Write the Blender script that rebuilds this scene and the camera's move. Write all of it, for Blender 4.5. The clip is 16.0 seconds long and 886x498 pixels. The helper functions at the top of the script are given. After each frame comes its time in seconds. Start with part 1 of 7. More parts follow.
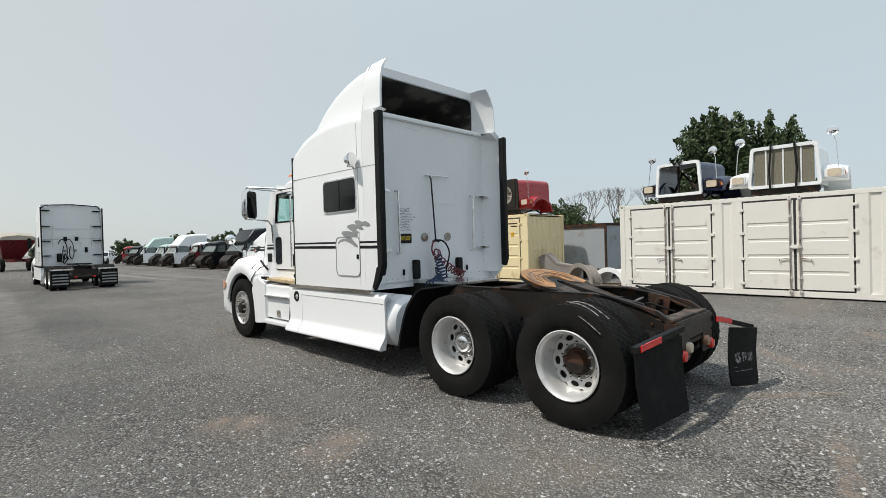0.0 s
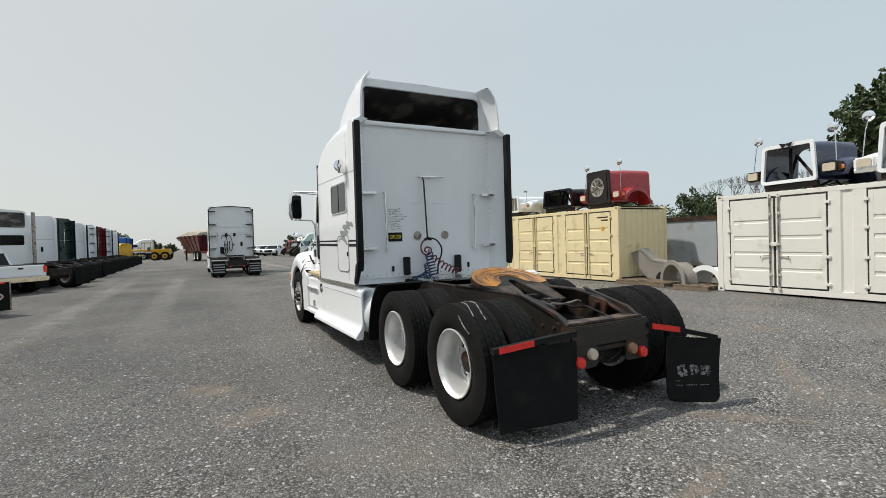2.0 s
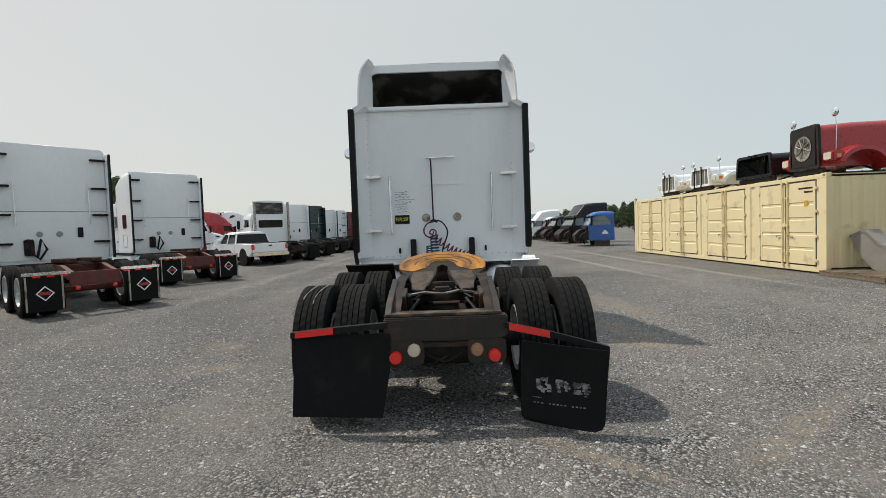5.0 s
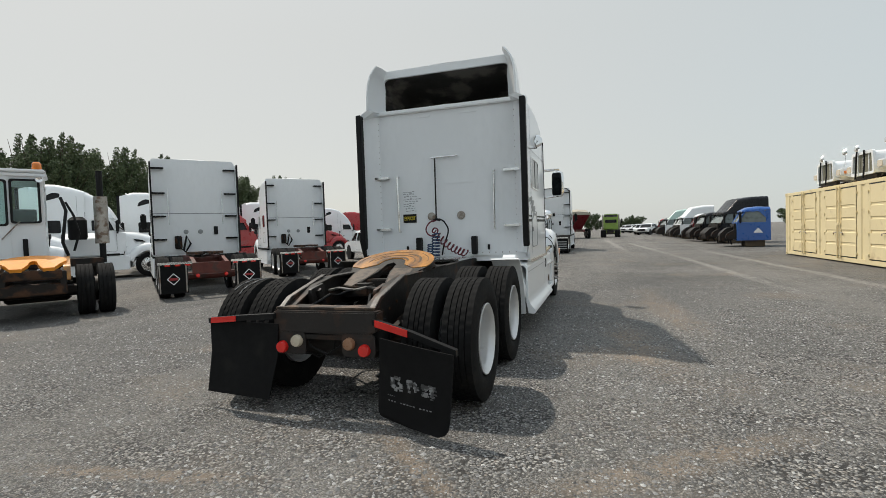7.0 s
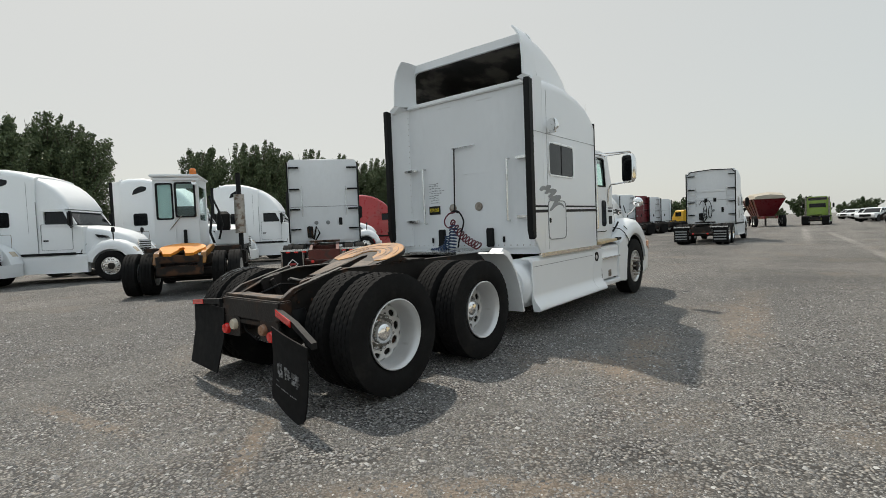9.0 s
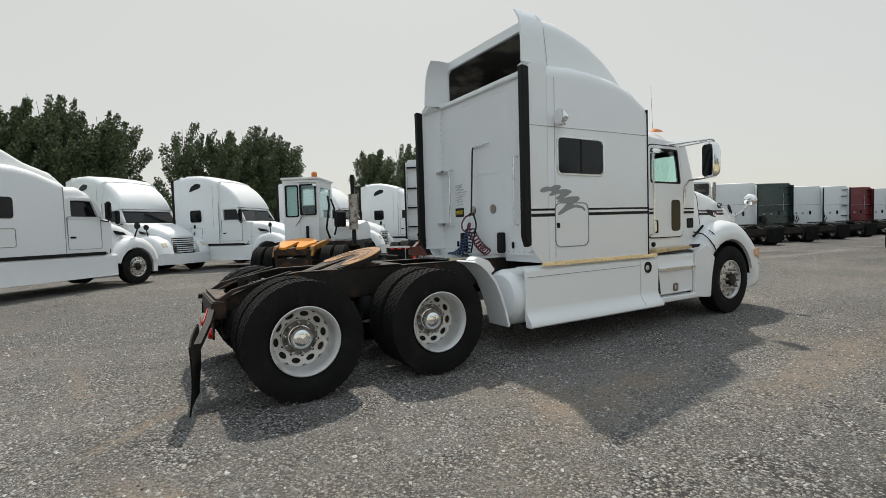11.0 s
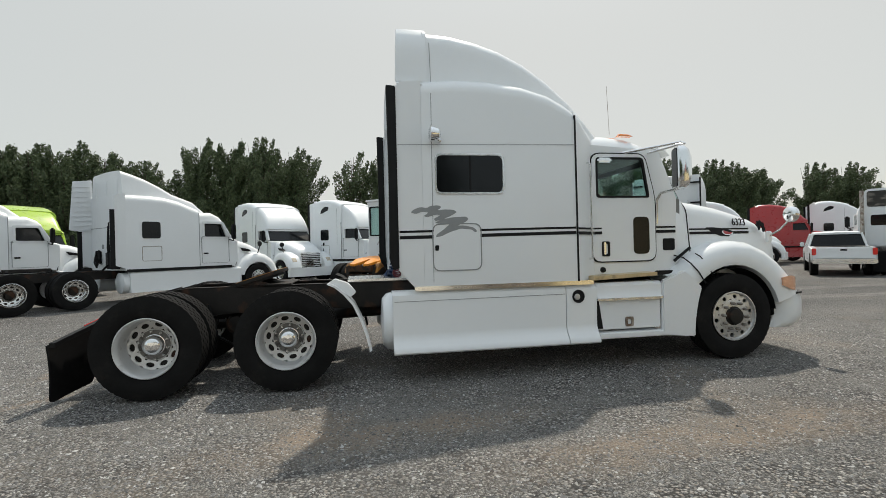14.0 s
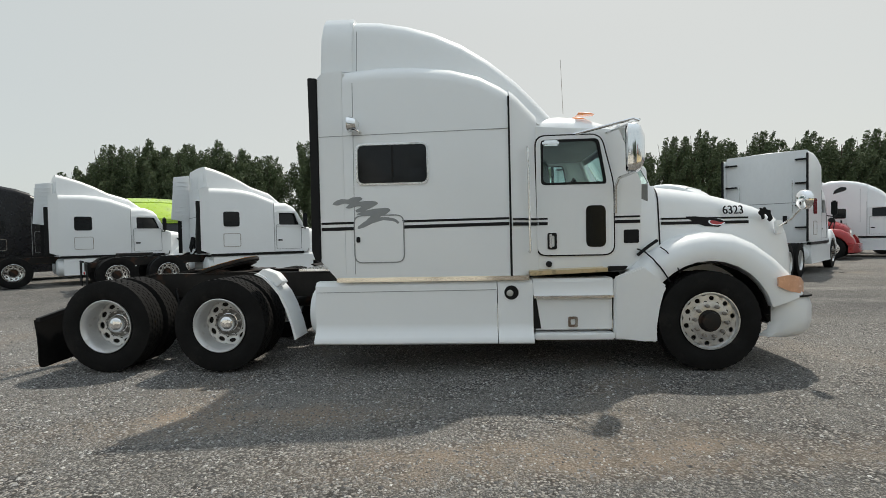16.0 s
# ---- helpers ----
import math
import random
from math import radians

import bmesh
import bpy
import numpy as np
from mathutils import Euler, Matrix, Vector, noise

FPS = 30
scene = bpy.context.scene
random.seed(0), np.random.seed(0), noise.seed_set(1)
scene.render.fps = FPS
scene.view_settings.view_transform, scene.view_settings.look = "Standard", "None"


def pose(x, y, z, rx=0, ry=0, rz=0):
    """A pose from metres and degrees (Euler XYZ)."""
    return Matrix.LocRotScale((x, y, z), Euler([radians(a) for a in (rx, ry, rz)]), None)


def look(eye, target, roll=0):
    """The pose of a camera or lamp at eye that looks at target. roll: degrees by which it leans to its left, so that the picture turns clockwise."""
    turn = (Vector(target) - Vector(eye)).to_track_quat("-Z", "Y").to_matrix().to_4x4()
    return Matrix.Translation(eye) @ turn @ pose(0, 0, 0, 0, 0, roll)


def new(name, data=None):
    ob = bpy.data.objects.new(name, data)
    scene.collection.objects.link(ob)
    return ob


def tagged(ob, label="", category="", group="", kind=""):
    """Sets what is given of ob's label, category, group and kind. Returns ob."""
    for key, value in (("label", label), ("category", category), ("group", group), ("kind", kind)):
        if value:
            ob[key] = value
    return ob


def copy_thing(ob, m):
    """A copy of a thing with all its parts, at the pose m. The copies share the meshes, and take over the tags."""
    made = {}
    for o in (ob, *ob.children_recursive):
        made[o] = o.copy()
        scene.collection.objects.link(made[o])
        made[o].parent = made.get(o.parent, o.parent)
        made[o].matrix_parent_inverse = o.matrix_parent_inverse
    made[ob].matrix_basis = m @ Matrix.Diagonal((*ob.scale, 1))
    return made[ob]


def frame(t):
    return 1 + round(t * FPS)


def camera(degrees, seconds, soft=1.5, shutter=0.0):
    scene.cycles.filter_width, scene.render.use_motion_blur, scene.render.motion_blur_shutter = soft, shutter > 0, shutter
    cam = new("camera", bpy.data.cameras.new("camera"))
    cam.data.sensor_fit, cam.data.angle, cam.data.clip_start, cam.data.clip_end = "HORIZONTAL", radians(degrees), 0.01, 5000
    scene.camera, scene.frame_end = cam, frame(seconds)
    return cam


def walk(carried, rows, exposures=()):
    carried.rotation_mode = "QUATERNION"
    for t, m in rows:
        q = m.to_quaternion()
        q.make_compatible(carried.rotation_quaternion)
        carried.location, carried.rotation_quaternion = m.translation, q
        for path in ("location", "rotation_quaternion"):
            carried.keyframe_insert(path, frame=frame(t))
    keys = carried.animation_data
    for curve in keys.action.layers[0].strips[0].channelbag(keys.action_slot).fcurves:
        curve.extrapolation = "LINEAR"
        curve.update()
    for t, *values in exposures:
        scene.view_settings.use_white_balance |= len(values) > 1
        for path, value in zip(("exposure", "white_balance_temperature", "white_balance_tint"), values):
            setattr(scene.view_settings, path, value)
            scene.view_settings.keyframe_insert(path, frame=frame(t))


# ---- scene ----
cam = camera(85.2, 16.0, 0.65)
METRES, EYE, TILT, LEAN, TURN = 17.442, 1.5, 0.0, 0.0, -43.9
PATH = [
    (0, (0.264, 0.335, 1.568), (1.68, 1.747, 1.545), -1.6),
    (0.5, (0.579, -0.104, 1.578), (1.902, 1.395, 1.531), -1.8),
    (1, (0.966, -0.445, 1.566), (2.17, 1.151, 1.528), -1.7),
    (1.5, (1.381, -0.819, 1.554), (2.445, 0.875, 1.54), -1.6),
    (2, (1.826, -1.159, 1.574), (2.764, 0.607, 1.54), -1.7),
    (2.5, (2.355, -1.392, 1.567), (3.185, 0.428, 1.544), -1.8),
    (3, (2.901, -1.602, 1.55), (3.582, 0.278, 1.54), -1.8),
    (3.5, (3.496, -1.656, 1.513), (4.018, 0.273, 1.441), -1.9),
    (4, (4.051, -1.793, 1.52), (4.389, 0.176, 1.427), -2.2),
    (4.2, (4.245, -1.846, 1.526), (4.502, 0.136, 1.441), -2.2),
    (6.5, (6.651, -1.552, 1.401), (6.201, 0.395, 1.314), -2.0),
    (7, (7.153, -1.493, 1.422), (6.527, 0.406, 1.354), -2.0),
    (7.5, (7.626, -1.25, 1.42), (6.864, 0.599, 1.37), -2.1),
    (8, (8.128, -1.053, 1.423), (7.194, 0.716, 1.383), -2.0),
    (8.5, (8.582, -0.778, 1.406), (7.483, 0.892, 1.342), -2.0),
    (8.7, (8.761, -0.636, 1.399), (7.603, 0.993, 1.319), -2.1),
    (10.8, (10.196, 1.159, 1.427), (8.528, 2.26, 1.355), -1.7),
    (11, (10.263, 1.383, 1.445), (8.554, 2.417, 1.355), -1.6),
    (11.5, (10.464, 1.89, 1.448), (8.673, 2.774, 1.35), -1.6),
    (12, (10.636, 2.406, 1.429), (8.784, 3.158, 1.375), -1.6),
    (12.5, (10.841, 2.946, 1.454), (8.951, 3.6, 1.464), -1.6),
    (13, (11.071, 3.448, 1.446), (9.151, 4.004, 1.406), -1.5),
    (13.5, (11.223, 3.984, 1.428), (9.276, 4.439, 1.373), -1.5),
    (14, (11.355, 4.519, 1.428), (9.386, 4.871, 1.424), -1.4),
    (14.5, (11.36, 5.029, 1.409), (9.37, 5.229, 1.429), -1.3),
    (15, (11.327, 5.556, 1.413), (9.328, 5.615, 1.421), -1.3),
    (15.5, (11.368, 6.105, 1.428), (9.368, 6.063, 1.405), -1.2),
    (16, (11.332, 6.611, 1.447), (9.337, 6.48, 1.395), -1.2),
]
# the clip's camera warms its picture a little as it turns towards the sun
EXPOSURES = [(0, 0.24, 6300, 8), (4, 0.25, 6400, 8), (8, 0.22, 6520, 8), (11, 0.22, 6560, 8), (16, 0.22, 6480, 7)]
walk(cam, [(t, look(eye, target, roll)) for t, eye, target, roll in PATH], EXPOSURES)
# ---- world, sun, exposure ----
HAZE_FAR, HAZE_SUN, HAZE_UP = (5.1, 5.62, 5.78, 1), (6.0, 5.9, 5.5, 1), (7.2, 8.0, 8.8, 1)
SUN_DIR = Vector((-0.561, 0.28, 1.0)).normalized()
world = bpy.data.worlds.new("hazy_sky")
scene.world = world
world.use_nodes = True
wn, wl = world.node_tree.nodes, world.node_tree.links
sky = wn.new("ShaderNodeTexSky")
sky.sky_type = "NISHITA"
sky.sun_disc = False
sky.sun_elevation = math.asin(SUN_DIR.z)
sky.sun_rotation = math.atan2(SUN_DIR.x, SUN_DIR.y)
sky.air_density, sky.dust_density, sky.ozone_density = 1.0, 2.0, 1.5
# thin smoke haze: pale and warm on the sun's side, greyer away from it, brightest overhead
way = wn.new("ShaderNodeTexCoord")
toward = wn.new("ShaderNodeVectorMath")
toward.operation = "DOT_PRODUCT"
toward.inputs[1].default_value = Vector((SUN_DIR.x, SUN_DIR.y, 0)).normalized()
wl.new(way.outputs["Generated"], toward.inputs[0])
side = wn.new("ShaderNodeMapRange")
side.interpolation_type = "SMOOTHSTEP"
side.inputs[1].default_value, side.inputs[2].default_value = -0.6, 1.0
wl.new(toward.outputs["Value"], side.inputs[0])
haze = wn.new("ShaderNodeMix")
haze.data_type = "RGBA"
haze.inputs[6].default_value, haze.inputs[7].default_value = HAZE_FAR, HAZE_SUN
wl.new(side.outputs[0], haze.inputs[0])
height = wn.new("ShaderNodeSeparateXYZ")
wl.new(way.outputs["Generated"], height.inputs[0])
rise = wn.new("ShaderNodeMapRange")
rise.interpolation_type = "SMOOTHSTEP"
rise.inputs[1].default_value, rise.inputs[2].default_value = 0.35, 1.0
wl.new(height.outputs[2], rise.inputs[0])
dome = wn.new("ShaderNodeMix")
dome.data_type = "RGBA"
dome.inputs[7].default_value = HAZE_UP
wl.new(rise.outputs[0], dome.inputs[0])
wl.new(haze.outputs[2], dome.inputs[6])
veil = wn.new("ShaderNodeMix")
veil.data_type = "RGBA"
veil.inputs[0].default_value = 0.84
wl.new(sky.outputs[0], veil.inputs[6])
wl.new(dome.outputs[2], veil.inputs[7])
wn["Background"].inputs["Strength"].default_value = 0.103
wl.new(veil.outputs[2], wn["Background"].inputs[0])
sun = new("sun", bpy.data.lights.new("sun", "SUN"))
sun.data.energy, sun.data.angle, sun.data.color = 3.1, radians(1.2), (1.0, 0.91, 0.8)
sun.matrix_world = look(SUN_DIR * 50, (0, 0, 0))


# ---- materials ----
def mat(name, col, rough=0.5, metal=0.0, var=0.12, scale=3.0, bump=0.0, bscale=60.0, stain=None, amount=0.0,
        sscale=2.5, coat=0.0, rand=0.0, spec=0.5, stretch=(1, 1, 1), edge=0.12, gloss=0.12):
    m = bpy.data.materials.new(name)
    m.use_nodes = True
    n, l = m.node_tree.nodes, m.node_tree.links
    b = n["Principled BSDF"]
    tc = n.new("ShaderNodeTexCoord")
    mp = n.new("ShaderNodeMapping")
    mp.inputs["Scale"].default_value = stretch
    l.new(tc.outputs["Object"], mp.inputs[0])

    def noisy(s, detail=6):
        t = n.new("ShaderNodeTexNoise")
        t.inputs["Scale"].default_value, t.inputs["Detail"].default_value = s, detail
        l.new(mp.outputs[0], t.inputs["Vector"])
        return t.outputs["Fac"]

    def mixed(a, c, fac):
        x = n.new("ShaderNodeMix")
        x.data_type = "RGBA"
        for k, v in ((6, a), (7, c)):
            if isinstance(v, tuple):
                x.inputs[k].default_value = (*v, 1)
            else:
                l.new(v, x.inputs[k])
        l.new(fac, x.inputs[0])
        return x.outputs[2]

    def ramp(src, lo, hi):
        r = n.new("ShaderNodeMapRange")
        r.inputs[1].default_value, r.inputs[2].default_value = lo, hi
        l.new(src, r.inputs[0])
        return r.outputs[0]

    dark = tuple(c * (1 - var) for c in col)
    light = tuple(min(1, c * (1 + 0.5 * var)) for c in col)
    c = mixed(dark, light, ramp(noisy(scale), 0.3, 0.7))
    c = mixed(c, tuple(x * (1 - 0.7 * var) for x in col), ramp(noisy(scale * 14, 3), 0.45, 0.8))
    if stain:
        f = n.new("ShaderNodeMath")
        f.operation = "MULTIPLY"
        f.inputs[1].default_value = 1.0
        l.new(ramp(noisy(sscale, 9), 0.62 - 0.3 * amount, 0.62 - 0.3 * amount + edge), f.inputs[0])
        g = n.new("ShaderNodeMath")
        g.operation = "MULTIPLY"
        g.inputs[1].default_value = min(1.0, 0.35 + amount)
        l.new(f.outputs[0], g.inputs[0])
        c = mixed(c, stain, g.outputs[0])
    if rand:
        oi = n.new("ShaderNodeObjectInfo")
        hsv = n.new("ShaderNodeHueSaturation")
        l.new(ramp_range(n, l, oi.outputs["Random"], 1 - rand, 1 + rand), hsv.inputs["Value"])
        l.new(c, hsv.inputs["Color"])
        c = hsv.outputs[0]
    l.new(c, b.inputs["Base Color"])
    l.new(ramp_range(n, l, noisy(scale * 5), max(0.02, rough - gloss), min(1, rough + gloss)), b.inputs["Roughness"])
    b.inputs["Metallic"].default_value = metal
    b.inputs["Specular IOR Level"].default_value = spec
    b.inputs["Coat Weight"].default_value = coat
    if bump:
        bp = n.new("ShaderNodeBump")
        bp.inputs["Strength"].default_value, bp.inputs["Distance"].default_value = bump, 0.01
        l.new(noisy(bscale, 8), bp.inputs["Height"])
        l.new(bp.outputs[0], b.inputs["Normal"])
    return m


def ramp_range(n, l, src, lo, hi):
    r = n.new("ShaderNodeMapRange")
    r.inputs[3].default_value, r.inputs[4].default_value = lo, hi
    l.new(src, r.inputs[0])
    return r.outputs[0]


def glass(name, col, rough=0.02):
    m = bpy.data.materials.new(name)
    m.use_nodes = True
    b = m.node_tree.nodes["Principled BSDF"]
    b.inputs["Base Color"].default_value = (*col, 1)
    b.inputs["Transmission Weight"].default_value = 1.0
    b.inputs["Roughness"].default_value = rough
    b.inputs["IOR"].default_value = 1.45
    return m


WHITE = mat("white_truck_paint", (0.82, 0.838, 0.85), 0.3, 0, 0.02, 1.2, 0.0, 90, coat=0.35, gloss=0.03)
WHITE_B = mat("white_fleet_paint", (0.8, 0.82, 0.83), 0.38, 0, 0.03, 0.9, 0.015, 60, (0.6, 0.58, 0.54), -0.35, 2.4, coat=0.2)
BACKW = mat("dull_white_panel", (0.79, 0.808, 0.82), 0.5, 0, 0.06, 0.9, 0.03, 50, (0.62, 0.62, 0.6), -0.05, 1.4, stretch=(1, 1, 0.45))
BLACKP = mat("black_trim_plastic", (0.007, 0.007, 0.0074), 0.6, 0, 0.3, 6, 0.05, 80, spec=0.25)
RUBBER = mat("tyre_rubber", (0.0115, 0.0113, 0.0112), 0.9, 0, 0.35, 5, 0.15, 70, (0.026, 0.024, 0.021), 0.12, 6, rand=0.12, spec=0.15)
FLAP = mat("black_rubber_flap", (0.006, 0.006, 0.0063), 0.75, 0, 0.35, 3, 0.06, 40, (0.018, 0.017, 0.015), 0.1, 4, spec=0.18)
RIMW = mat("white_painted_rim", (0.66, 0.66, 0.655), 0.38, 0.45, 0.08, 8, 0.03, 60, (0.3, 0.27, 0.23), 0.05, 9)
ALU = mat("polished_aluminium", (0.8, 0.8, 0.79), 0.22, 1.0, 0.12, 9, 0.02, 60, (0.3, 0.28, 0.25), 0.15, 12)
TANW = mat("worn_greasy_tan_steel", (0.13, 0.085, 0.055), 0.5, 0.1, 0.3, 8, 0.2, 50, (0.022, 0.016, 0.012), 0.62, 7)
GSTREAK = mat("dark_wiped_grease", (0.1, 0.048, 0.014), 0.45, 0, 0.5, 9, 0.2, 30, (0.3, 0.15, 0.04), 0.3, 9)
RAMP = mat("rubbed_brown_steel", (0.085, 0.06, 0.042), 0.55, 0.2, 0.35, 8, 0.15, 50, (0.02, 0.014, 0.01), 0.5, 7)
CROSS = mat("rust_stained_crossmember", (0.014, 0.0105, 0.009), 0.5, 0.0, 0.4, 3, 0.35, 40, (0.12, 0.045, 0.017), 0.26, 5, edge=0.22)
ALLOY = mat("dull_alloy", (0.66, 0.66, 0.655), 0.4, 0.75, 0.18, 7, 0.03, 60, (0.25, 0.23, 0.2), 0.2, 14)
GRIME = mat("grimy_grey_paint", (0.2, 0.19, 0.175), 0.6, 0, 0.3, 10, 0.05, 60, (0.03, 0.026, 0.022), 0.45, 9)
# the tan that the polished door sill reflects is put into its base colour
TANSILL = mat("metal_with_tan_reflection", (0.62, 0.49, 0.29), 0.35, 0.25, 0.15, 4, 0.03, 60, (0.12, 0.09, 0.06), 0.2, 9)
SILL = mat("yellowish_polished_metal", (0.88, 0.84, 0.76), 0.12, 1.0, 0.04, 1.5, gloss=0.04)
CHROME = mat("chrome", (0.86, 0.86, 0.86), 0.08, 1.0, 0.04, 4)
FRAME = mat("grimy_black_frame_steel", (0.017, 0.0145, 0.0125), 0.58, 0.0, 0.4, 4, 0.25, 40, (0.085, 0.036, 0.017), 0.22, 5, spec=0.3)
RUST = mat("rusty_steel", (0.075, 0.033, 0.015), 0.75, 0.0, 0.4, 6, 0.35, 60, (0.014, 0.011, 0.009), 0.62, 5, spec=0.35)
REDCH = mat("red_oxide_chassis", (0.13, 0.028, 0.018), 0.65, 0.0, 0.35, 4, 0.2, 50, (0.04, 0.03, 0.025), 0.4, 4)
GREASE = mat("orange_grease_plate", (0.5, 0.21, 0.018), 0.4, 0.0, 0.5, 5, 0.3, 16, (0.09, 0.036, 0.012), 0.66, 4, coat=0.3, stretch=(1.5, 0.7, 1), edge=0.28)
ORANGE = mat("fresh_orange_grease", (0.85, 0.3, 0.02), 0.4, 0.0, 0.12, 3, 0.05, 20, (0.3, 0.1, 0.03), 0.1, 5, coat=0.3)
STEELW = mat("worn_bright_steel", (0.42, 0.39, 0.35), 0.45, 0.6, 0.3, 6, 0.1, 60, (0.12, 0.06, 0.03), 0.4, 8)
REDL = mat("red_lens", (0.72, 0.022, 0.016), 0.2, 0, 0.1, 10, coat=0.6)
AMBER = mat("amber_lens", (0.78, 0.22, 0.03), 0.2, 0, 0.1, 10, coat=0.6)
FADED = mat("faded_amber_lens", (0.3, 0.16, 0.09), 0.3, 0, 0.15, 10, coat=0.4)
PALEL = mat("pale_lens", (0.6, 0.52, 0.4), 0.25, 0, 0.15, 10, coat=0.5)
DARKGL = mat("dark_tinted_glass", (0.006, 0.007, 0.008), 0.08, 0, 0.1, 2, spec=0.3)
# pale grey-green base colour stands in for the sky mirrored in the glass
SKYGL = mat("windscreen_painted_sky", (0.16, 0.19, 0.185), 0.22, 0, 0.25, 3, 0, 60, (0.05, 0.055, 0.055), 0.2, 4, coat=0.3)
CABGL = glass("clear_cab_glass", (0.72, 0.92, 0.88))
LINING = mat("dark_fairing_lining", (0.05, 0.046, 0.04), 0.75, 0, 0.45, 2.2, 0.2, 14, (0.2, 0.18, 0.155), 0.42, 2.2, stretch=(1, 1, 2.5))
INTER = mat("grey_cab_interior", (0.2, 0.2, 0.19), 0.8, 0, 0.25, 5)
SEAT = mat("grey_seat_cloth", (0.13, 0.13, 0.135), 0.9, 0, 0.25, 12, 0.1, 120)
GREYDEC = mat("grey_decal", (0.27, 0.28, 0.285), 0.5, 0, 0.1, 6)
BLACKDEC = mat("black_decal", (0.009, 0.009, 0.01), 0.5, 0, 0.1, 6, spec=0.2)
SCRIB = mat("faint_marker_ink", (0.42, 0.43, 0.44), 0.6, 0, 0.3, 40)
PEACH = mat("bleached_amber_lens", (0.75, 0.4, 0.24), 0.25, 0, 0.12, 8, coat=0.5)
YSIGN = mat("yellow_sign", (0.78, 0.6, 0.03), 0.5, 0, 0.1, 8)
REDHOSE = mat("red_air_hose", (0.13, 0.012, 0.022), 0.4, 0, 0.2, 10)
BLUEHOSE = mat("blue_air_hose", (0.01, 0.035, 0.1), 0.4, 0, 0.2, 10)
YCONT = mat("cream_yellow_container_paint", (0.76, 0.645, 0.39), 0.55, 0, 0.05, 1.0, 0.03, 40, (0.36, 0.25, 0.13), 0.1, 2.2)
WCONT = mat("off_white_container_paint", (0.74, 0.725, 0.67), 0.55, 0, 0.05, 1.0, 0.03, 40, (0.38, 0.33, 0.26), 0.1, 2.0)
GASKET = mat("black_door_gasket", (0.03, 0.03, 0.03), 0.8, 0, 0.2, 10)
BEIGE = mat("beige_fibreglass", (0.27, 0.25, 0.225), 0.6, 0, 0.2, 3, 0.08, 30, (0.2, 0.17, 0.14), 0.35, 3)
WOOD = mat("weathered_pallet_wood", (0.2, 0.15, 0.1), 0.85, 0, 0.35, 4, 0.3, 40, stretch=(1, 6, 6), rand=0.2)
GREYTR = mat("grey_trailer_sheet", (0.34, 0.37, 0.4), 0.55, 0, 0.1, 1.2, 0.03, 30, (0.2, 0.14, 0.09), 0.2, 1.6)
BARK = mat("tree_bark", (0.1, 0.075, 0.055), 0.95, 0, 0.4, 5, 0.6, 20, stretch=(3, 3, 0.6))
TWIG = mat("bare_twigs", (0.17, 0.14, 0.12), 0.95, 0, 0.3, 5)


def leafy(name, a, b):
    m = mat(name, a, 0.65, 0, 0.2, 1.0)
    n, l = m.node_tree.nodes, m.node_tree.links
    bs = n["Principled BSDF"]
    g = n.new("ShaderNodeNewGeometry")
    mx = n.new("ShaderNodeMix")
    mx.data_type = "RGBA"
    mx.inputs[6].default_value, mx.inputs[7].default_value = (*a, 1), (*b, 1)
    l.new(g.outputs["Random Per Island"], mx.inputs[0])
    l.new(mx.outputs[2], bs.inputs["Base Color"])
    bs.inputs["Transmission Weight"].default_value = 0.0
    return m


LEAF = leafy("poplar_leaves", (0.045, 0.068, 0.028), (0.135, 0.17, 0.075))
LEAF2 = leafy("dark_green_leaves", (0.028, 0.05, 0.017), (0.075, 0.11, 0.036))


def car_paint(name, col, rough=0.3):
    return mat(name, col, rough, 0, 0.12, 1.2, 0.02, 60, tuple(0.5 * c + 0.05 for c in col), 0.15, 2, coat=0.3)


P_GREEN = car_paint("dark_green_paint", (0.01, 0.035, 0.032))
P_RED = car_paint("red_paint", (0.36, 0.022, 0.025))
P_DRED = car_paint("dark_red_paint", (0.15, 0.012, 0.018))
P_BLACK = mat("black_paint", (0.006, 0.006, 0.008), 0.28, 0, 0.12, 1.2, 0.02, 60, (0.02, 0.02, 0.02), 0.15, 2, spec=0.35)
P_NAVY = car_paint("navy_paint", (0.012, 0.02, 0.06))
P_BLUE = car_paint("blue_paint", (0.018, 0.1, 0.36))
P_LIME = car_paint("lime_green_paint", (0.38, 0.56, 0.03))
P_OLIVE = car_paint("yellow_green_paint", (0.26, 0.4, 0.05))
P_YEL = car_paint("yellow_machine_paint", (0.62, 0.36, 0.02))
TARP = mat("beige_tarpaulin", (0.42, 0.38, 0.31), 0.8, 0, 0.15, 2, 0.1, 30)
P_TEAL = car_paint("pale_teal_paint", (0.45, 0.6, 0.55))


# ---- mesh helpers ----
def part(name, bm, material, parent, label="", smooth=None, shift=(0, 0, 0)):
    if isinstance(bm, bmesh.types.BMesh):
        if any(shift):
            bmesh.ops.translate(bm, verts=bm.verts, vec=shift)
        bmesh.ops.recalc_face_normals(bm, faces=bm.faces)
        me = bpy.data.meshes.new(name)
        bm.to_mesh(me)
        bm.free()
        if smooth is not None:
            me.shade_smooth()
            if smooth < 180:
                me.set_sharp_from_angle(angle=radians(smooth))
        me.materials.append(material)
    else:
        me = bm
    ob = new(name, me)
    ob.parent = parent
    if label:
        ob["label"] = label
    return ob


def thing(name, m, label, category, group="", kind=""):
    e = new(name)
    e.empty_display_size = 0.3
    e.matrix_world = m
    return tagged(e, label, category, group, kind)


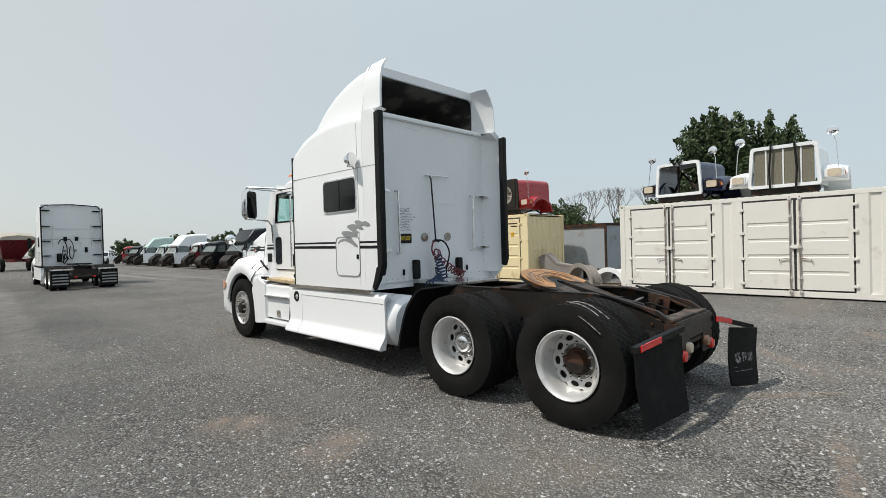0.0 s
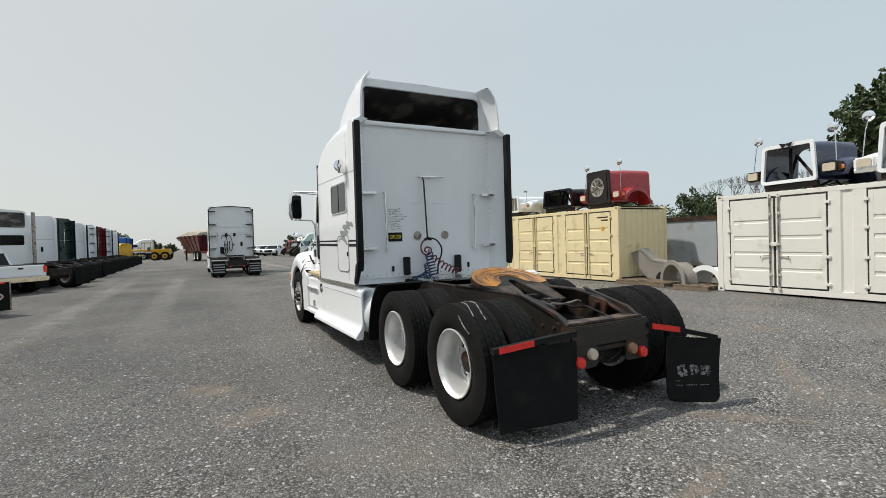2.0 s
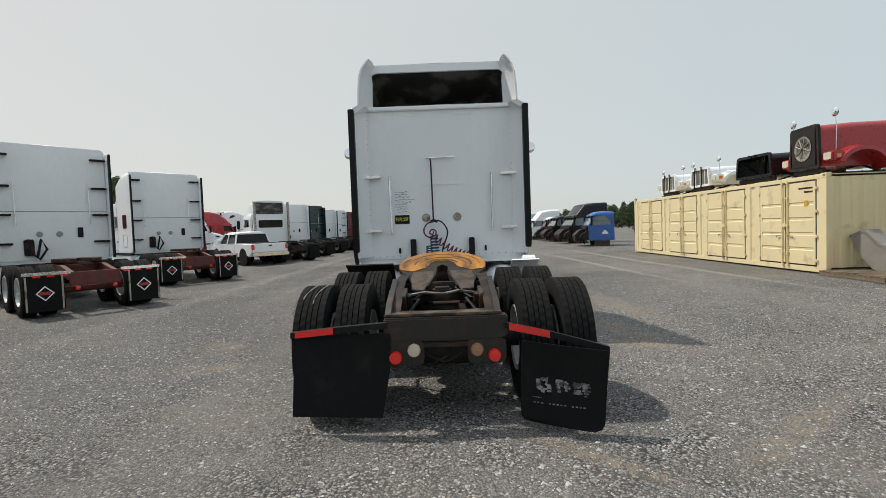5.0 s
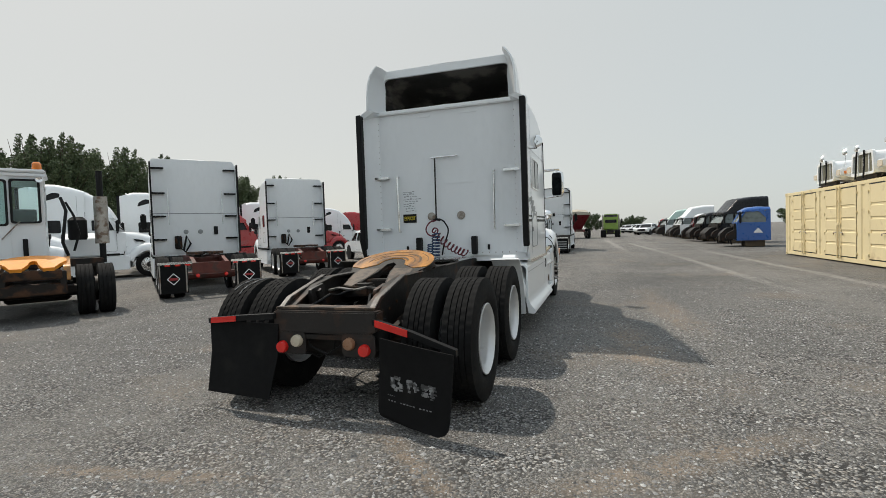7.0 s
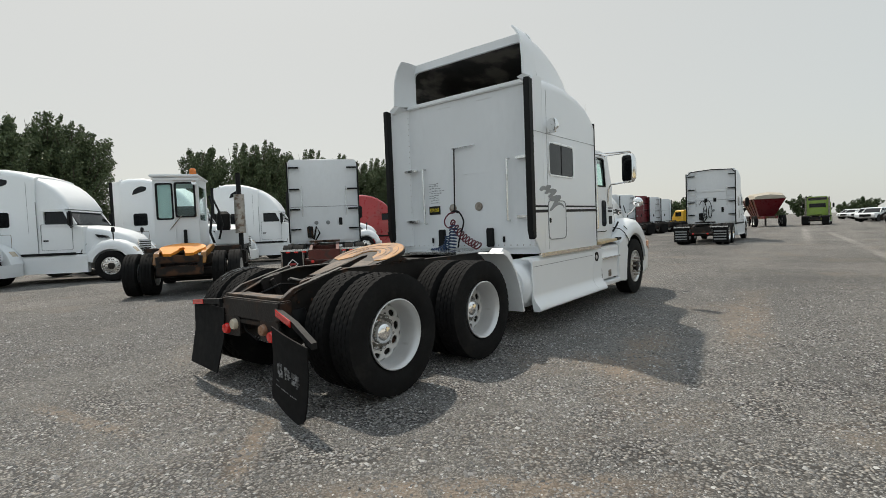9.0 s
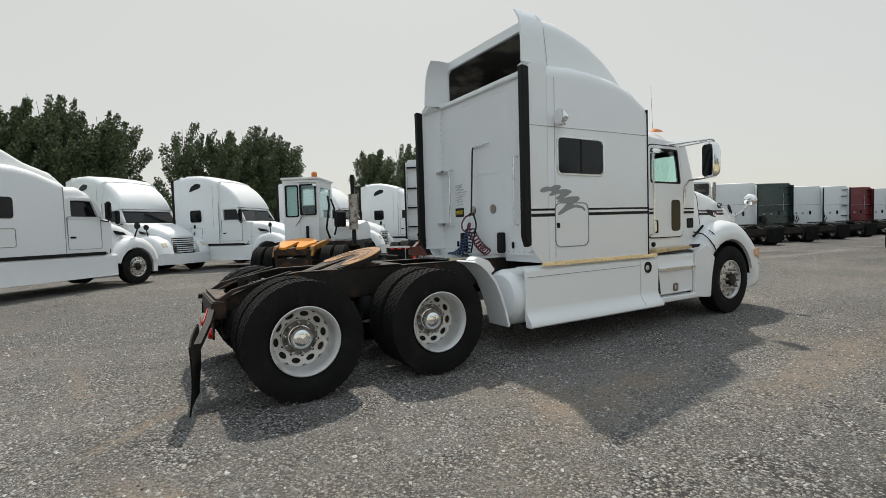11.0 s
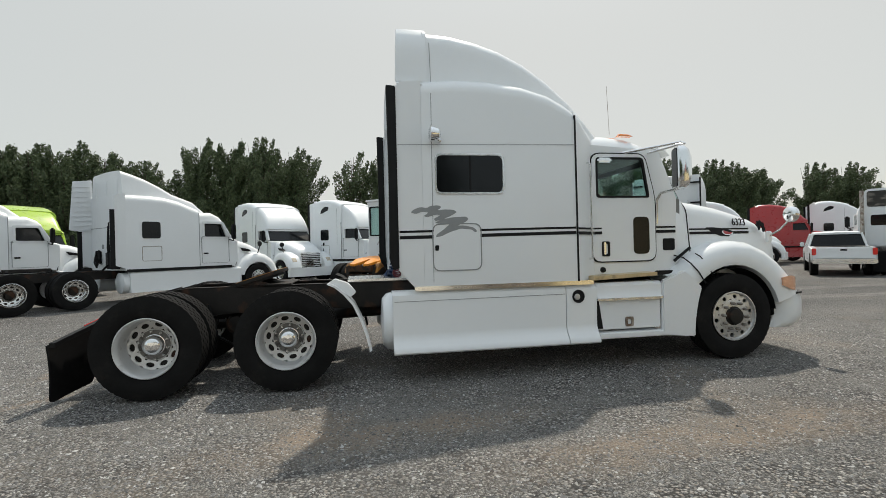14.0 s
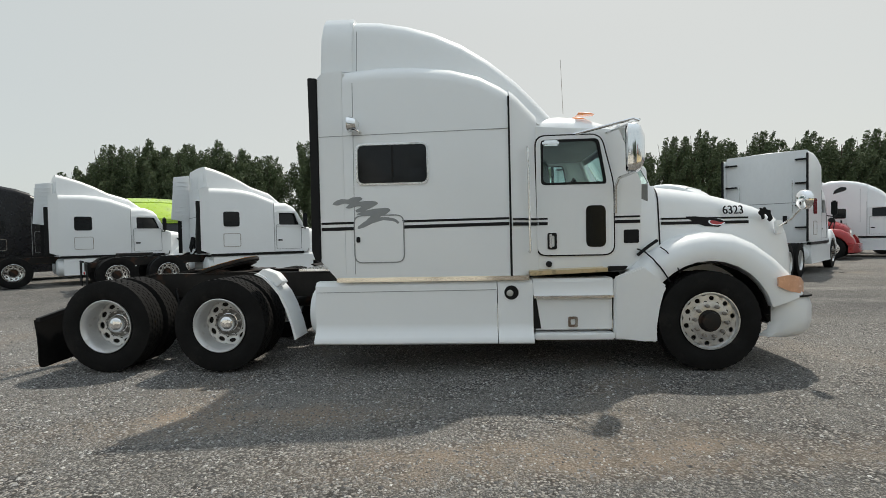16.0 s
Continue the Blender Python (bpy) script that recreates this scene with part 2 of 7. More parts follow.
def box(x0, x1, y0, y1, z0, z1, bevel=0.0, bm=None, seg=2):
    own = bm is None
    bm = bm or bmesh.new()
    r = bmesh.ops.create_cube(bm, size=1.0)
    bmesh.ops.scale(bm, verts=r["verts"], vec=(abs(x1 - x0), abs(y1 - y0), abs(z1 - z0)))
    bmesh.ops.translate(bm, verts=r["verts"], vec=((x0 + x1) / 2, (y0 + y1) / 2, (z0 + z1) / 2))
    if bevel and own:
        bmesh.ops.bevel(bm, geom=bm.edges[:], offset=bevel, segments=seg, affect="EDGES")
    return bm


AX = {"x": lambda a, b, c: (a, b, c), "y": lambda a, b, c: (b, a, c), "z": lambda a, b, c: (b, c, a)}


def prism(poly, axis, a0, a1, bevel=0.0, bm=None, seg=2):
    """A polygon in the plane across axis, drawn out from a0 to a1. For x: points are (y, z); y: (x, z); z: (x, y)."""
    own = bm is None
    bm = bm or bmesh.new()
    f = AX[axis]
    lo = [bm.verts.new(f(a0, p[0], p[1])) for p in poly]
    hi = [bm.verts.new(f(a1, p[0], p[1])) for p in poly]
    n = len(poly)
    bm.faces.new(lo)
    bm.faces.new(hi[::-1])
    for i in range(n):
        bm.faces.new((lo[i], hi[i], hi[(i + 1) % n], lo[(i + 1) % n]))
    if bevel and own:
        bmesh.ops.bevel(bm, geom=bm.edges[:], offset=bevel, segments=seg, affect="EDGES")
    return bm


def loft(rings, cap0=True, cap1=True, bm=None, closed=True):
    bm = bm or bmesh.new()
    vs = [[bm.verts.new(p) for p in r] for r in rings]
    n = len(vs[0])
    for a, b in zip(vs, vs[1:]):
        for i in range(n if closed else n - 1):
            bm.faces.new((a[i], a[(i + 1) % n], b[(i + 1) % n], b[i]))
    if cap0:
        bm.faces.new(vs[0][::-1])
    if cap1:
        bm.faces.new(vs[-1])
    return bm


def section(y, hwb, hwt, z0, z1, r, crown=0.03, n=6, cx=0.0):
    """A closed ring across the body at y: flat below, rounded shoulders above."""
    pts = [(cx - hwb, y, z0), (cx + hwb, y, z0)]
    r = min(r, hwt * 0.9, (z1 - z0) * 0.9)
    for s in (1, -1):
        arc = []
        for i in range(n + 1):
            a = math.pi / 2 * i / n
            arc.append((cx + s * (hwt - r + r * math.cos(a)), y, z1 - r + r * math.sin(a) - crown))
        pts += arc if s > 0 else arc[::-1]
        if s > 0:
            pts.append((cx, y, z1))
    return pts


def lathe(profile, axis="x", n=48, bm=None, centre=(0, 0, 0)):
    """profile: (along, radius) pairs, turned about an axis."""
    bm = bm or bmesh.new()
    rings = []
    for a, r in profile:
        ring = []
        for i in range(n):
            t = 2 * math.pi * i / n
            c, s = r * math.cos(t), r * math.sin(t)
            p = {"x": (a, c, s), "y": (c, a, s), "z": (c, s, a)}[axis]
            ring.append(tuple(p[k] + centre[k] for k in range(3)))
        rings.append(ring)
    return loft(rings, profile[0][1] > 1e-4, profile[-1][1] > 1e-4, bm)


def tube(pts, r, n=8, bm=None):
    bm = bm or bmesh.new()
    pts = [Vector(p) for p in pts]
    rings, up = [], Vector((0.13, 0.21, 0.97))
    for i, p in enumerate(pts):
        d = (pts[min(i + 1, len(pts) - 1)] - pts[max(i - 1, 0)]).normalized()
        if abs(d.dot(up)) > 0.95:
            up = Vector((0.9, 0.3, 0.1))
        a = d.cross(up).normalized()
        up = a.cross(d).normalized()
        rr = r[i] if isinstance(r, (list, tuple)) else r
        rings.append([p + rr * (math.cos(2 * math.pi * k / n) * a + math.sin(2 * math.pi * k / n) * up) for k in range(n)])
    return loft(rings, True, True, bm)


def rounded(pts, r, n=4):
    """A polygon with its corners rounded."""
    out = []
    m = len(pts)
    for i in range(m):
        p, a, b = (Vector((*pts[j % m], 0)) for j in (i, i - 1, i + 1))
        da, db = (a - p), (b - p)
        k = min(r, da.length * 0.45, db.length * 0.45)
        s, e = p + da.normalized() * k, p + db.normalized() * k
        for j in range(n + 1):
            t = j / n
            q = (1 - t) ** 2 * s + 2 * t * (1 - t) * p + t * t * e
            out.append((q.x, q.y))
    return out


def holed(outer, inner, axis, a0, a1):
    """A plate with an opening through it; outer and inner have as many points."""
    f = AX[axis]
    n = len(outer)
    bm = bmesh.new()
    ring = [[bm.verts.new(f(a, *p)) for p in poly] for a, poly in ((a0, outer), (a1, outer), (a1, inner), (a0, inner))]
    for k in range(4):
        a, b = ring[k], ring[(k + 1) % 4]
        for i in range(n):
            bm.faces.new((a[i], a[(i + 1) % n], b[(i + 1) % n], b[i]))
    return bm


def rect(a0, a1, b0, b1):
    return [(a0, b0), (a1, b0), (a1, b1), (a0, b1)]


# ---- wheels ----
def tyre_mesh(R, W, treads=True, n=48):
    h = W / 2
    rb = 0.292
    side = [(0.72, rb), (0.95, rb + 0.04), (1.0, rb + 0.11), (0.97, R - 0.06), (0.9, R - 0.022)]
    prof = [(-a * h, r, 0) for a, r in side]
    if treads:
        n = 176
        for a, b in ((-0.86, -0.52), (-0.45, -0.17), (-0.11, 0.11), (0.17, 0.45), (0.52, 0.86)):
            prof += [(a * h - 0.003, R - 0.015, 0), (a * h, R, 1), (b * h, R, 1), (b * h + 0.003, R - 0.015, 0)]
    else:
        for a, b in ((-0.86, -0.5), (-0.44, -0.1), (-0.04, 0.04), (0.1, 0.44), (0.5, 0.86)):
            prof += [(a * h - 0.003, R - 0.012, 0), (a * h, R, 0), (b * h, R, 0), (b * h + 0.003, R - 0.012, 0)]
    prof += [(a * h, r, 0) for a, r in side[::-1]]
    rings = []
    for k, (x, r, tread) in enumerate(prof):
        ring = []
        for i in range(n):
            t = 2 * math.pi * i / n + (0.012 * math.cos(9 * x / h) if tread else 0)
            rr = r - (0.006 if tread and (i + 2 * (k // 4 % 2)) % 4 == 0 else 0)
            ring.append((x, rr * math.cos(t), rr * math.sin(t)))
        rings.append(ring)
    return loft(rings + [rings[0]], False, False)


def disc_with_holes(x, r0, r1, holes, hr, ha, x1=None, bm=None):
    """A wheel disc between two radii with rounded hand holes; the outside faces +x."""
    bm = bm or bmesh.new()
    x1 = x if x1 is None else x1
    rm = (r0 + r1) / 2
    for k in range(holes):
        c = 2 * math.pi * k / holes
        half = math.pi / holes
        box_pts, hole_pts = [], []
        for i in range(16):
            a = 2 * math.pi * (i + 0.5) / 16
            ca, sa = math.cos(a), math.sin(a)
            s = 1 / max(abs(ca), abs(sa))
            box_pts.append((rm + (r1 - r0) / 2 * ca * s, c + half * sa * s))
            hole_pts.append((rm + hr * ca, c + ha * sa / rm))
        def xyz(r, t, d=0.0):
            return (x + (x1 - x) * (r - r0) / (r1 - r0) + d, r * math.cos(t), r * math.sin(t))
        A = [bm.verts.new(xyz(*p)) for p in box_pts]
        B = [bm.verts.new(xyz(*p)) for p in hole_pts]
        C = [bm.verts.new(xyz(*p, -0.014)) for p in hole_pts]
        for i in range(16):
            j = (i + 1) % 16
            bm.faces.new((A[i], A[j], B[j], B[i]))
            bm.faces.new((B[i], B[j], C[j], C[i]))
    return bm


def rim_rear():
    """Outer wheel of a dual pair: deep dish, open to +x."""
    bm = lathe([(-0.13, 0.262), (-0.135, 0.285), (-0.09, 0.27), (0.08, 0.276), (0.112, 0.296), (0.128, 0.3), (0.132, 0.292), (0.12, 0.283), (0.1, 0.268),
                (0.07, 0.262), (0.0, 0.26), (-0.05, 0.259), (-0.07, 0.256), (-0.078, 0.252)], "x", 48)
    bm.faces.ensure_lookup_table()
    for f in [f for f in bm.faces if len(f.verts) > 4]:
        bm.faces.remove(f)
    disc_with_holes(-0.098, 0.165, 0.252, 10, 0.024, 0.04, -0.078, bm)
    lathe([(-0.098, 0.165), (-0.088, 0.16), (-0.085, 0.1), (-0.098, 0.05)], "x", 30, bm)
    return bm


def rim_front():
    bm = lathe([(-0.11, 0.262), (-0.125, 0.285), (0.08, 0.27), (0.112, 0.296), (0.128, 0.3), (0.13, 0.288), (0.112, 0.282), (0.104, 0.277), (0.1, 0.272)], "x", 48)
    bm.faces.ensure_lookup_table()
    for f in [f for f in bm.faces if len(f.verts) > 4]:
        bm.faces.remove(f)
    disc_with_holes(0.108, 0.2, 0.272, 10, 0.025, 0.026, 0.1, bm)
    lathe([(0.108, 0.2), (0.112, 0.19), (0.112, 0.06)], "x", 30, bm)
    return bm


def nuts(x, r, n=10, size=0.017, length=0.03):
    bm = bmesh.new()
    for k in range(n):
        a = 2 * math.pi * (k + 0.5) / n
        lathe([(x, size), (x + length * 0.7, size), (x + length, size * 0.5)], "x", 6, bm, (0, r * math.cos(a), r * math.sin(a)))
    return bm


MESH = {}


def cached(key, make, material, smooth=40):
    if key not in MESH:
        bm = make()
        bmesh.ops.recalc_face_normals(bm, faces=bm.faces)
        me = bpy.data.meshes.new(key)
        bm.to_mesh(me)
        bm.free()
        me.shade_smooth()
        me.set_sharp_from_angle(angle=radians(smooth))
        me.materials.append(material)
        MESH[key] = me
    return MESH[key]


def wheel_nuts(w, fine, x, r, size, length, material):
    """Ten nuts round the hub: each its own object on near wheels, one joined ring on far ones."""
    if not fine:
        tagged(part("nut_ring", cached("nut_ring%.3f" % size, lambda: nuts(x, r, 10, size, length), material), None, w), kind="stuff")
        return
    me = cached("wheel_nut%.3f" % size, lambda: lathe([(0, size), (length * 0.7, size), (length, size * 0.5)], "x", 6), material)
    for k in range(10):
        a = 2 * math.pi * (k + 0.5) / 10
        part("wheel_nut", me, None, w).matrix_local = Matrix.Translation((x, r * math.cos(a), r * math.sin(a)))


def wheel(parent, x, y, z, side, kind, fine=True, rim_mat=None, hub="chrome", turn=0.0):
    """side: +1 faces +x, -1 faces -x. kind: outer, inner, front."""
    w = new("wheel")
    w.parent = parent
    w.matrix_local = pose(x, y, z, turn, 0, 0 if side > 0 else 180)
    rim_mat = rim_mat or RIMW
    f = "fine" if fine else "plain"
    part("tyre", cached("tyre_" + f, lambda: tyre_mesh(0.515, 0.275, fine, 48 if fine else 28), RUBBER), None, w)
    if kind == "inner":
        part("rim", cached("rim_inner" + rim_mat.name, rim_front, rim_mat), None, w)
        return w
    if kind == "outer":
        part("rim", cached("rim_outer" + rim_mat.name, rim_rear, rim_mat), None, w)
        if hub == "chrome":
            part("hub_cap", cached("hub_cap", lambda: lathe([(-0.1, 0.112), (-0.083, 0.112), (-0.08, 0.1), (-0.03, 0.097), (-0.015, 0.09), (0.0, 0.066), (0.008, 0.035), (0.011, 0.0)], "x", 28), CHROME), None, w, "domed chrome hub cap")
        else:
            part("hub", cached("hub_rusty", lambda: lathe([(-0.1, 0.118), (-0.07, 0.118), (-0.06, 0.095), (-0.01, 0.088), (-0.003, 0.0)], "x", 24), RUST), None, w, "bare rusty axle hub")
        part("hub_ring", cached("hub_ring", lambda: lathe([(-0.086, 0.155), (-0.0815, 0.152), (-0.0815, 0.1), (-0.086, 0.098)], "x", 30), GRIME), None, w, "grimy ring round the hub")
        part("brake_drum", cached("brake_drum", lambda: lathe([(-0.2, 0.252), (-0.113, 0.252), (-0.112, 0.1)], "x", 28), FRAME), None, w)
        wheel_nuts(w, fine, -0.083, 0.137, 0.015, 0.042, ALU)
    else:
        part("rim", cached("rim_front" + rim_mat.name, rim_front, rim_mat), None, w)
        part("brake_drum", cached("drum_front", lambda: lathe([(-0.1, 0.24), (0.05, 0.24), (0.055, 0.1)], "x", 24), FRAME), None, w)
        part("hub", cached("hub_front", lambda: lathe([(0.1, 0.118), (0.118, 0.115), (0.128, 0.098), (0.165, 0.09), (0.172, 0.07), (0.174, 0.0)], "x", 24), FRAME), None, w, "dark greasy front hub")
        wheel_nuts(w, fine, 0.11, 0.16, 0.019, 0.07, STEELW)
    return w


# ---- ground ----
def ground():
    n = 140
    bm = bmesh.new()
    xs = [5 + 900 * math.copysign(abs(u) ** 4.2, u) for u in np.linspace(-1, 1, n)]
    ys = [8 + 900 * math.copysign(abs(u) ** 4.2, u) for u in np.linspace(-1, 1, n)]
    vs = [[bm.verts.new((x, y, 0.012 * noise.noise((x * 0.35, y * 0.35, 0)) - 0.012)) for y in ys] for x in xs]
    for i in range(n - 1):
        for j in range(n - 1):
            bm.faces.new((vs[i][j], vs[i + 1][j], vs[i + 1][j + 1], vs[i][j + 1]))
    m = bpy.data.materials.new("grey_gravel")
    m.use_nodes = True
    nd, l = m.node_tree.nodes, m.node_tree.links
    b = nd["Principled BSDF"]
    tc = nd.new("ShaderNodeTexCoord")

    def tex(kind, scale, detail=4, vec=None, **kw):
        t = nd.new(kind)
        t.inputs["Scale"].default_value = scale
        if "Detail" in t.inputs:
            t.inputs["Detail"].default_value = detail
        for k, v in kw.items():
            t.inputs[k].default_value = v
        l.new(vec or tc.outputs["Object"], t.inputs["Vector"])
        return t

    def rng(src, a, b_, c, d):
        r = nd.new("ShaderNodeMapRange")
        for k, v in enumerate((a, b_, c, d)):
            r.inputs[k + 1].default_value = v
        l.new(src, r.inputs[0])
        return r.outputs[0]

    def mix(a, c, fac, mode="MIX"):
        x = nd.new("ShaderNodeMix")
        x.data_type, x.blend_type = "RGBA", mode
        for k, v in ((6, a), (7, c)):
            if isinstance(v, tuple):
                x.inputs[k].default_value = (*v, 1)
            else:
                l.new(v, x.inputs[k])
        if isinstance(fac, float):
            x.inputs[0].default_value = fac
        else:
            l.new(fac, x.inputs[0])
        return x.outputs[2]

    warp = tex("ShaderNodeTexNoise", 9.0, 3)
    moved = nd.new("ShaderNodeVectorMath")
    moved.operation = "MULTIPLY_ADD"
    moved.inputs[1].default_value = (0.03, 0.03, 0.03)
    l.new(warp.outputs["Color"], moved.inputs[0])
    l.new(tc.outputs["Object"], moved.inputs[2])
    stone = tex("ShaderNodeTexVoronoi", 44.0, 0, moved.outputs[0])
    stone2 = tex("ShaderNodeTexVoronoi", 90.0, 0, moved.outputs[0])
    sep = nd.new("ShaderNodeSeparateColor")
    l.new(stone.outputs["Color"], sep.inputs[0])
    sep2 = nd.new("ShaderNodeSeparateColor")
    l.new(stone2.outputs["Color"], sep2.inputs[0])

    def tones(src, stops):
        r = nd.new("ShaderNodeValToRGB")
        for k, (at_, v) in enumerate(stops):
            e = r.color_ramp.elements[k] if k < 2 else r.color_ramp.elements.new(at_)
            e.position, e.color = at_, (*v, 1)
        l.new(src, r.inputs[0])
        return r.outputs[0]

    # crushed stones: mostly mid grey, some tan, a few pale; crevice shade between them painted dark
    c = tones(sep.outputs[0], ((0.0, (0.11, 0.11, 0.11)), (1.0, (0.58, 0.575, 0.56)), (0.25, (0.2, 0.199, 0.197)), (0.6, (0.29, 0.287, 0.282)), (0.9, (0.4, 0.395, 0.385))))
    c = mix(c, (0.3, 0.25, 0.205), rng(sep.outputs[1], 0.76, 0.95, 0, 0.5))
    c = mix(c, (0.018, 0.017, 0.017), rng(stone.outputs["Distance"], 0.36, 0.62, 0, 0.94))
    fine = tones(sep2.outputs[0], ((0.0, (0.1, 0.1, 0.1)), (1.0, (0.46, 0.455, 0.445)), (0.5, (0.24, 0.238, 0.233))))
    fine = mix(fine, (0.03, 0.028, 0.027), rng(stone2.outputs["Distance"], 0.38, 0.62, 0, 0.85))
    # patches where fines lie over the stones
    fines = tex("ShaderNodeTexNoise", 2.6, 6)
    c = mix(c, fine, rng(fines.outputs["Fac"], 0.44, 0.6, 0.0, 0.8))
    clump = tex("ShaderNodeTexNoise", 14.0, 4)
    c = mix(c, (0.035, 0.034, 0.034), rng(clump.outputs["Fac"], 0.55, 0.75, 0, 0.35))
    big = tex("ShaderNodeTexNoise", 0.3, 8)
    c = mix(c, (0.3, 0.293, 0.282), rng(big.outputs["Fac"], 0.47, 0.72, 0, 0.3))
    c = mix(c, (0.045, 0.046, 0.048), rng(big.outputs["Fac"], 0.47, 0.3, 0, 0.35))
    mid = tex("ShaderNodeTexNoise", 1.4, 7)
    c = mix(c, (0.05, 0.05, 0.05), rng(mid.outputs["Fac"], 0.5, 0.7, 0, 0.28))
    dirt = tex("ShaderNodeTexNoise", 0.7, 10)
    c = mix(c, (0.25, 0.21, 0.17), rng(dirt.outputs["Fac"], 0.55, 0.7, 0, 0.45))
    # tracks worn pale by wheels, along the lane
    mp = nd.new("ShaderNodeMapping")
    mp.inputs["Scale"].default_value = (0.5, 0.018, 1)
    mp.inputs["Rotation"].default_value = (0, 0, radians(-1.5))
    l.new(tc.outputs["Object"], mp.inputs[0])
    lane = tex("ShaderNodeTexNoise", 1.0, 5, mp.outputs[0])
    c = mix(c, (0.215, 0.21, 0.2), rng(lane.outputs["Fac"], 0.52, 0.66, 0, 0.4))
    c = mix(c, (0.075, 0.075, 0.075), rng(lane.outputs["Fac"], 0.42, 0.3, 0, 0.25))

    def streak(x0, y0, x1, y1, width, colour, amount):
        """A worn, muddy or darkened strip from one point to another, with ragged edges."""
        d = Vector((x1 - x0, y1 - y0, 0))
        length = d.length
        mpn = nd.new("ShaderNodeMapping")
        mpn.vector_type = "TEXTURE"
        mpn.inputs["Location"].default_value = ((x0 + x1) / 2, (y0 + y1) / 2, 0)
        mpn.inputs["Rotation"].default_value = (0, 0, math.atan2(d.y, d.x))
        mpn.inputs["Scale"].default_value = (length / 2, width / 2, 1)
        l.new(tc.outputs["Object"], mpn.inputs[0])
        xyz = nd.new("ShaderNodeSeparateXYZ")
        l.new(mpn.outputs[0], xyz.inputs[0])
        rag = tex("ShaderNodeTexNoise", 2.2 / max(width, 0.25), 7)
        out = rng(rag.outputs["Fac"], 0.3, 0.62, 0, 1)
        for k in (0, 1):
            a = nd.new("ShaderNodeMath")
            a.operation = "ABSOLUTE"
            l.new(xyz.outputs[k], a.inputs[0])
            f = nd.new("ShaderNodeMath")
            f.operation = "MULTIPLY"
            l.new(rng(a.outputs[0], 0.35, 1.0, 1, 0), f.inputs[0])
            l.new(out, f.inputs[1])
            out = f.outputs[0]
        return mix(c, colour, rng(out, 0, 1, 0, amount))

    TAN, PALE = (0.25, 0.2, 0.155), (0.4, 0.39, 0.372)
    # broad dark strip: weaker light scatter from the ground here, put into its colour
    c = streak(0.0, -14, 0.0, 60, 11.0, (0.06, 0.06, 0.062), 0.72)
    # a second, narrower darkened strip
    c = streak(8.2, 7.0, 10.0, 24, 5.0, (0.06, 0.06, 0.062), 0.4)
    for x0, y0, x1, y1, w in ((9.2, 44, 10.3, 24, 0.5), (10.25, 25.5, 10.95, 8, 0.42), (12.2, 30, 12.9, 4, 0.4), (7.4, 60, 8.6, 24, 0.6), (1.6, 34, 0.9, 6, 0.9), (-0.6, 36, -1.1, 2, 0.9)):
        c = streak(x0, y0, x1, y1, w, PALE, 0.55 if x0 > 5 else 0.25)
    for x0, y0, x1, y1, w in ((5.45, 1.8, 6.55, 0.7, 0.22), (3.4, 0.55, 5.3, 0.85, 0.2), (1.95, 3.5, 2.7, 3.8, 0.6), (1.7, 5.0, 2.3, 4.6, 0.5), (6.7, 4.5, 7.9, 3.9, 0.7), (7.2, 6.4, 7.9, 3.2, 0.8), (8.0, 9.5, 8.4, 5.0, 0.7), (9.3, 0.4, 10.6, 1.2, 0.4), (6.6, 0.9, 8.6, 2.4, 0.35)):
        c = streak(x0, y0, x1, y1, w, TAN, 0.7)
    c = mix(c, (1.05, 1.02, 0.965), 1.0, "MULTIPLY")
    l.new(c, b.inputs["Base Color"])
    b.inputs["Roughness"].default_value = 0.78
    b.inputs["Specular IOR Level"].default_value = 0.35
    bp = nd.new("ShaderNodeBump")
    bp.inputs["Strength"].default_value, bp.inputs["Distance"].default_value = 0.85, 0.02
    h = nd.new("ShaderNodeMath")
    h.operation = "ADD"
    l.new(rng(stone.outputs["Distance"], 0, 0.6, 1, 0), h.inputs[0])
    l.new(rng(stone2.outputs["Distance"], 0, 0.6, 0.5, 0), h.inputs[1])
    l.new(h.outputs[0], bp.inputs["Height"])
    l.new(bp.outputs[0], b.inputs["Normal"])
    ob = part("ground", bm, m, None, smooth=180)
    return tagged(ob, "grey crushed-gravel yard with worn wheel tracks", "ground", kind="structure"), m


GROUND, GRAVEL = ground()

# ---- the white sleeper tractor ----
TX, TY = 5.015, 5.5
truck = thing("truck_tractor", pose(TX, TY, 0), "white sleeper truck tractor with black pinstripes and rusty rear frame", "truck")


def tp(name, bm, material, parent=None, label="", smooth=35):
    return part(name, bm, material, parent or truck, label, smooth, (0, -TY, 0))


def both(name, make, material, label="", smooth=35):
    """One part on each side; make(s) with s = 1 on the truck's right."""
    return [tp(name, make(s), material, None, label, smooth) for s in (1, -1)]


# sleeper box
SL = [(5.23, 3.28), (5.6, 3.31), (5.97, 3.305), (6.38, 3.26), (6.69, 3.175), (6.91, 3.06), (6.99, 3.0)]
tp("sleeper_body", loft([section(y, 1.215, 1.215 if y < 6.9 else 1.21, 1.0, z, 0.17, 0.02) for y, z in SL]), WHITE, None, "white sleeper side and roof skin")
tp("cab_extender", loft([section(y, w, w - 0.02, 1.0, z, 0.16, 0.02) for y, z, w in ((7.002, 3.02, 1.21), (7.08, 2.97, 1.17), (7.2, 2.88, 1.06), (7.31, 2.79, 0.99))]), WHITE)
both("seam_trim", lambda s: prism([(6.985, 1.0), (7.008, 1.0), (7.0, 2.9), (6.982, 2.9)], "x", s * 1.19, s * 1.219), BLACKP)
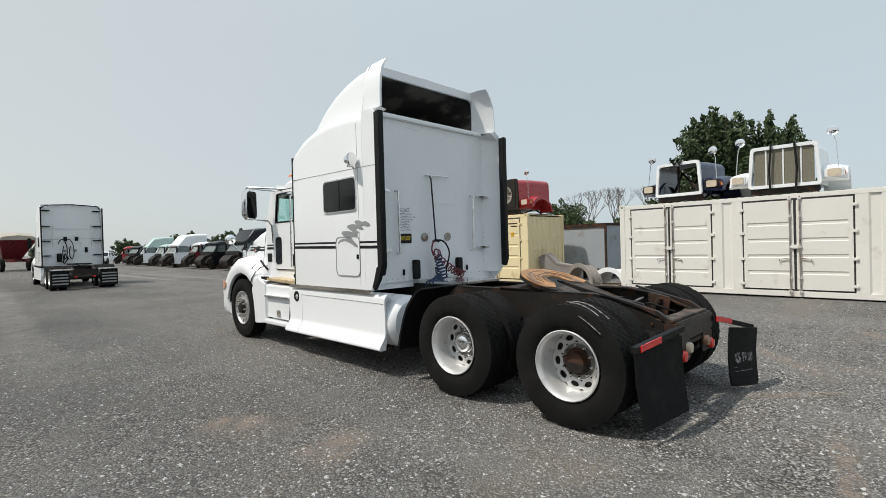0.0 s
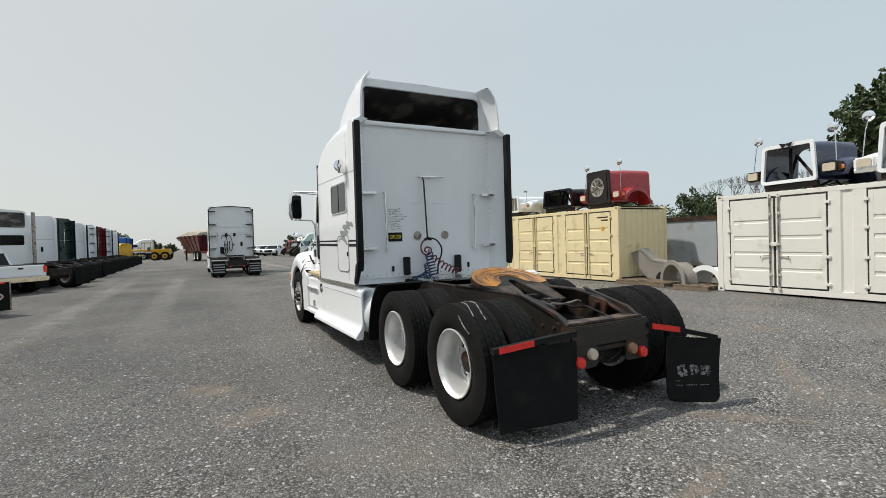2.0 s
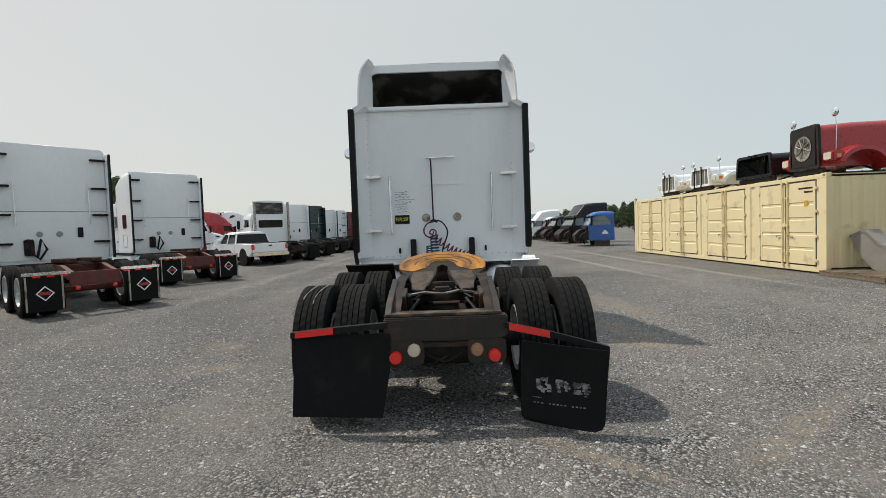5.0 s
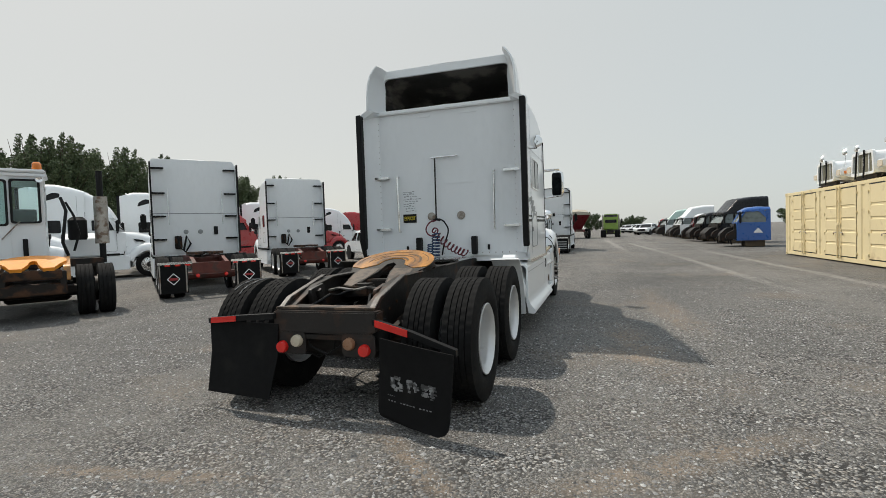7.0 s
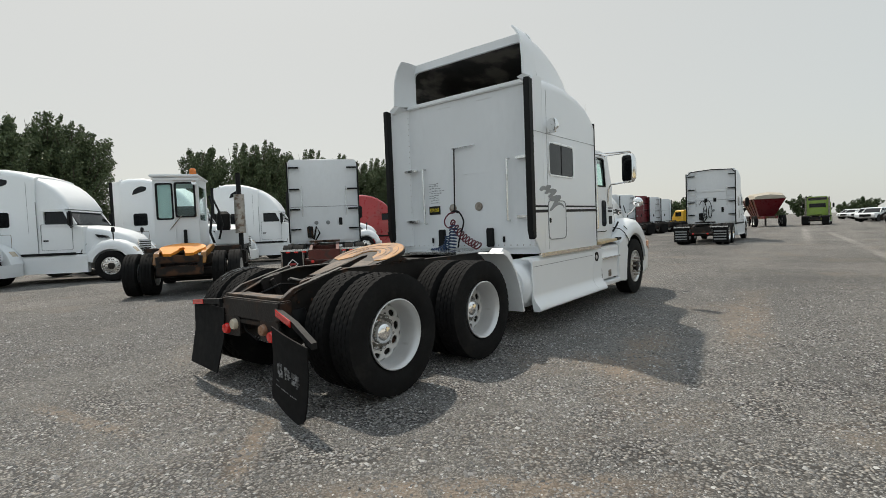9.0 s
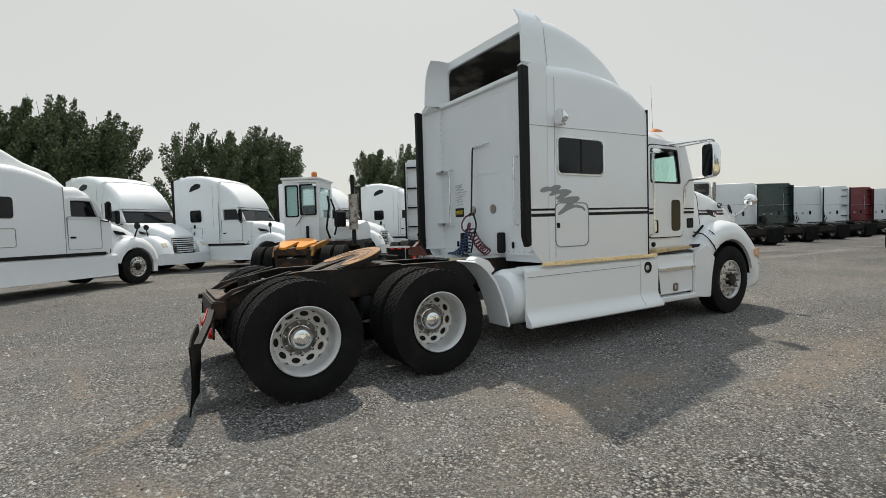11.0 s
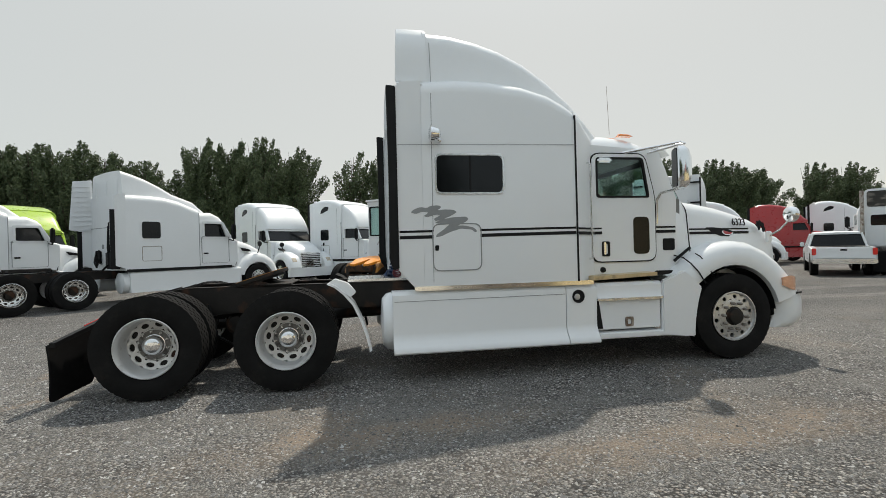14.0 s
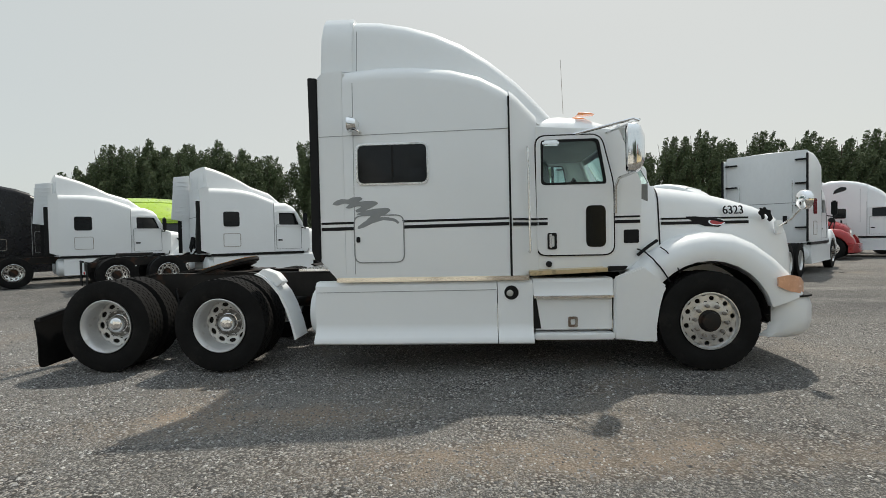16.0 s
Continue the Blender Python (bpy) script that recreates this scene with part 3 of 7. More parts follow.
both("panel_seam", lambda s: prism([(4.97, 2.535), (6.98, 2.562), (6.98, 2.568), (4.97, 2.541)], "x", s * 1.2, s * 1.2175), GREYDEC)
both("roof_seam", lambda s: prism([(5.325, 1.06), (5.331, 1.06), (5.345, 3.1), (5.338, 3.1)], "x", s * 1.2, s * 1.2165), GREYDEC)
both("side_extender", lambda s: prism([(5.232, 1.0), (5.232, 3.24), (5.02, 3.22), (4.955, 3.16), (4.955, 1.2), (5.13, 1.0)], "x", s * 1.19, s * 1.215, 0.006), WHITE)
both("rubber_edge", lambda s: prism([(4.96, 1.22), (4.96, 3.16), (4.86, 3.17), (4.87, 2.2), (4.86, 1.32), (4.9, 1.2)], "x", s * 1.155, s * 1.232, 0.008), BLACKP, "black rubber gap-closing strip")
tp("torn_strip", prism([(4.98, 1.3), (4.84, 1.36), (4.93, 1.16), (5.02, 1.02), (5.07, 1.06), (5.0, 1.18)], "x", -1.24, -1.19, 0.008), BLACKP, None, "torn end of the rubber strip")
tp("back_wall", prism(rounded(rect(-1.19, 1.19, 1.08, 3.25), 0.06), "y", 5.205, 5.232, 0.004), BACKW, None, "dull white riveted sleeper back wall")
tp("back_ledge", box(-1.0, 1.0, 5.165, 5.215, 3.2, 3.262, 0.012), WHITE)
for s in (1, -1):
    tp("corner_panel", loft([[(s * 1.19, 4.98, z), (s * 1.17, 5.05, z), (s * 1.02, 5.2, z), (s * 1.02, 5.207, z), (s * 1.19, 5.207, z)] for z in (1.12, 2.0, 3.0, 3.2)]), BACKW)
    bm = bmesh.new()
    for k in range(22):
        lathe([(5.196, 0.008), (5.19, 0.006)], "y", 6, bm, (s * 1.03, 0, 1.3 + 0.085 * k))
    tagged(tp("rivet_strip", bm, STEELW), kind="stuff")

# roof fairing
FA = [(5.3, 3.895), (5.6, 3.885), (5.9, 3.835), (6.2, 3.755), (6.5, 3.63), (6.8, 3.45), (7.1, 3.22), (7.3, 3.035), (7.5, 2.83)]


def fairing(inset, y_from):
    rings = []
    for k, (y, z) in enumerate(FA):
        hw = 1.06 - 0.012 * k - 0.0025 * k * k - inset
        base = 3.19 if y < 6.3 else 3.19 - (y - 6.3) * 0.5
        rings.append(section(max(y, y_from), hw + 0.04, hw - 0.02, base, z - inset, 0.2, 0.015, 6))
    return rings


tp("roof_fairing", loft(fairing(0, 5.3), False, True), WHITE, None, "tall white roof fairing open at the back")
tp("fairing_lining", loft(fairing(0.035, 5.31)[:7], False, True), LINING, None, "dark mottled inside of the fairing")
o = rounded(rect(-1.05, 1.05, 3.2, 3.885), 0.17)
i_ = rounded(rect(-0.96, 0.96, 3.25, 3.775), 0.1)
tp("fairing_rim", holed(o, i_, "y", 5.29, 5.33), WHITE)
for s in (1, -1):
    wing = []
    for z, o, y in ((3.255, 1.115, 4.975), (3.45, 1.11, 4.98), (3.62, 1.095, 4.985), (3.75, 1.06, 4.995), (3.83, 1.01, 5.0), (3.885, 0.965, 5.01)):
        inn = o - 0.17 + 0.1 * max(0, (z - 3.6) / 0.27)
        wing.append([(s * (o - 0.01), 5.32, z), (s * o, 5.12, z), (s * (o - 0.005), y, z), (s * (o - 0.03), y - 0.005, z), (s * (o - 0.06), 5.12, z), (s * inn, 5.3, z)])
    tp("fairing_wing", loft(wing), WHITE)
    tp("wing_foot", loft([[(s * 1.2, 4.98, 3.2), (s * 1.1, 4.98, 3.255), (s * 1.0, 4.99, 3.235), (s * 1.17, 5.0, 3.14)], [(s * 1.2, 5.25, 3.2), (s * 1.1, 5.25, 3.255), (s * 1.0, 5.25, 3.2), (s * 1.17, 5.24, 3.14)]]), WHITE)
tp("fairing_seam", loft([section(y, 1.103, 1.043, 3.19, 3.87, 0.2, 0.015, 6) for y in (5.36, 5.366)], False, False), GREYDEC)

# cab
both("cab_side", lambda s: holed(rounded([(7.28, 1.0), (8.4, 1.06), (8.42, 1.98), (8.19, 2.56), (7.28, 2.62)], 0.02, 4), rounded([(7.32, 1.25), (8.09, 1.25), (8.09, 1.98), (7.965, 2.485), (7.32, 2.485)], 0.06, 4), "x", s * 0.93, s * 0.98), WHITE)
tp("cab_roof", loft([section(y, hw, hw - 0.05, z0, z, 0.3, 0.09, 8) for y, hw, z0, z in ((7.28, 0.98, 2.52, 2.87), (7.6, 0.97, 2.52, 2.88), (7.9, 0.95, 2.52, 2.85), (8.1, 0.93, 2.52, 2.77), (8.22, 0.9, 2.5, 2.66))]), WHITE)
tp("sun_visor", loft([section(y, hw, hw - 0.02, z - 0.05, z, 0.03, 0.02) for y, hw, z in ((8.2, 0.9, 2.67), (8.36, 0.88, 2.63), (8.45, 0.84, 2.58))]), WHITE)
both("windscreen_post", lambda s: tube([(s * 0.92, 8.4, 1.98), (s * 0.85, 8.14, 2.56)], 0.035, 6), WHITE)
tp("windscreen", prism([(8.52, 1.98), (8.525, 1.985), (8.225, 2.55), (8.22, 2.545)], "x", -0.88, 0.88), CABGL).visible_shadow = False
tp("cab_floor", box(-0.93, 0.93, 7.0, 8.5, 1.02, 1.1), INTER)
tp("headliner", box(-0.93, 0.93, 7.28, 8.16, 2.485, 2.515), INTER)
tp("cab_rear_lining", box(-0.93, 0.93, 7.27, 7.3, 1.1, 2.5), INTER)
tp("dashboard", prism([(8.1, 1.1), (8.5, 1.1), (8.5, 1.97), (8.25, 1.98), (8.12, 1.8)], "x", -0.92, 0.92, 0.03), INTER)
tp("firewall", box(-0.93, 0.93, 8.42, 8.5, 1.0, 1.97), INTER)
tp("steering_wheel", lathe([(-0.02, 0.2), (0.0, 0.235), (0.02, 0.22), (0.02, 0.19), (0.0, 0.18), (-0.02, 0.2)], "y", 28, None, (-0.45, 7.98, 1.98)), BLACKP)
for s in (1, -1):
    seat = tp("cab_seat", prism(rounded([(7.36, 1.1), (7.82, 1.1), (7.85, 1.55), (7.55, 1.52), (7.46, 2.3), (7.34, 2.3)], 0.05), "x", s * 0.45 - 0.24, s * 0.45 + 0.24, 0.03), SEAT)
for s in (1, -1):
    sx = s
    door = tp("cab_door", holed(rounded([(7.295, 1.22), (8.115, 1.22), (8.115, 1.98), (7.985, 2.51), (7.295, 2.51)], 0.11, 5), rounded([(7.36, 1.995), (8.02, 1.995), (8.02, 2.03), (7.95, 2.455), (7.36, 2.455)], 0.05, 5), "x", sx * 0.955, sx * 1.002), WHITE, None, "white cab door with black weather seal")
    tp("door_seal", holed(rounded([(7.28, 1.205), (8.13, 1.205), (8.13, 1.985), (7.998, 2.525), (7.28, 2.525)], 0.12, 5), rounded([(7.3, 1.225), (8.11, 1.225), (8.11, 1.978), (7.98, 2.505), (7.3, 2.505)], 0.11, 5), "x", sx * 0.97, sx * 0.993), BLACKP, door)
    tp("door_glass", prism([(7.35, 1.99), (8.025, 1.99), (7.955, 2.46), (7.35, 2.46)], "x", sx * 0.975, sx * 0.98), CABGL, door).visible_shadow = False
    tp("window_seal", holed(rounded([(7.345, 1.98), (8.04, 1.98), (8.04, 2.03), (7.965, 2.47), (7.345, 2.47)], 0.05, 5), rounded([(7.37, 2.005), (8.01, 2.005), (8.01, 2.04), (7.94, 2.445), (7.37, 2.445)], 0.05, 5), "x", sx * 0.98, sx * 1.006), BLACKP, door)
    tp("peep_window", prism(rounded(rect(7.82, 8.03, 1.3, 1.75), 0.06), "x", sx * 0.98, sx * 1.008, 0.004), DARKGL, door, "small dark lower door window")
    tp("door_handle", holed(rounded(rect(7.405, 7.505, 1.28, 1.46), 0.02), rounded(rect(7.43, 7.48, 1.31, 1.43), 0.015), "x", sx * 0.99, sx * 1.012), BLACKP, door)
    tp("handle_grip", box(sx * 1.002, sx * 1.02, 7.425, 7.455, 1.3, 1.45, 0.006), CHROME, door)
    tp("cab_vent", prism(rounded(rect(8.225, 8.385, 1.335, 1.48), 0.015), "x", sx * 0.95, sx * 0.986, 0.004), BLACKP)
    tp("cowl_side", loft([[(sx * x, y, z) for x, z in ((w, 1.02), (w - 0.002 - k * 0.05, 1.5), (w - 0.025 - k * 0.06, 1.78), (w - 0.1 - k * 0.07, 1.95), (0.72, 1.96), (0.72, 1.02))] for y, w, k in ((8.39, 0.98, 0.0), (8.5, 0.985, 0.5), (8.6, 0.99, 1.0))]), WHITE)
    tp("grab_rail", tube([(sx * 1.1, 7.2, 1.26), (sx * 1.16, 7.2, 1.28), (sx * 1.16, 7.19, 2.36), (sx * 1.1, 7.19, 2.38)], 0.014), ALU)
    tp("door_lamp", lathe([(sx * 0.98, 0.035), (sx * 1.005, 0.03), (sx * 1.01, 0.0)], "x", 16, None, (0, 7.42, 1.12)), BLACKP)
    # mirror and its arms
    tp("mirror_arm", tube([(sx * 0.93, 7.66, 2.52), (sx * 1.36, 8.22, 2.585), (sx * 1.37, 8.27, 2.56)], 0.016), CHROME)
    tp("mirror_arm", tube([(sx * 0.93, 8.02, 2.52), (sx * 1.36, 8.28, 2.575)], 0.014), ALU)
    tp("mirror_arm", tube([(sx * 0.99, 8.14, 1.66), (sx * 1.01, 8.14, 1.95), (sx * 1.06, 8.16, 2.03), (sx * 1.37, 8.24, 2.06)], 0.016), ALU)
    # the mirror head is turned in towards the driver
    turn_in = Matrix.Translation((sx * 1.36, 8.23, 0)) @ pose(0, 0, 0, 0, 0, -20 * sx) @ Matrix.Translation((-sx * 1.36, -8.23, 0))
    oval = [(math.copysign(abs(math.cos(a)) ** 0.5, math.cos(a)), math.copysign(abs(math.sin(a)) ** 0.45, math.sin(a))) for a in np.linspace(0, 2 * math.pi, 20, endpoint=False)]
    head = loft([[(sx * 1.36 + dx * 0.115 * k, 8.23 + 0.075 * kk, 2.29 + dz * 0.25 * k) for dx, dz in oval] for k, kk in ((0.9, -1), (1.0, -0.8), (1.0, 0.1), (0.85, 0.75), (0.5, 1.2))])
    bmesh.ops.transform(head, matrix=turn_in, verts=head.verts)
    mir = tp("side_mirror", head, CHROME, None, "tall chrome-backed side mirror")
    pane = prism(rounded(rect(sx * 1.36 - 0.095, sx * 1.36 + 0.095, 2.07, 2.51), 0.05), "y", 8.146, 8.155)
    bmesh.ops.transform(pane, matrix=turn_in, verts=pane.verts)
    tp("mirror_glass", pane, DARKGL, mir)
    tp("hood_mirror", lathe([(10.17, 0.0), (10.175, 0.06), (10.16, 0.1), (10.12, 0.105), (10.1, 0.1), (10.085, 0.085), (10.07, 0.055), (10.064, 0.0)], "y", 24, None, (sx * 0.93, 0, 1.76)), CHROME, None, "round convex chrome hood mirror")
    tp("mirror_stalk", tube([(sx * 0.72, 9.98, 1.48), (sx * 0.82, 10.06, 1.56), (sx * 0.9, 10.12, 1.68)], 0.012), ALU)
    tp("hood_bracket", box(sx * 0.69, sx * 0.74, 9.95, 10.03, 1.4, 1.55, 0.012), WHITE)
    # spot lamp on the sleeper side
    tp("work_lamp", lathe([(5.42, 0.03), (5.4, 0.06), (5.33, 0.082), (5.31, 0.085), (5.305, 0.075), (5.315, 0.0)], "y", 20, None, (sx * 1.31, 0, 2.64)), CHROME, None, "round chrome work lamp")
    tp("lamp_bracket", tube([(sx * 1.21, 5.42, 2.57), (sx * 1.3, 5.42, 2.57), (sx * 1.3, 5.37, 2.6)], 0.014), ALU)
    # sleeper window and locker door
    tp("sleeper_window", prism(rounded(rect(5.385, 6.12, 2.03, 2.43), 0.06), "x", sx * 1.2, sx * 1.221, 0.003), DARKGL, None, "dark tinted sleeper window")
    tp("window_frame", holed(rounded(rect(5.365, 6.14, 2.01, 2.45), 0.07), rounded(rect(5.382, 6.123, 2.027, 2.433), 0.06), "x", sx * 1.205, sx * 1.227), ALU)
    tp("window_bar", box(sx * 1.225, sx * 1.21, 5.745, 5.765, 2.04, 2.42), BLACKP)
    hatch = tp("locker_door", prism(rounded(rect(5.335, 5.855, 1.19, 1.68), 0.08), "x", sx * 1.2, sx * 1.2185, 0.002), WHITE)
    tp("locker_seal", holed(rounded(rect(5.322, 5.868, 1.177, 1.693), 0.09), rounded(rect(5.333, 5.857, 1.188, 1.682), 0.08), "x", sx * 1.205, sx * 1.2225), GREYDEC, hatch)
    tp("locker_latch", prism(rounded(rect(5.35, 5.39, 1.4, 1.46), 0.012), "x", sx * 1.215, sx * 1.228, 0.003), BLACKP, hatch)
    # pinstripes
    for y0, y1, z0, z1, h in ((4.97, 6.98, 1.598, 1.612, 0.024), (4.97, 6.98, 1.53, 1.55, 0.036)):
        tp("pinstripe", prism([(y0, z0), (y1, z1), (y1, z1 + h), (y0, z0 + h)], "x", sx * 1.2, sx * 1.2172), BLACKDEC)
    for z, h in ((1.606, 0.02), (1.572, 0.008), (1.545, 0.028)):
        tp("pinstripe", prism([(sx * 1.205, 7.02), (sx * 1.178, 7.08), (sx * 1.068, 7.2), (sx * 0.998, 7.31), (sx * 0.95, 7.31), (sx * 1.0, 7.15), (sx * 1.1, 7.02)], "z", z, z + h), BLACKDEC)
        tp("pinstripe", box(sx * 0.95, sx * 1.0045, 7.31, 7.41, z, z + h), BLACKDEC)
        tp("pinstripe", box(sx * 0.93, sx * 0.985, 8.135, 8.4, z + 0.005, z + h + 0.005), BLACKDEC)
    # brush-stroke decal
    for pts in ([(5.09, 1.815), (5.13, 1.85), (5.2, 1.872), (5.27, 1.862), (5.31, 1.885), (5.4, 1.89), (5.43, 1.87), (5.38, 1.835), (5.46, 1.845), (5.56, 1.84), (5.6, 1.815), (5.53, 1.775), (5.44, 1.735), (5.36, 1.72), (5.34, 1.745), (5.42, 1.785), (5.36, 1.79), (5.28, 1.765), (5.23, 1.775), (5.29, 1.815), (5.22, 1.822), (5.15, 1.8)],
                [(5.35, 1.7), (5.42, 1.735), (5.56, 1.76), (5.7, 1.765), (5.73, 1.74), (5.68, 1.7), (5.6, 1.668), (5.68, 1.668), (5.78, 1.645), (5.82, 1.605), (5.8, 1.59), (5.76, 1.622), (5.64, 1.635), (5.52, 1.6), (5.42, 1.555), (5.36, 1.545), (5.37, 1.575), (5.45, 1.63), (5.52, 1.69), (5.43, 1.69)]):
        tp("brush_decal", prism(rounded(pts, 0.02, 3), "x", sx * 1.21, sx * 1.2195), GREYDEC, None, "grey brush-stroke decal", None)
    # polished strip below the sleeper
    tp("polished_sill", box(sx * 1.17, sx * 1.222, 5.12, 7.18, 0.972, 1.02, 0.006), SILL, None, "yellowish polished sill strip")
    tp("step_sill", prism([(7.19, 1.012), (8.0, 1.045), (8.0, 1.085), (7.19, 1.06)], "x", sx * 0.96, sx * 1.2, 0.005), TANSILL, None, "polished sill below the door with tan reflection in its colour")
    tp("hood_hook", prism(rounded([(7.99, 1.05), (8.16, 1.06), (8.2, 1.1), (8.0, 1.1)], 0.015), "x", sx * 1.15, sx * 1.21, 0.004), BLACKP)
    tp("door_visor", box(sx * 0.99, sx * 1.045, 7.36, 7.54, 2.4, 2.46, 0.018), CHROME, None, "small chrome vent cap")
    # fuel tank and skirts
    tp("fuel_tank", lathe([(4.77, 0.1), (4.785, 0.26), (4.83, 0.31), (4.88, 0.322), (6.7, 0.325), (6.76, 0.3)], "y", 32, None, (sx * 0.86, 0, 0.62)), WHITE, None, "white-painted round fuel tank")
    prof = [(1.04, 0.975), (1.16, 0.97), (1.2, 0.93), (1.208, 0.86), (1.2, 0.52), (1.208, 0.48), (1.232, 0.43), (1.27, 0.385), (1.292, 0.35), (1.292, 0.325), (1.275, 0.31), (1.2, 0.315), (1.175, 0.46), (1.185, 0.9), (1.15, 0.945), (1.04, 0.95)]
    P = [(sx * a, b) for a, b in prof]
    tp("tank_skirt", prism(P, "y", 4.88, 6.838), WHITE, None, "white fuel tank skirt")
    # the crease's shade line, drawn as a thin grey strip
    tp("skirt_crease", prism([(4.9, 0.86), (6.83, 0.87), (6.83, 0.876), (4.9, 0.866)], "x", sx * 1.2, sx * 1.2105), GREYDEC)
    tp("filler_skirt", prism(P, "y", 6.846, 7.215), WHITE)
    tp("fuel_cap", lathe([(sx * 1.2, 0.075), (sx * 1.213, 0.075), (sx * 1.214, 0.06), (sx * 1.2105, 0.055), (sx * 1.2105, 0.0)], "x", 24, None, (0, 6.99, 0.84)), BLACKP, None, "black fuel filler recess")
    tp("filler_lid", lathe([(sx * 1.2105, 0.036), (sx * 1.217, 0.032), (sx * 1.219, 0.024), (sx * 1.219, 0.0)], "x", 20, None, (0, 6.975, 0.835)), ALLOY, None, "dull metal filler lid")
    tp("step_top", prism([(sx * 0.9, 0.98), (sx * 1.16, 0.98), (sx * 1.19, 0.95), (sx * 1.19, 0.83), (sx * 1.21, 0.8), (sx * 0.9, 0.8)], "y", 7.22, 8.05, 0.006), WHITE)
    tp("tool_box", box(sx * 0.9, sx * 1.18, 7.235, 8.04, 0.435, 0.79, 0.012), BACKW if s < 0 else WHITE, None, "white battery box below the cab")
    tp("box_gap", prism([(7.222, 0.785), (7.25, 0.785), (7.3, 0.45), (7.222, 0.45)], "x", sx * 1.17, sx * 1.1825), BLACKP)
    tp("step_edge", box(sx * 1.0, sx * 1.23, 7.22, 8.05, 0.775, 0.8, 0.006), ALU)
    tp("lower_step", box(sx * 0.95, sx * 1.245, 7.22, 8.05, 0.34, 0.41, 0.015), WHITE)
    tp("box_latch", holed(rounded(rect(7.58, 7.68, 0.465, 0.575), 0.02), rounded(rect(7.605, 7.655, 0.49, 0.55), 0.015), "x", sx * 1.18, sx * 1.195), STEELW)
    tp("front_skirt", prism([(8.05, 0.33), (8.36, 0.33), (8.5, 0.29), (8.47, 0.5), (8.5, 0.68), (8.6, 0.88), (8.5, 0.97), (8.36, 1.1), (8.06, 0.98)], "x", sx * 1.13, sx * 1.2, 0.02), WHITE)
    # quarter fender over the leading drive wheel
    arcp = [(4.2, 1.075), (4.28, 1.04), (4.37, 0.96), (4.46, 0.85), (4.53, 0.7), (4.59, 0.52), (4.63, 0.35)]
    if s > 0:
        tp("quarter_fender", prism(arcp + [(y + 0.025, z + 0.012) for y, z in arcp[::-1]], "x", sx * 0.86, sx * 1.2), WHITE, None, "bent white quarter fender")
        tp("fender_bracket", prism([(4.22, 1.09), (4.44, 0.93), (4.5, 0.98), (4.42, 1.08), (4.28, 1.13)], "x", sx * 1.0, sx * 1.16, 0.008), WHITE)
    else:
        tp("quarter_fender", prism(arcp + [(y + 0.025, z + 0.012) for y, z in arcp[::-1]], "x", sx * 0.62, sx * 1.21), FLAP, None, "black quarter fender")

# number on the hood side, drawn with the built-in font
def lettering(name, text, size, m, material, parent, depth=0.002, label=""):
    cu = bpy.data.curves.new(name, "FONT")
    cu.body, cu.size, cu.extrude, cu.align_x, cu.align_y = text, size, depth, "CENTER", "CENTER"
    ob = new(name, cu)
    me = bpy.data.meshes.new_from_object(ob)
    bpy.data.objects.remove(ob)
    me.materials.append(material)
    ob = new(name, me)
    ob.parent = parent
    ob.matrix_local = m
    if label:
        ob["label"] = label
    return ob


# hood
HOOD = [(8.4, 0.97, 0.9, 1.02, 2.02), (8.62, 0.985, 0.9, 1.02, 1.985), (8.9, 0.94, 0.85, 1.02, 1.955), (9.2, 0.89, 0.8, 1.0, 1.91), (9.5, 0.84, 0.755, 0.9, 1.84), (9.8, 0.78, 0.71, 0.75, 1.755), (10.02, 0.73, 0.67, 0.6, 1.66), (10.13, 0.7, 0.63, 0.55, 1.56), (10.19, 0.66, 0.58, 0.55, 1.42)]
tp("hood", loft([section(y, a, b, z0, z, 0.22, 0.03, 8) for y, a, b, z0, z in HOOD]), WHITE, None, "sloping white hood with chipped paint", 50)
tp("hood_gap", loft([section(y, 0.992, 0.908, 1.02, 1.992, 0.22, 0.03, 8) for y in (8.606, 8.622)], False, False), BLACKP)
tp("grille", box(-0.5, 0.5, 10.17, 10.21, 0.72, 1.38, 0.03), CHROME)


def hood_side(y, z):
    """Half the hood's width at a height below its shoulder."""
    for (y0, a0, b0, f0, t0), (y1, a1, b1, f1, t1) in zip(HOOD, HOOD[1:]):
        if y0 <= y <= y1:
            k = (y - y0) / (y1 - y0)
            a, b, f, t = (p + (q - p) * k for p, q in ((a0, a1), (b0, b1), (f0, f1), (t0 - 0.25, t1 - 0.25)))
            return a + (b - a) * (z - f) / (t - f)


def fender(s):
    out = [(8.25, 1.02), (8.35, 1.12), (8.48, 1.23), (8.65, 1.33), (8.85, 1.405), (9.08, 1.435), (9.32, 1.41), (9.54, 1.31), (9.73, 1.165), (9.87, 1.02), (9.98, 0.88), (10.03, 0.79)]
    rings = []
    for k, (y, z) in enumerate(out):
        a = math.radians(152 - (152 - 14) * k / (len(out) - 1))
        iy, iz = 9.03 + 0.635 * math.cos(a), 0.5 + 0.64 * math.sin(a)
        m = lambda t: (iy + (y - iy) * t, iz + (z - iz) * t)
        ring = []
        for x, t in ((1.2, 0.0), (1.212, 0.12), (1.208, 0.4), (1.185, 0.68), (1.12, 0.9), (1.02, 1.0), (0.8, 1.03), (0.6, 1.0), (0.6, 0.0)):
            yy, zz = m(t)
            ring.append((s * x * (0.965, 0.985, 1.0)[min(k, 2)], yy, zz))
        rings.append(ring)
    return loft(rings)


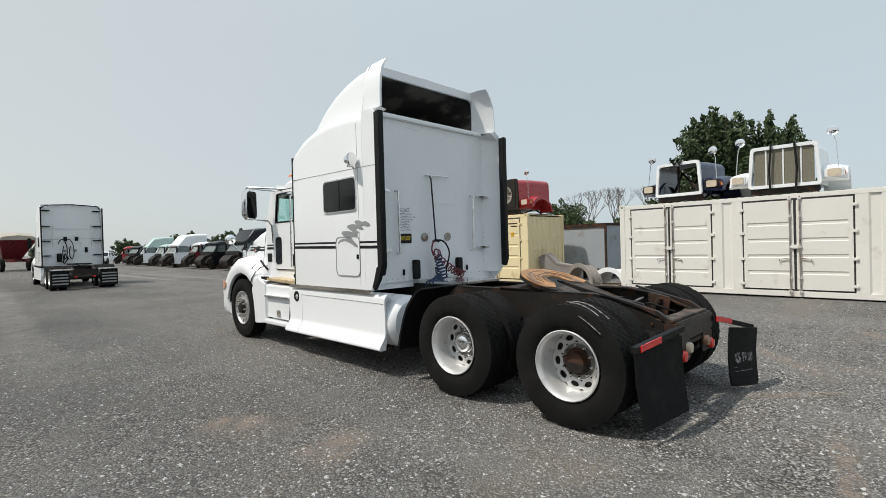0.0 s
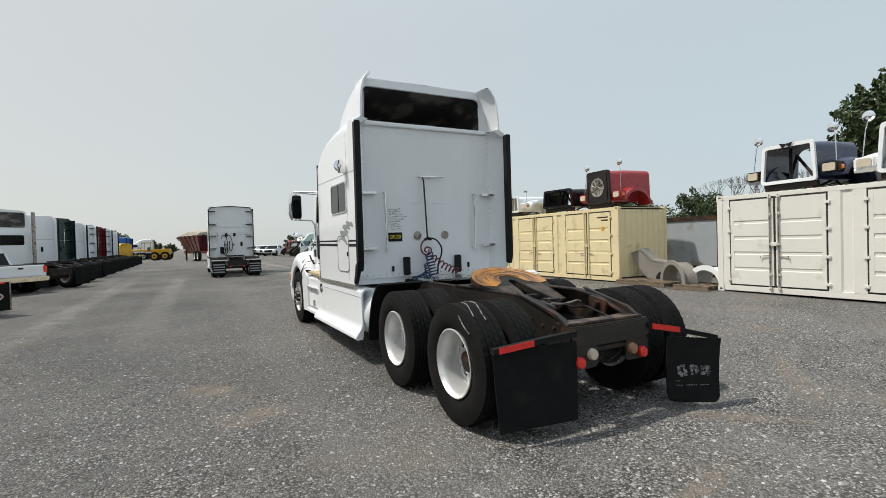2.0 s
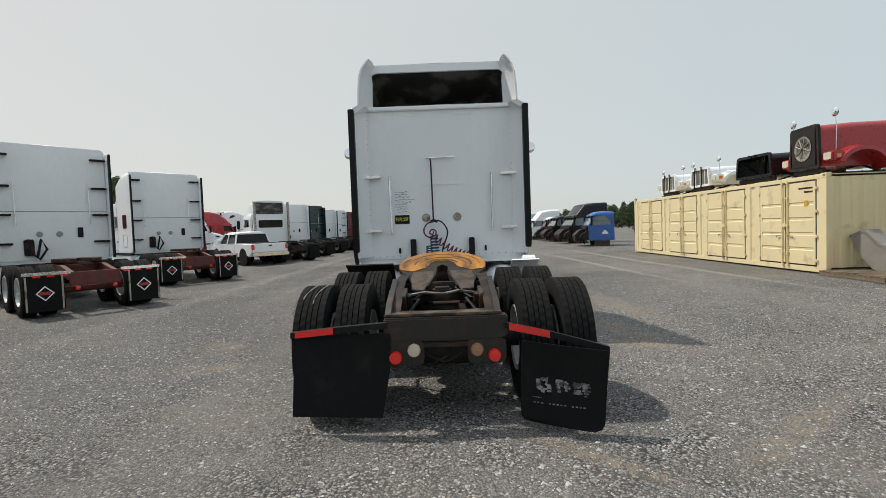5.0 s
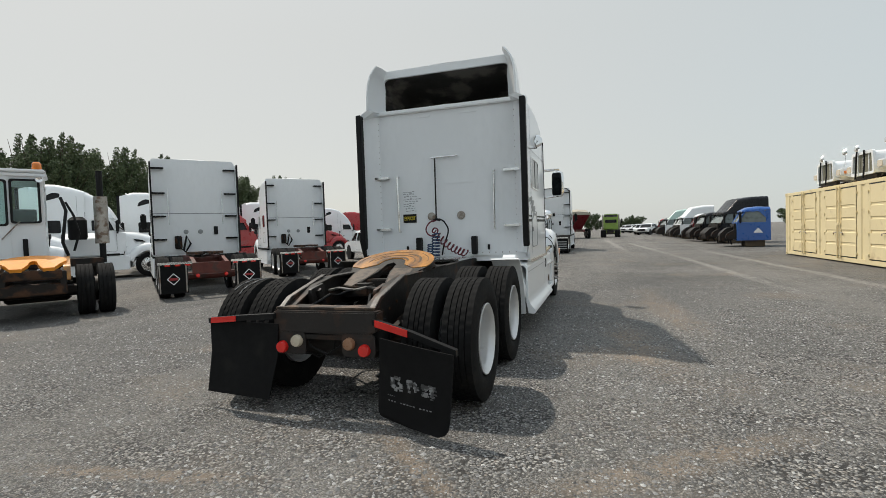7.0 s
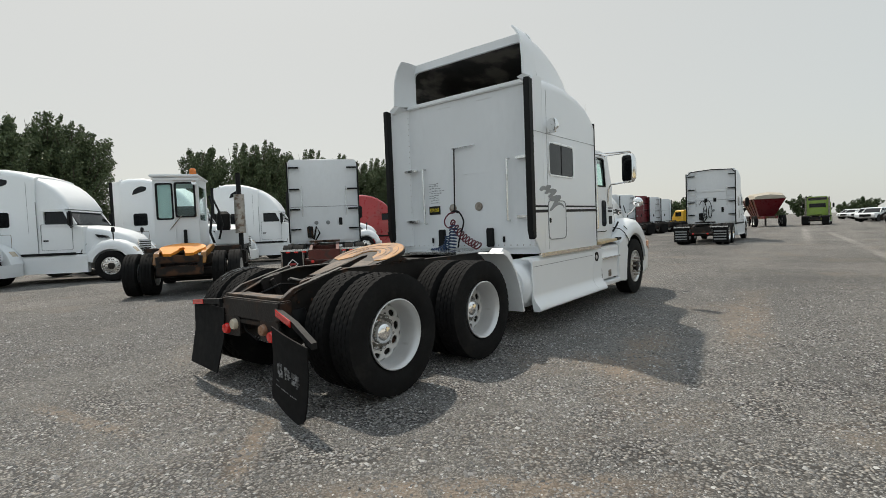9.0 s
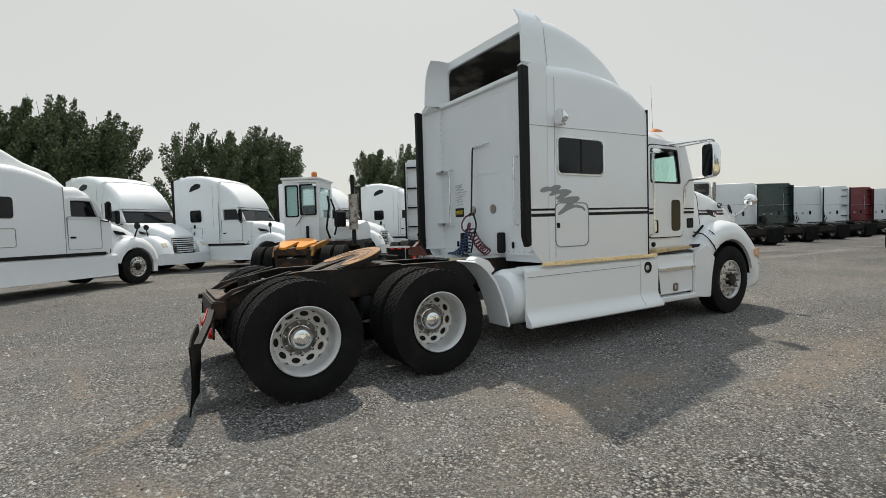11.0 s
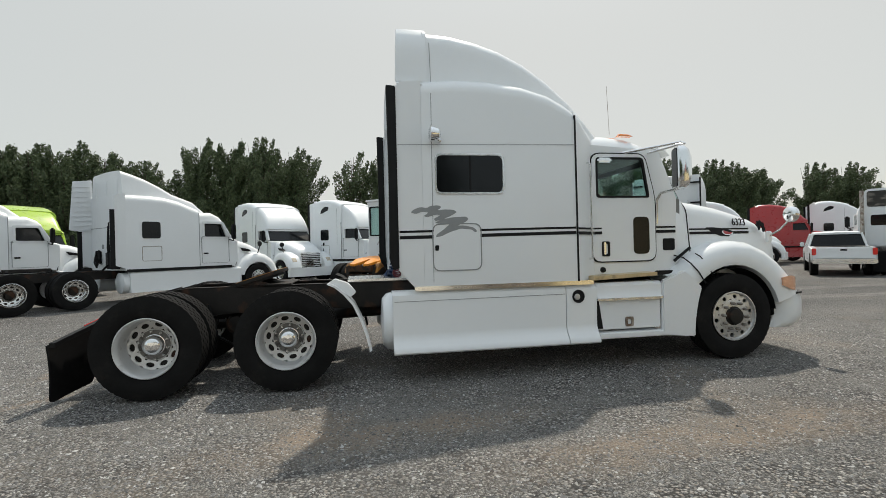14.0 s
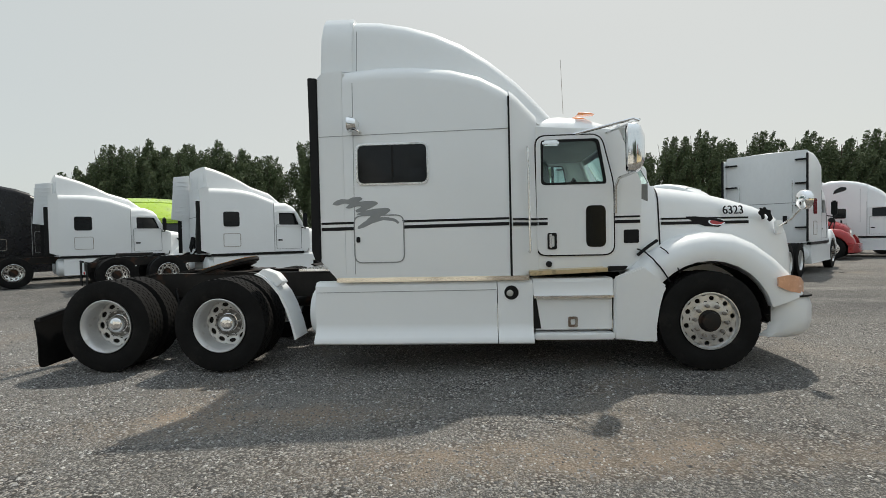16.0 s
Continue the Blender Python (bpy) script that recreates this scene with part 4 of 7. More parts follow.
both("front_fender", fender, WHITE, "rounded white front fender", 60)
both("fender_joint", lambda s: tube([(s * 1.214, 8.62, 0.93), (s * 1.212, 8.54, 1.06), (s * 1.175, 8.46, 1.17), (s * 1.12, 8.4, 1.24), (s * 1.0, 8.36, 1.27)], 0.008, 6), BLACKP)
both("fender_joint", lambda s: tube([(s * 1.21, 8.72, 1.02), (s * 1.2, 8.67, 1.14), (s * 1.16, 8.6, 1.25), (s * 1.13, 8.55, 1.29)], 0.007, 6), BLACKP)
both("wheel_well", lambda s: loft([[(s * x, 9.03 + 0.605 * math.cos(a), 0.5 + 0.605 * math.sin(a)) for a in np.linspace(0.12, math.pi + 0.3, 18)] for x in (1.17, 0.6)], False, False, None, False), FLAP)
both("hood_latch", lambda s: tube([(s * 1.0, 8.36, 1.2), (s * 1.03, 8.46, 1.29), (s * 1.03, 8.56, 1.36)], 0.018, 6), BLACKP)
both("inner_splash", lambda s: prism([(9.6, 0.62), (9.68, 0.47), (9.76, 0.5), (9.78, 0.78), (9.62, 0.8)], "x", s * 0.95, s * 1.08, 0.01), FLAP)
both("turn_signal", lambda s: loft([[(s * (1.235 - 0.17 * t ** 2.4), 9.68 + 0.35 * t, 0.915 - 0.03 * t - 0.04 * t * t + c * (0.05 + 0.035 * min(1, 3 * t) - 0.03 * max(0, t - 0.75) / 0.25)) for c in (-1, -0.6, 0, 0.6, 1)] + [(s * 0.98, 9.7 + 0.24 * t, 0.9)] for t in np.linspace(0, 1, 9)]), PEACH, "bleached amber wrap-around turn signal", 60)
BUMP = [(1.16, 9.76), (1.17, 9.93), (1.08, 10.1), (0.85, 10.2), (0.4, 10.25)]
BUMP = BUMP + [(-x, y) for x, y in BUMP[::-1]]
tp("bumper_gap", loft([[(x * 1.003, y + 0.003, z) for x, y in BUMP] + [(x * 0.92, y - 0.08, z) for x, y in BUMP[::-1]] for z in (0.746, 0.766)]), BLACKP)
tp("front_bumper", loft([[(x * k, y + d, z) for x, y in BUMP] + [(x * k * 0.92, y + d - 0.08, z) for x, y in BUMP[::-1]] for z, k, d in ((0.33, 0.96, -0.1), (0.4, 0.99, -0.02), (0.5, 1.0, 0.0), (0.66, 1.0, 0.0), (0.745, 0.99, -0.02))]), WHITE, None, "white plastic front bumper", 50)
for s in (1, -1):
    n_out = Vector((s * 1.0, 0.25, 0.22)).normalized()
    fwd = Vector((0, 0, 1)).cross(n_out).normalized()
    upv = n_out.cross(fwd).normalized()
    R = Matrix((fwd, upv, n_out)).transposed().to_4x4()
    base = Vector((s * 0.782, 9.47, 1.672))
    lettering("fleet_number", "6323", 0.135, Matrix.Translation(base - Vector((0, TY, 0))) @ R, BLACKDEC, truck, 0.004, "black fleet number on the hood")
    for z, h in ((1.575, 0.02), (1.545, 0.008), (1.52, 0.03)):
        rr = []
        for y in (8.64, 8.9, 9.2, 9.45, 9.66):
            w = hood_side(y, z) + 0.005
            rr.append([(s * w, y, z + 0.004), (s * w, y, z + h + 0.004), (s * (w - 0.05), y, z + h + 0.004), (s * (w - 0.05), y, z + 0.004)])
        tp("pinstripe", loft(rr), BLACKDEC)
    rr = []
    for y, a, b in ((8.93, 1.6, 1.61), (9.03, 1.54, 1.61), (9.15, 1.5, 1.6), (9.3, 1.49, 1.58), (9.36, 1.52, 1.56)):
        w = hood_side(y, a) + 0.007
        rr.append([(s * w, y, a), (s * w, y, b), (s * (w - 0.05), y, b), (s * (w - 0.05), y, a)])
    tp("hood_vent_decal", loft(rr), BLACKDEC)
    part("hood_badge", lathe([(-0.004, 0.05), (0.006, 0.045), (0.008, 0.0)], "z", 20), P_RED, truck).matrix_local = Matrix.Translation(Vector((s * (hood_side(9.28, 1.545) + 0.008), 9.28 - TY, 1.545))) @ R @ Matrix.Diagonal((1.9, 0.7, 1, 1))
    part("badge_rim", lathe([(-0.004, 0.056), (0.005, 0.056), (0.005, 0.048)], "z", 24), CHROME, truck).matrix_local = Matrix.Translation(Vector((s * (hood_side(9.28, 1.545) + 0.008), 9.28 - TY, 1.545))) @ R @ Matrix.Diagonal((1.9, 0.7, 1, 1))
    part("chipped_patch", prism(rounded([(-0.085, 0.02), (-0.05, 0.05), (-0.055, 0.075), (-0.02, 0.06), (0.01, 0.085), (0.03, 0.05), (0.075, 0.045), (0.07, 0.0), (0.085, -0.05), (0.045, -0.085), (0.02, -0.06), (0.04, -0.03), (0.02, 0.0), (-0.01, 0.01), (-0.02, -0.05), (-0.05, -0.06), (-0.05, -0.02)], 0.008), "z", -0.01, 0.004), FLAP, truck, "patch of bare dark fibreglass").matrix_local = Matrix.Translation(Vector((s * 0.752, 9.83 - TY, 1.62))) @ R
for x in (-0.42, 0, 0.42, 0.74, -0.74):
    tp("marker_lamp", loft([section(y, 0.045, 0.035, 2.78, z, 0.03, 0.0, 4, x) for y, z in ((7.78, 2.82 - 0.06 * abs(x)), (7.81, 2.868 - 0.07 * abs(x)), (7.93, 2.86 - 0.07 * abs(x)), (7.98, 2.8 - 0.02 * abs(x)))]), AMBER)
tp("antenna", tube([(0.85, 7.62, 2.78), (0.84, 7.6, 3.38)], 0.0025, 5), STEELW)

# rear frame
def rail(s):
    prof = [(1.95, 0.84), (2.3, 0.98), (2.6, 1.03), (8.9, 1.03), (8.9, 0.76), (2.6, 0.74), (1.95, 0.62)]
    bm = prism(prof, "x", s * 0.41, s * 0.425)
    prism([(1.95, 0.835), (2.3, 0.975), (2.6, 1.025), (8.9, 1.025), (8.9, 1.04), (2.6, 1.04), (2.3, 0.99), (1.95, 0.85)], "x", s * 0.33, s * 0.425, 0, bm)
    prism([(1.95, 0.61), (2.6, 0.73), (8.9, 0.75), (8.9, 0.765), (2.6, 0.745), (1.95, 0.625)], "x", s * 0.33, s * 0.425, 0, bm)
    return bm


both("frame_rail", rail, FRAME, "grimy rusted frame rail", 20)
both("rail_gusset", lambda s: prism([(1.9, 0.8), (2.02, 0.9), (2.55, 1.045), (2.55, 1.06), (2.0, 0.92), (1.86, 0.83)], "x", s * 0.395, s * 0.445, 0.004), CROSS)
tp("rear_crossmember", prism([(-0.45, 0.83), (0.49, 0.83), (0.49, 0.68), (0.42, 0.65), (-0.38, 0.65), (-0.45, 0.68)], "y", 1.82, 1.95, 0.012), CROSS, None, "rusted rear cross-member")
tp("crossmember_plate", prism([(-0.45, 1.86), (0.45, 1.86), (0.42, 2.05), (0.2, 2.0), (0, 1.985), (-0.2, 2.0), (-0.42, 2.05)], "z", 0.835, 0.855, 0.003), TANW)
for x0, x1 in ((-0.46, -0.15), (0.18, 0.47)):
    tp("lamp_plate", prism(rounded(rect(x0, x1, 0.475, 0.66), 0.04), "y", 1.822, 1.836, 0.004), CROSS)
tp("tow_bar", box(-0.16, 0.2, 1.83, 1.87, 0.6, 0.64, 0.006), FRAME)
for k, (x0, x1, y, z) in enumerate(((-0.15, 0.17, 1.86, 0.52), (-0.3, 0.05, 1.95, 0.47), (0.0, 0.4, 2.0, 0.5))):
    tp("brake_hose", tube([(x0, y, 0.62), (x0 + 0.02, y, z + 0.02), ((x0 + x1) / 2, y + 0.02, z - 0.05), (x1 - 0.02, y, z + 0.03), (x1, y, 0.62)], 0.009, 6), BLACKP)
for s in (1, -1):
    tp("spring_hanger", prism(rounded([(2.15, 0.96), (2.38, 1.0), (2.34, 0.7), (2.2, 0.68)], 0.03), "x", s * 0.3, s * 0.335, 0.006), CROSS)
    tp("shock_absorber", tube([(s * 0.29, 2.25, 0.95), (s * 0.27, 2.4, 0.6)], [0.03, 0.042], 10), FRAME)
    tp("frame_hose", tube([(s * 0.28, 2.1, 0.82), (s * 0.2, 2.3, 0.9), (s * 0.27, 2.55, 0.86), (s * 0.12, 2.8, 0.93), (s * 0.25, 3.0, 0.9)], 0.012, 6), BLACKP)
    for y in (2.05, 2.2, 2.35, 2.7, 2.82):
        tp("frame_bolt", lathe([(s * 0.425, 0.016), (s * 0.437, 0.014), (s * 0.438, 0.0)], "x", 6, None, (0, y, 0.8 + 0.04 * (y > 2.3))), RUST)
tp("valve_block", box(-0.09, 0.08, 2.5, 2.66, 0.86, 0.97, 0.02), FRAME, None, "greasy air valve block")
tp("air_pipe", tube([(-0.3, 2.45, 0.92), (-0.15, 2.38, 0.95), (0.0, 2.4, 0.93), (0.14, 2.36, 0.96), (0.3, 2.48, 0.92)], 0.012, 6), GRIME)
tp("light_cable", tube([(-0.37, 1.9, 0.6), (-0.2, 2.05, 0.72), (0.05, 1.98, 0.76), (0.25, 2.06, 0.7), (0.38, 1.9, 0.6)], 0.01, 6), BLACKP)
for y in (2.9, 3.35, 4.3, 4.9):
    tp("crossmember", box(-0.4, 0.4, y - 0.06, y + 0.06, 0.8, 0.98, 0.01), FRAME)
for x, z, m in ((-0.365, 0.535, REDL), (-0.225, 0.588, PALEL), (0.25, 0.578, FADED), (0.38, 0.532, REDL)):
    tp("tail_lamp", lathe([(1.83, 0.05), (1.8, 0.05), (1.785, 0.042), (1.78, 0.0)], "y", 20, None, (x, 0, z)), m, None, "round tail lamp lens")
# flap hangers and mud flaps
tp("flap_hanger", loft([[(x, y, z), (x, y + 0.05, z), (x, y + 0.05, z + 0.045), (x, y, z + 0.045)] for x, y, z in ((-0.42, 1.78, 0.765), (-0.8, 1.82, 0.735), (-1.17, 1.87, 0.695))]), BLACKP)
tp("flap_hanger", loft([[(x, y, z), (x, y + 0.05, z), (x, y + 0.05, z + 0.045), (x, y, z + 0.045)] for x, y, z in ((0.46, 1.8, 0.735), (0.8, 1.73, 0.665), (1.18, 1.62, 0.57))]), BLACKP, None, "bent flap hanger")
tp("reflector_strip", loft([[(x, y, z), (x, y + 0.007, z), (x, y + 0.007, z + 0.048), (x, y, z + 0.048)] for x, y, z in ((-1.13, 1.855, 0.7), (-0.83, 1.815, 0.73))]), REDL)
tp("reflector_strip", loft([[(x, y - 0.008, z), (x, y - 0.001, z), (x, y - 0.001, z + 0.052), (x, y - 0.008, z + 0.052)] for x, y, z in ((0.49, 1.79, 0.725), (0.78, 1.73, 0.668))]), REDL)
tp("mud_flap", loft([[(x0, y + 0.09, z), (x1, y + 0.01, z), (x1, y + 0.022, z), (x0, y + 0.102, z)] for z, y, x0, x1 in ((0.72, 1.8, -1.17, -0.4), (0.45, 1.79, -1.16, -0.41), (0.11, 1.73, -1.165, -0.47))]), FLAP, None, "hanging black rubber mud flap", 60)
FL = []
for k, cut_in in ((0, 0.0), (0.2, 0.0), (0.4, 0.0), (0.6, 0.0), (0.8, 0.0), (0.92, 0.006), (0.97, 0.025), (1.0, 0.075)):
    bow = 0.02 * math.sin(3 * k) - 0.02 * k
    x0, x1 = 0.54 + 0.03 * (1 - k) + cut_in, 1.17 - 0.05 * k - cut_in
    z0, z1 = 0.665 - 0.59 * k, 0.59 - 0.57 * k
    front = [(x0 + (x1 - x0) * u, 1.69 - 0.105 * u + bow - 0.012 * math.sin(math.pi * u), z0 + (z1 - z0) * u) for u in (0, 0.25, 0.5, 0.75, 1)]
    FL.append(front + [(x, y + 0.012, z) for x, y, z in front[::-1]])
fl = tp("mud_flap", loft(FL), FLAP, None, "skewed black mud flap with worn pale lettering", 60)
WORN = mat("worn_pale_print", (0.26, 0.26, 0.26), 0.8, 0, 0.3, 30, 0, 60, (0.03, 0.03, 0.03), 0.55, 22)
rnd = random.Random(12)

def flap_at(u, k, out):
    """A point on the skewed flap: u across, k down, a little in front of its face."""
    x0, x1 = 0.54 + 0.03 * (1 - k), 1.17 - 0.05 * k
    z0, z1 = 0.665 - 0.59 * k, 0.59 - 0.57 * k
    return (x0 + (x1 - x0) * u, 1.69 - 0.105 * u + 0.02 * math.sin(3 * k) - 0.02 * k - 0.012 * math.sin(math.pi * u) - out, z0 + (z1 - z0) * u)


spots = []
for u0, u1 in ((0.17, 0.36), (0.4, 0.57), (0.6, 0.8)):
    for _ in range(46):
        u, k = rnd.uniform(u0, u1 - 0.04), rnd.triangular(0.41, 0.61, 0.44)
        if abs(u - (u0 + u1) / 2 + 0.02) < 0.03 and 0.46 < k < 0.54:
            continue
        spots.append((u, k, rnd.uniform(0.015, 0.06), rnd.uniform(0.01, 0.035)))
spots += [(0.15 + 0.045 * k, 0.73 + 0.004 * rnd.random(), 0.024, 0.012) for k in range(14) if k not in (3, 9)] + [(0.14 + 0.03 * k, 0.67, 0.02, 0.01) for k in range(4)]
bm = bmesh.new()
for u, k, du, dk in spots:
    loft([[flap_at(uu, k, 0.004), flap_at(uu, k + dk, 0.004), flap_at(uu, k + dk, -0.004), flap_at(uu, k, -0.004)] for uu in (u, u + du)], True, True, bm)
tagged(tp("worn_print", bm, WORN, fl, "worn unreadable pale print"), kind="stuff")

# axles, suspension
for y in (2.465, 3.783):
    tp("axle", tube([(-0.95, y, 0.515), (-0.3, y, 0.515), (-0.18, y, 0.52), (0.18, y, 0.52), (0.3, y, 0.515), (0.95, y, 0.515)], [0.07, 0.08, 0.2, 0.2, 0.08, 0.07], 14), FRAME)
    for s in (1, -1):
        tp("air_spring", lathe([(0.5, 0.1), (0.56, 0.13), (0.66, 0.125), (0.74, 0.1)], "z", 18, None, (s * 0.36, y - 0.42, 0)), BLACKP)
        tp("spring_arm", prism([(y - 0.55, 0.46), (y + 0.45, 0.6), (y + 0.45, 0.68), (y - 0.55, 0.52)], "x", s * 0.32, s * 0.4, 0.01), FRAME)
        tp("brake_chamber", lathe([(s * 0.28, 0.04), (s * 0.3, 0.09), (s * 0.42, 0.09), (s * 0.45, 0.05)], "x", 16, None, (0, y + 0.22, 0.62)), FRAME)
# air tanks and torque rods added to fill and shade the space under the frame
for y, z in ((2.12, 0.53), (3.12, 0.6)):
    tp("air_tank", lathe([(-0.4, 0.0), (-0.39, 0.09), (-0.34, 0.13), (0.34, 0.13), (0.39, 0.09), (0.4, 0.0)], "x", 18, None, (0, y, z)), FRAME, None, "grimy steel air tank added to darken the underside")
for s in (1, -1):
    tp("torque_rod", tube([(s * 0.2, 2.6, 0.62), (s * 0.3, 3.1, 0.72), (s * 0.2, 3.65, 0.62)], 0.03, 6), FRAME)
    tp("drooping_hose", tube([(s * 0.5, 2.85, 0.85), (s * 0.56, 2.95, 0.5), (s * 0.5, 3.15, 0.36), (s * 0.42, 3.3, 0.6)], 0.018, 6), BLACKP)
    tp("brake_can", lathe([(2.62, 0.06), (2.64, 0.085), (2.8, 0.085), (2.83, 0.05)], "y", 14, None, (s * 0.34, 0, 0.66)), FRAME)
tp("drive_shaft", tube([(0, 2.5, 0.55), (0, 3.75, 0.58)], 0.06, 10), FRAME)
tp("front_axle", box(-0.9, 0.9, 8.9, 9.06, 0.42, 0.54, 0.03), FRAME)
tp("engine_block", box(-0.4, 0.4, 8.0, 9.7, 0.45, 1.2, 0.08), FRAME)
tp("gearbox", tube([(0, 8.2, 0.75), (0, 7.2, 0.75), (0, 6.6, 0.7), (0, 4.1, 0.62)], [0.3, 0.26, 0.08, 0.07], 14), FRAME)
tp("frame_deck", box(-0.4, 0.4, 4.4, 5.2, 1.045, 1.075, 0.006), ALU)
# wheels
for s in (1, -1):
    for y in (2.465, 3.783):
        hub = "rusty" if (s < 0 and y < 3) else "chrome"
        wheel(truck, s * 1.075, y - TY, 0.515, s, "outer", True, None, hub, 17 * y)
        wheel(truck, s * 0.745, y - TY, 0.515, s, "inner", True, None, "chrome", 31 * y)
    wheel(truck, s * 1.06, 9.03 - TY, 0.515, s, "front", True, ALLOY, "chrome", 12)

# fifth wheel, tipped towards the rear
FW = new("fifth_wheel")
FW.parent = truck
FW.matrix_local = pose(0, 3.22 - TY, 1.11, 17, 0, 0) @ Matrix.Diagonal((0.97, 0.95, 1, 1))
FW["label"] = "greasy orange fifth-wheel plate tipped rearward"
outl = [(0.47 * math.sin(a), 0.42 * math.cos(a) + 0.05) for a in np.linspace(-1.9, 1.9, 26)]
outl += [(0.36, -0.25), (0.3, -0.5), (0.14, -0.52), (0.07, -0.22), (0.055, 0.0), (0.0, 0.06), (-0.055, 0.0), (-0.07, -0.22), (-0.14, -0.52), (-0.3, -0.5), (-0.36, -0.25)]
part("top_plate", prism(outl, "z", -0.045, -0.007), FRAME, FW, "dark steel plate", 30)
cap = [(x * 0.985, y * 0.985) for x, y in outl if y > -0.2]
part("grease_layer", prism(cap[:26] + [(0.3, -0.13), (0.16, -0.02), (0.13, 0.1), (0.06, 0.17), (-0.06, 0.17), (-0.13, 0.1), (-0.16, -0.02), (-0.3, -0.13)], "z", -0.007, 0.0), GREASE, FW, "thick orange grease", 30)
for r0, r1, a0, a1 in ((0.15, 0.19, -1.9, 1.2), (0.23, 0.245, -1.3, 1.75), (0.28, 0.31, 0.3, 1.6), (0.27, 0.285, -1.6, -0.6), (0.335, 0.345, -1.1, 0.4), (0.375, 0.4, -1.7, -1.0), (0.37, 0.38, 0.7, 1.5)):
    arc = np.linspace(a0, a1, 14)
    mid_r = lambda k: (r0 + r1) / 2 + (r1 - r0) / 2 * math.sin(math.pi * k / 13)
    ring = [(1.08 * mid_r(k) * math.sin(a), 0.04 + 0.97 * mid_r(k) * math.cos(a)) for k, a in enumerate(arc)]
    ring += [(1.08 * r0 * math.sin(a), 0.04 + 0.97 * r0 * math.cos(a)) for a in arc[::-1]]
    part("grease_streak", prism(ring, "z", -0.001, 0.0025), GSTREAK, FW, "dark wiped streak in the grease", 30)
part("plate_skirt", prism([(x * 0.9, y * 0.9) for x, y in outl], "z", -0.075, -0.042), FRAME, FW, "", 30)
for sx in (1, -1):
    part("ramp", prism([(sx * 0.075, -0.12), (sx * 0.31, -0.14), (sx * 0.32, -0.3), (sx * 0.3, -0.6), (sx * 0.18, -0.62), (sx * 0.1, -0.3)], "z", -0.03, -0.0035, 0.006), RAMP, FW, "worn bare steel ramp", 30)
both("fifth_wheel_bracket", lambda s: prism([(3.05, 1.04), (3.55, 1.04), (3.4, 1.09), (3.2, 1.09)], "x", s * 0.3, s * 0.42, 0.01), FRAME)
tp("slider_base", box(-0.44, 0.44, 3.36, 3.75, 1.042, 1.056, 0.004), FRAME)

# back wall fittings
for x in (-0.225, 0.225):
    tp("round_port", lathe([(5.205, 0.06), (5.19, 0.06), (5.188, 0.05), (5.194, 0.045), (5.194, 0.0)], "y", 24, None, (x, 0, 1.665)), STEELW, None, "round grey vent port")
tp("warning_sign", prism(rect(-0.675, -0.465, 1.585, 1.712), "y", 5.198, 5.206), BLACKDEC, None, "black warning sticker lettered EXPLOSIF")
lettering("sign_text", "EXPLOSIF", 0.058, pose(-0.57, 5.196 - TY, 1.648, 90, 0, 0) @ Matrix.Diagonal((0.72, 1.35, 1, 1)), YSIGN, truck, 0.0015, "yellow sign lettering")
rnd = random.Random(4)
for k in range(9):
    x, z = -0.7 + 0.05 * rnd.random() + 0.02, 2.03 - 0.035 * k
    n = rnd.randint(4, 9) if k < 5 else 4
    bm = bmesh.new()
    for j in range(n):
        w = 0.02 + 0.03 * rnd.random()
        zz = z + 0.012 * rnd.random()
        box(x, x + w, 5.2, 5.2052, zz, zz + 0.007 + 0.012 * rnd.random(), 0, bm)
        x += w + 0.012
    tp("scribbled_line", bm, SCRIB, None, "", None)
tp("hose_hanger", tube([(-0.2, 5.19, 2.515), (0.21, 5.16, 2.515)], 0.012), ALU)
tp("pogo_rod", tube([(-0.14, 5.16, 2.5), (-0.13, 5.14, 2.46), (-0.118, 5.09, 1.6)], 0.011), FRAME)
for s in (1, -1):
    for z in (1.49, 2.26):
        tp("handle_bracket", box(s * 0.86, s * 1.18, 5.13, 5.2, z - 0.012, z + 0.022, 0.006), ALU)
    tp("grab_handle", tube([(s * 0.73, 5.2, 2.27), (s * 0.73, 5.14, 2.27), (s * 0.72, 5.14, 1.45), (s * 0.72, 5.2, 1.45)], 0.015), ALU, None, "tubular grab handle")
    tp("grab_handle", tube([(s * 1.13, 5.2, 2.27), (s * 1.13, 5.12, 2.24), (s * 1.12, 5.12, 1.52), (s * 1.12, 5.2, 1.48)], 0.015), ALU, None, "tubular grab handle")
    tp("coupling_box", prism(rounded(rect(s * 0.42 - 0.04, s * 0.42 + 0.04, 1.1, 1.36), 0.02), "y", 5.13, 5.205, 0.008), BLACKP)
    tp("small_latch", box(s * 0.62 - 0.015, s * 0.62 + 0.015, 5.18, 5.205, 1.16, 1.24, 0.006), BLACKP)
for z, x in ((2.13, 0.0), (3.12, -0.35), (3.12, 0.35)):
    tp("wall_plate", prism(rounded(rect(x - 0.3 if z < 3 else x - 0.15, x + 0.45 if z < 3 else x + 0.15, z, z + 0.03), 0.012), "y", 5.2, 5.206), BACKW)
bm = bmesh.new()
for k in range(24):
    lathe([(5.206, 0.009), (5.2, 0.007)], "y", 6, bm, (-1.1 + 2.2 * k / 23, 0, 1.12))
tagged(tp("rivet_strip", bm, STEELW), kind="stuff")


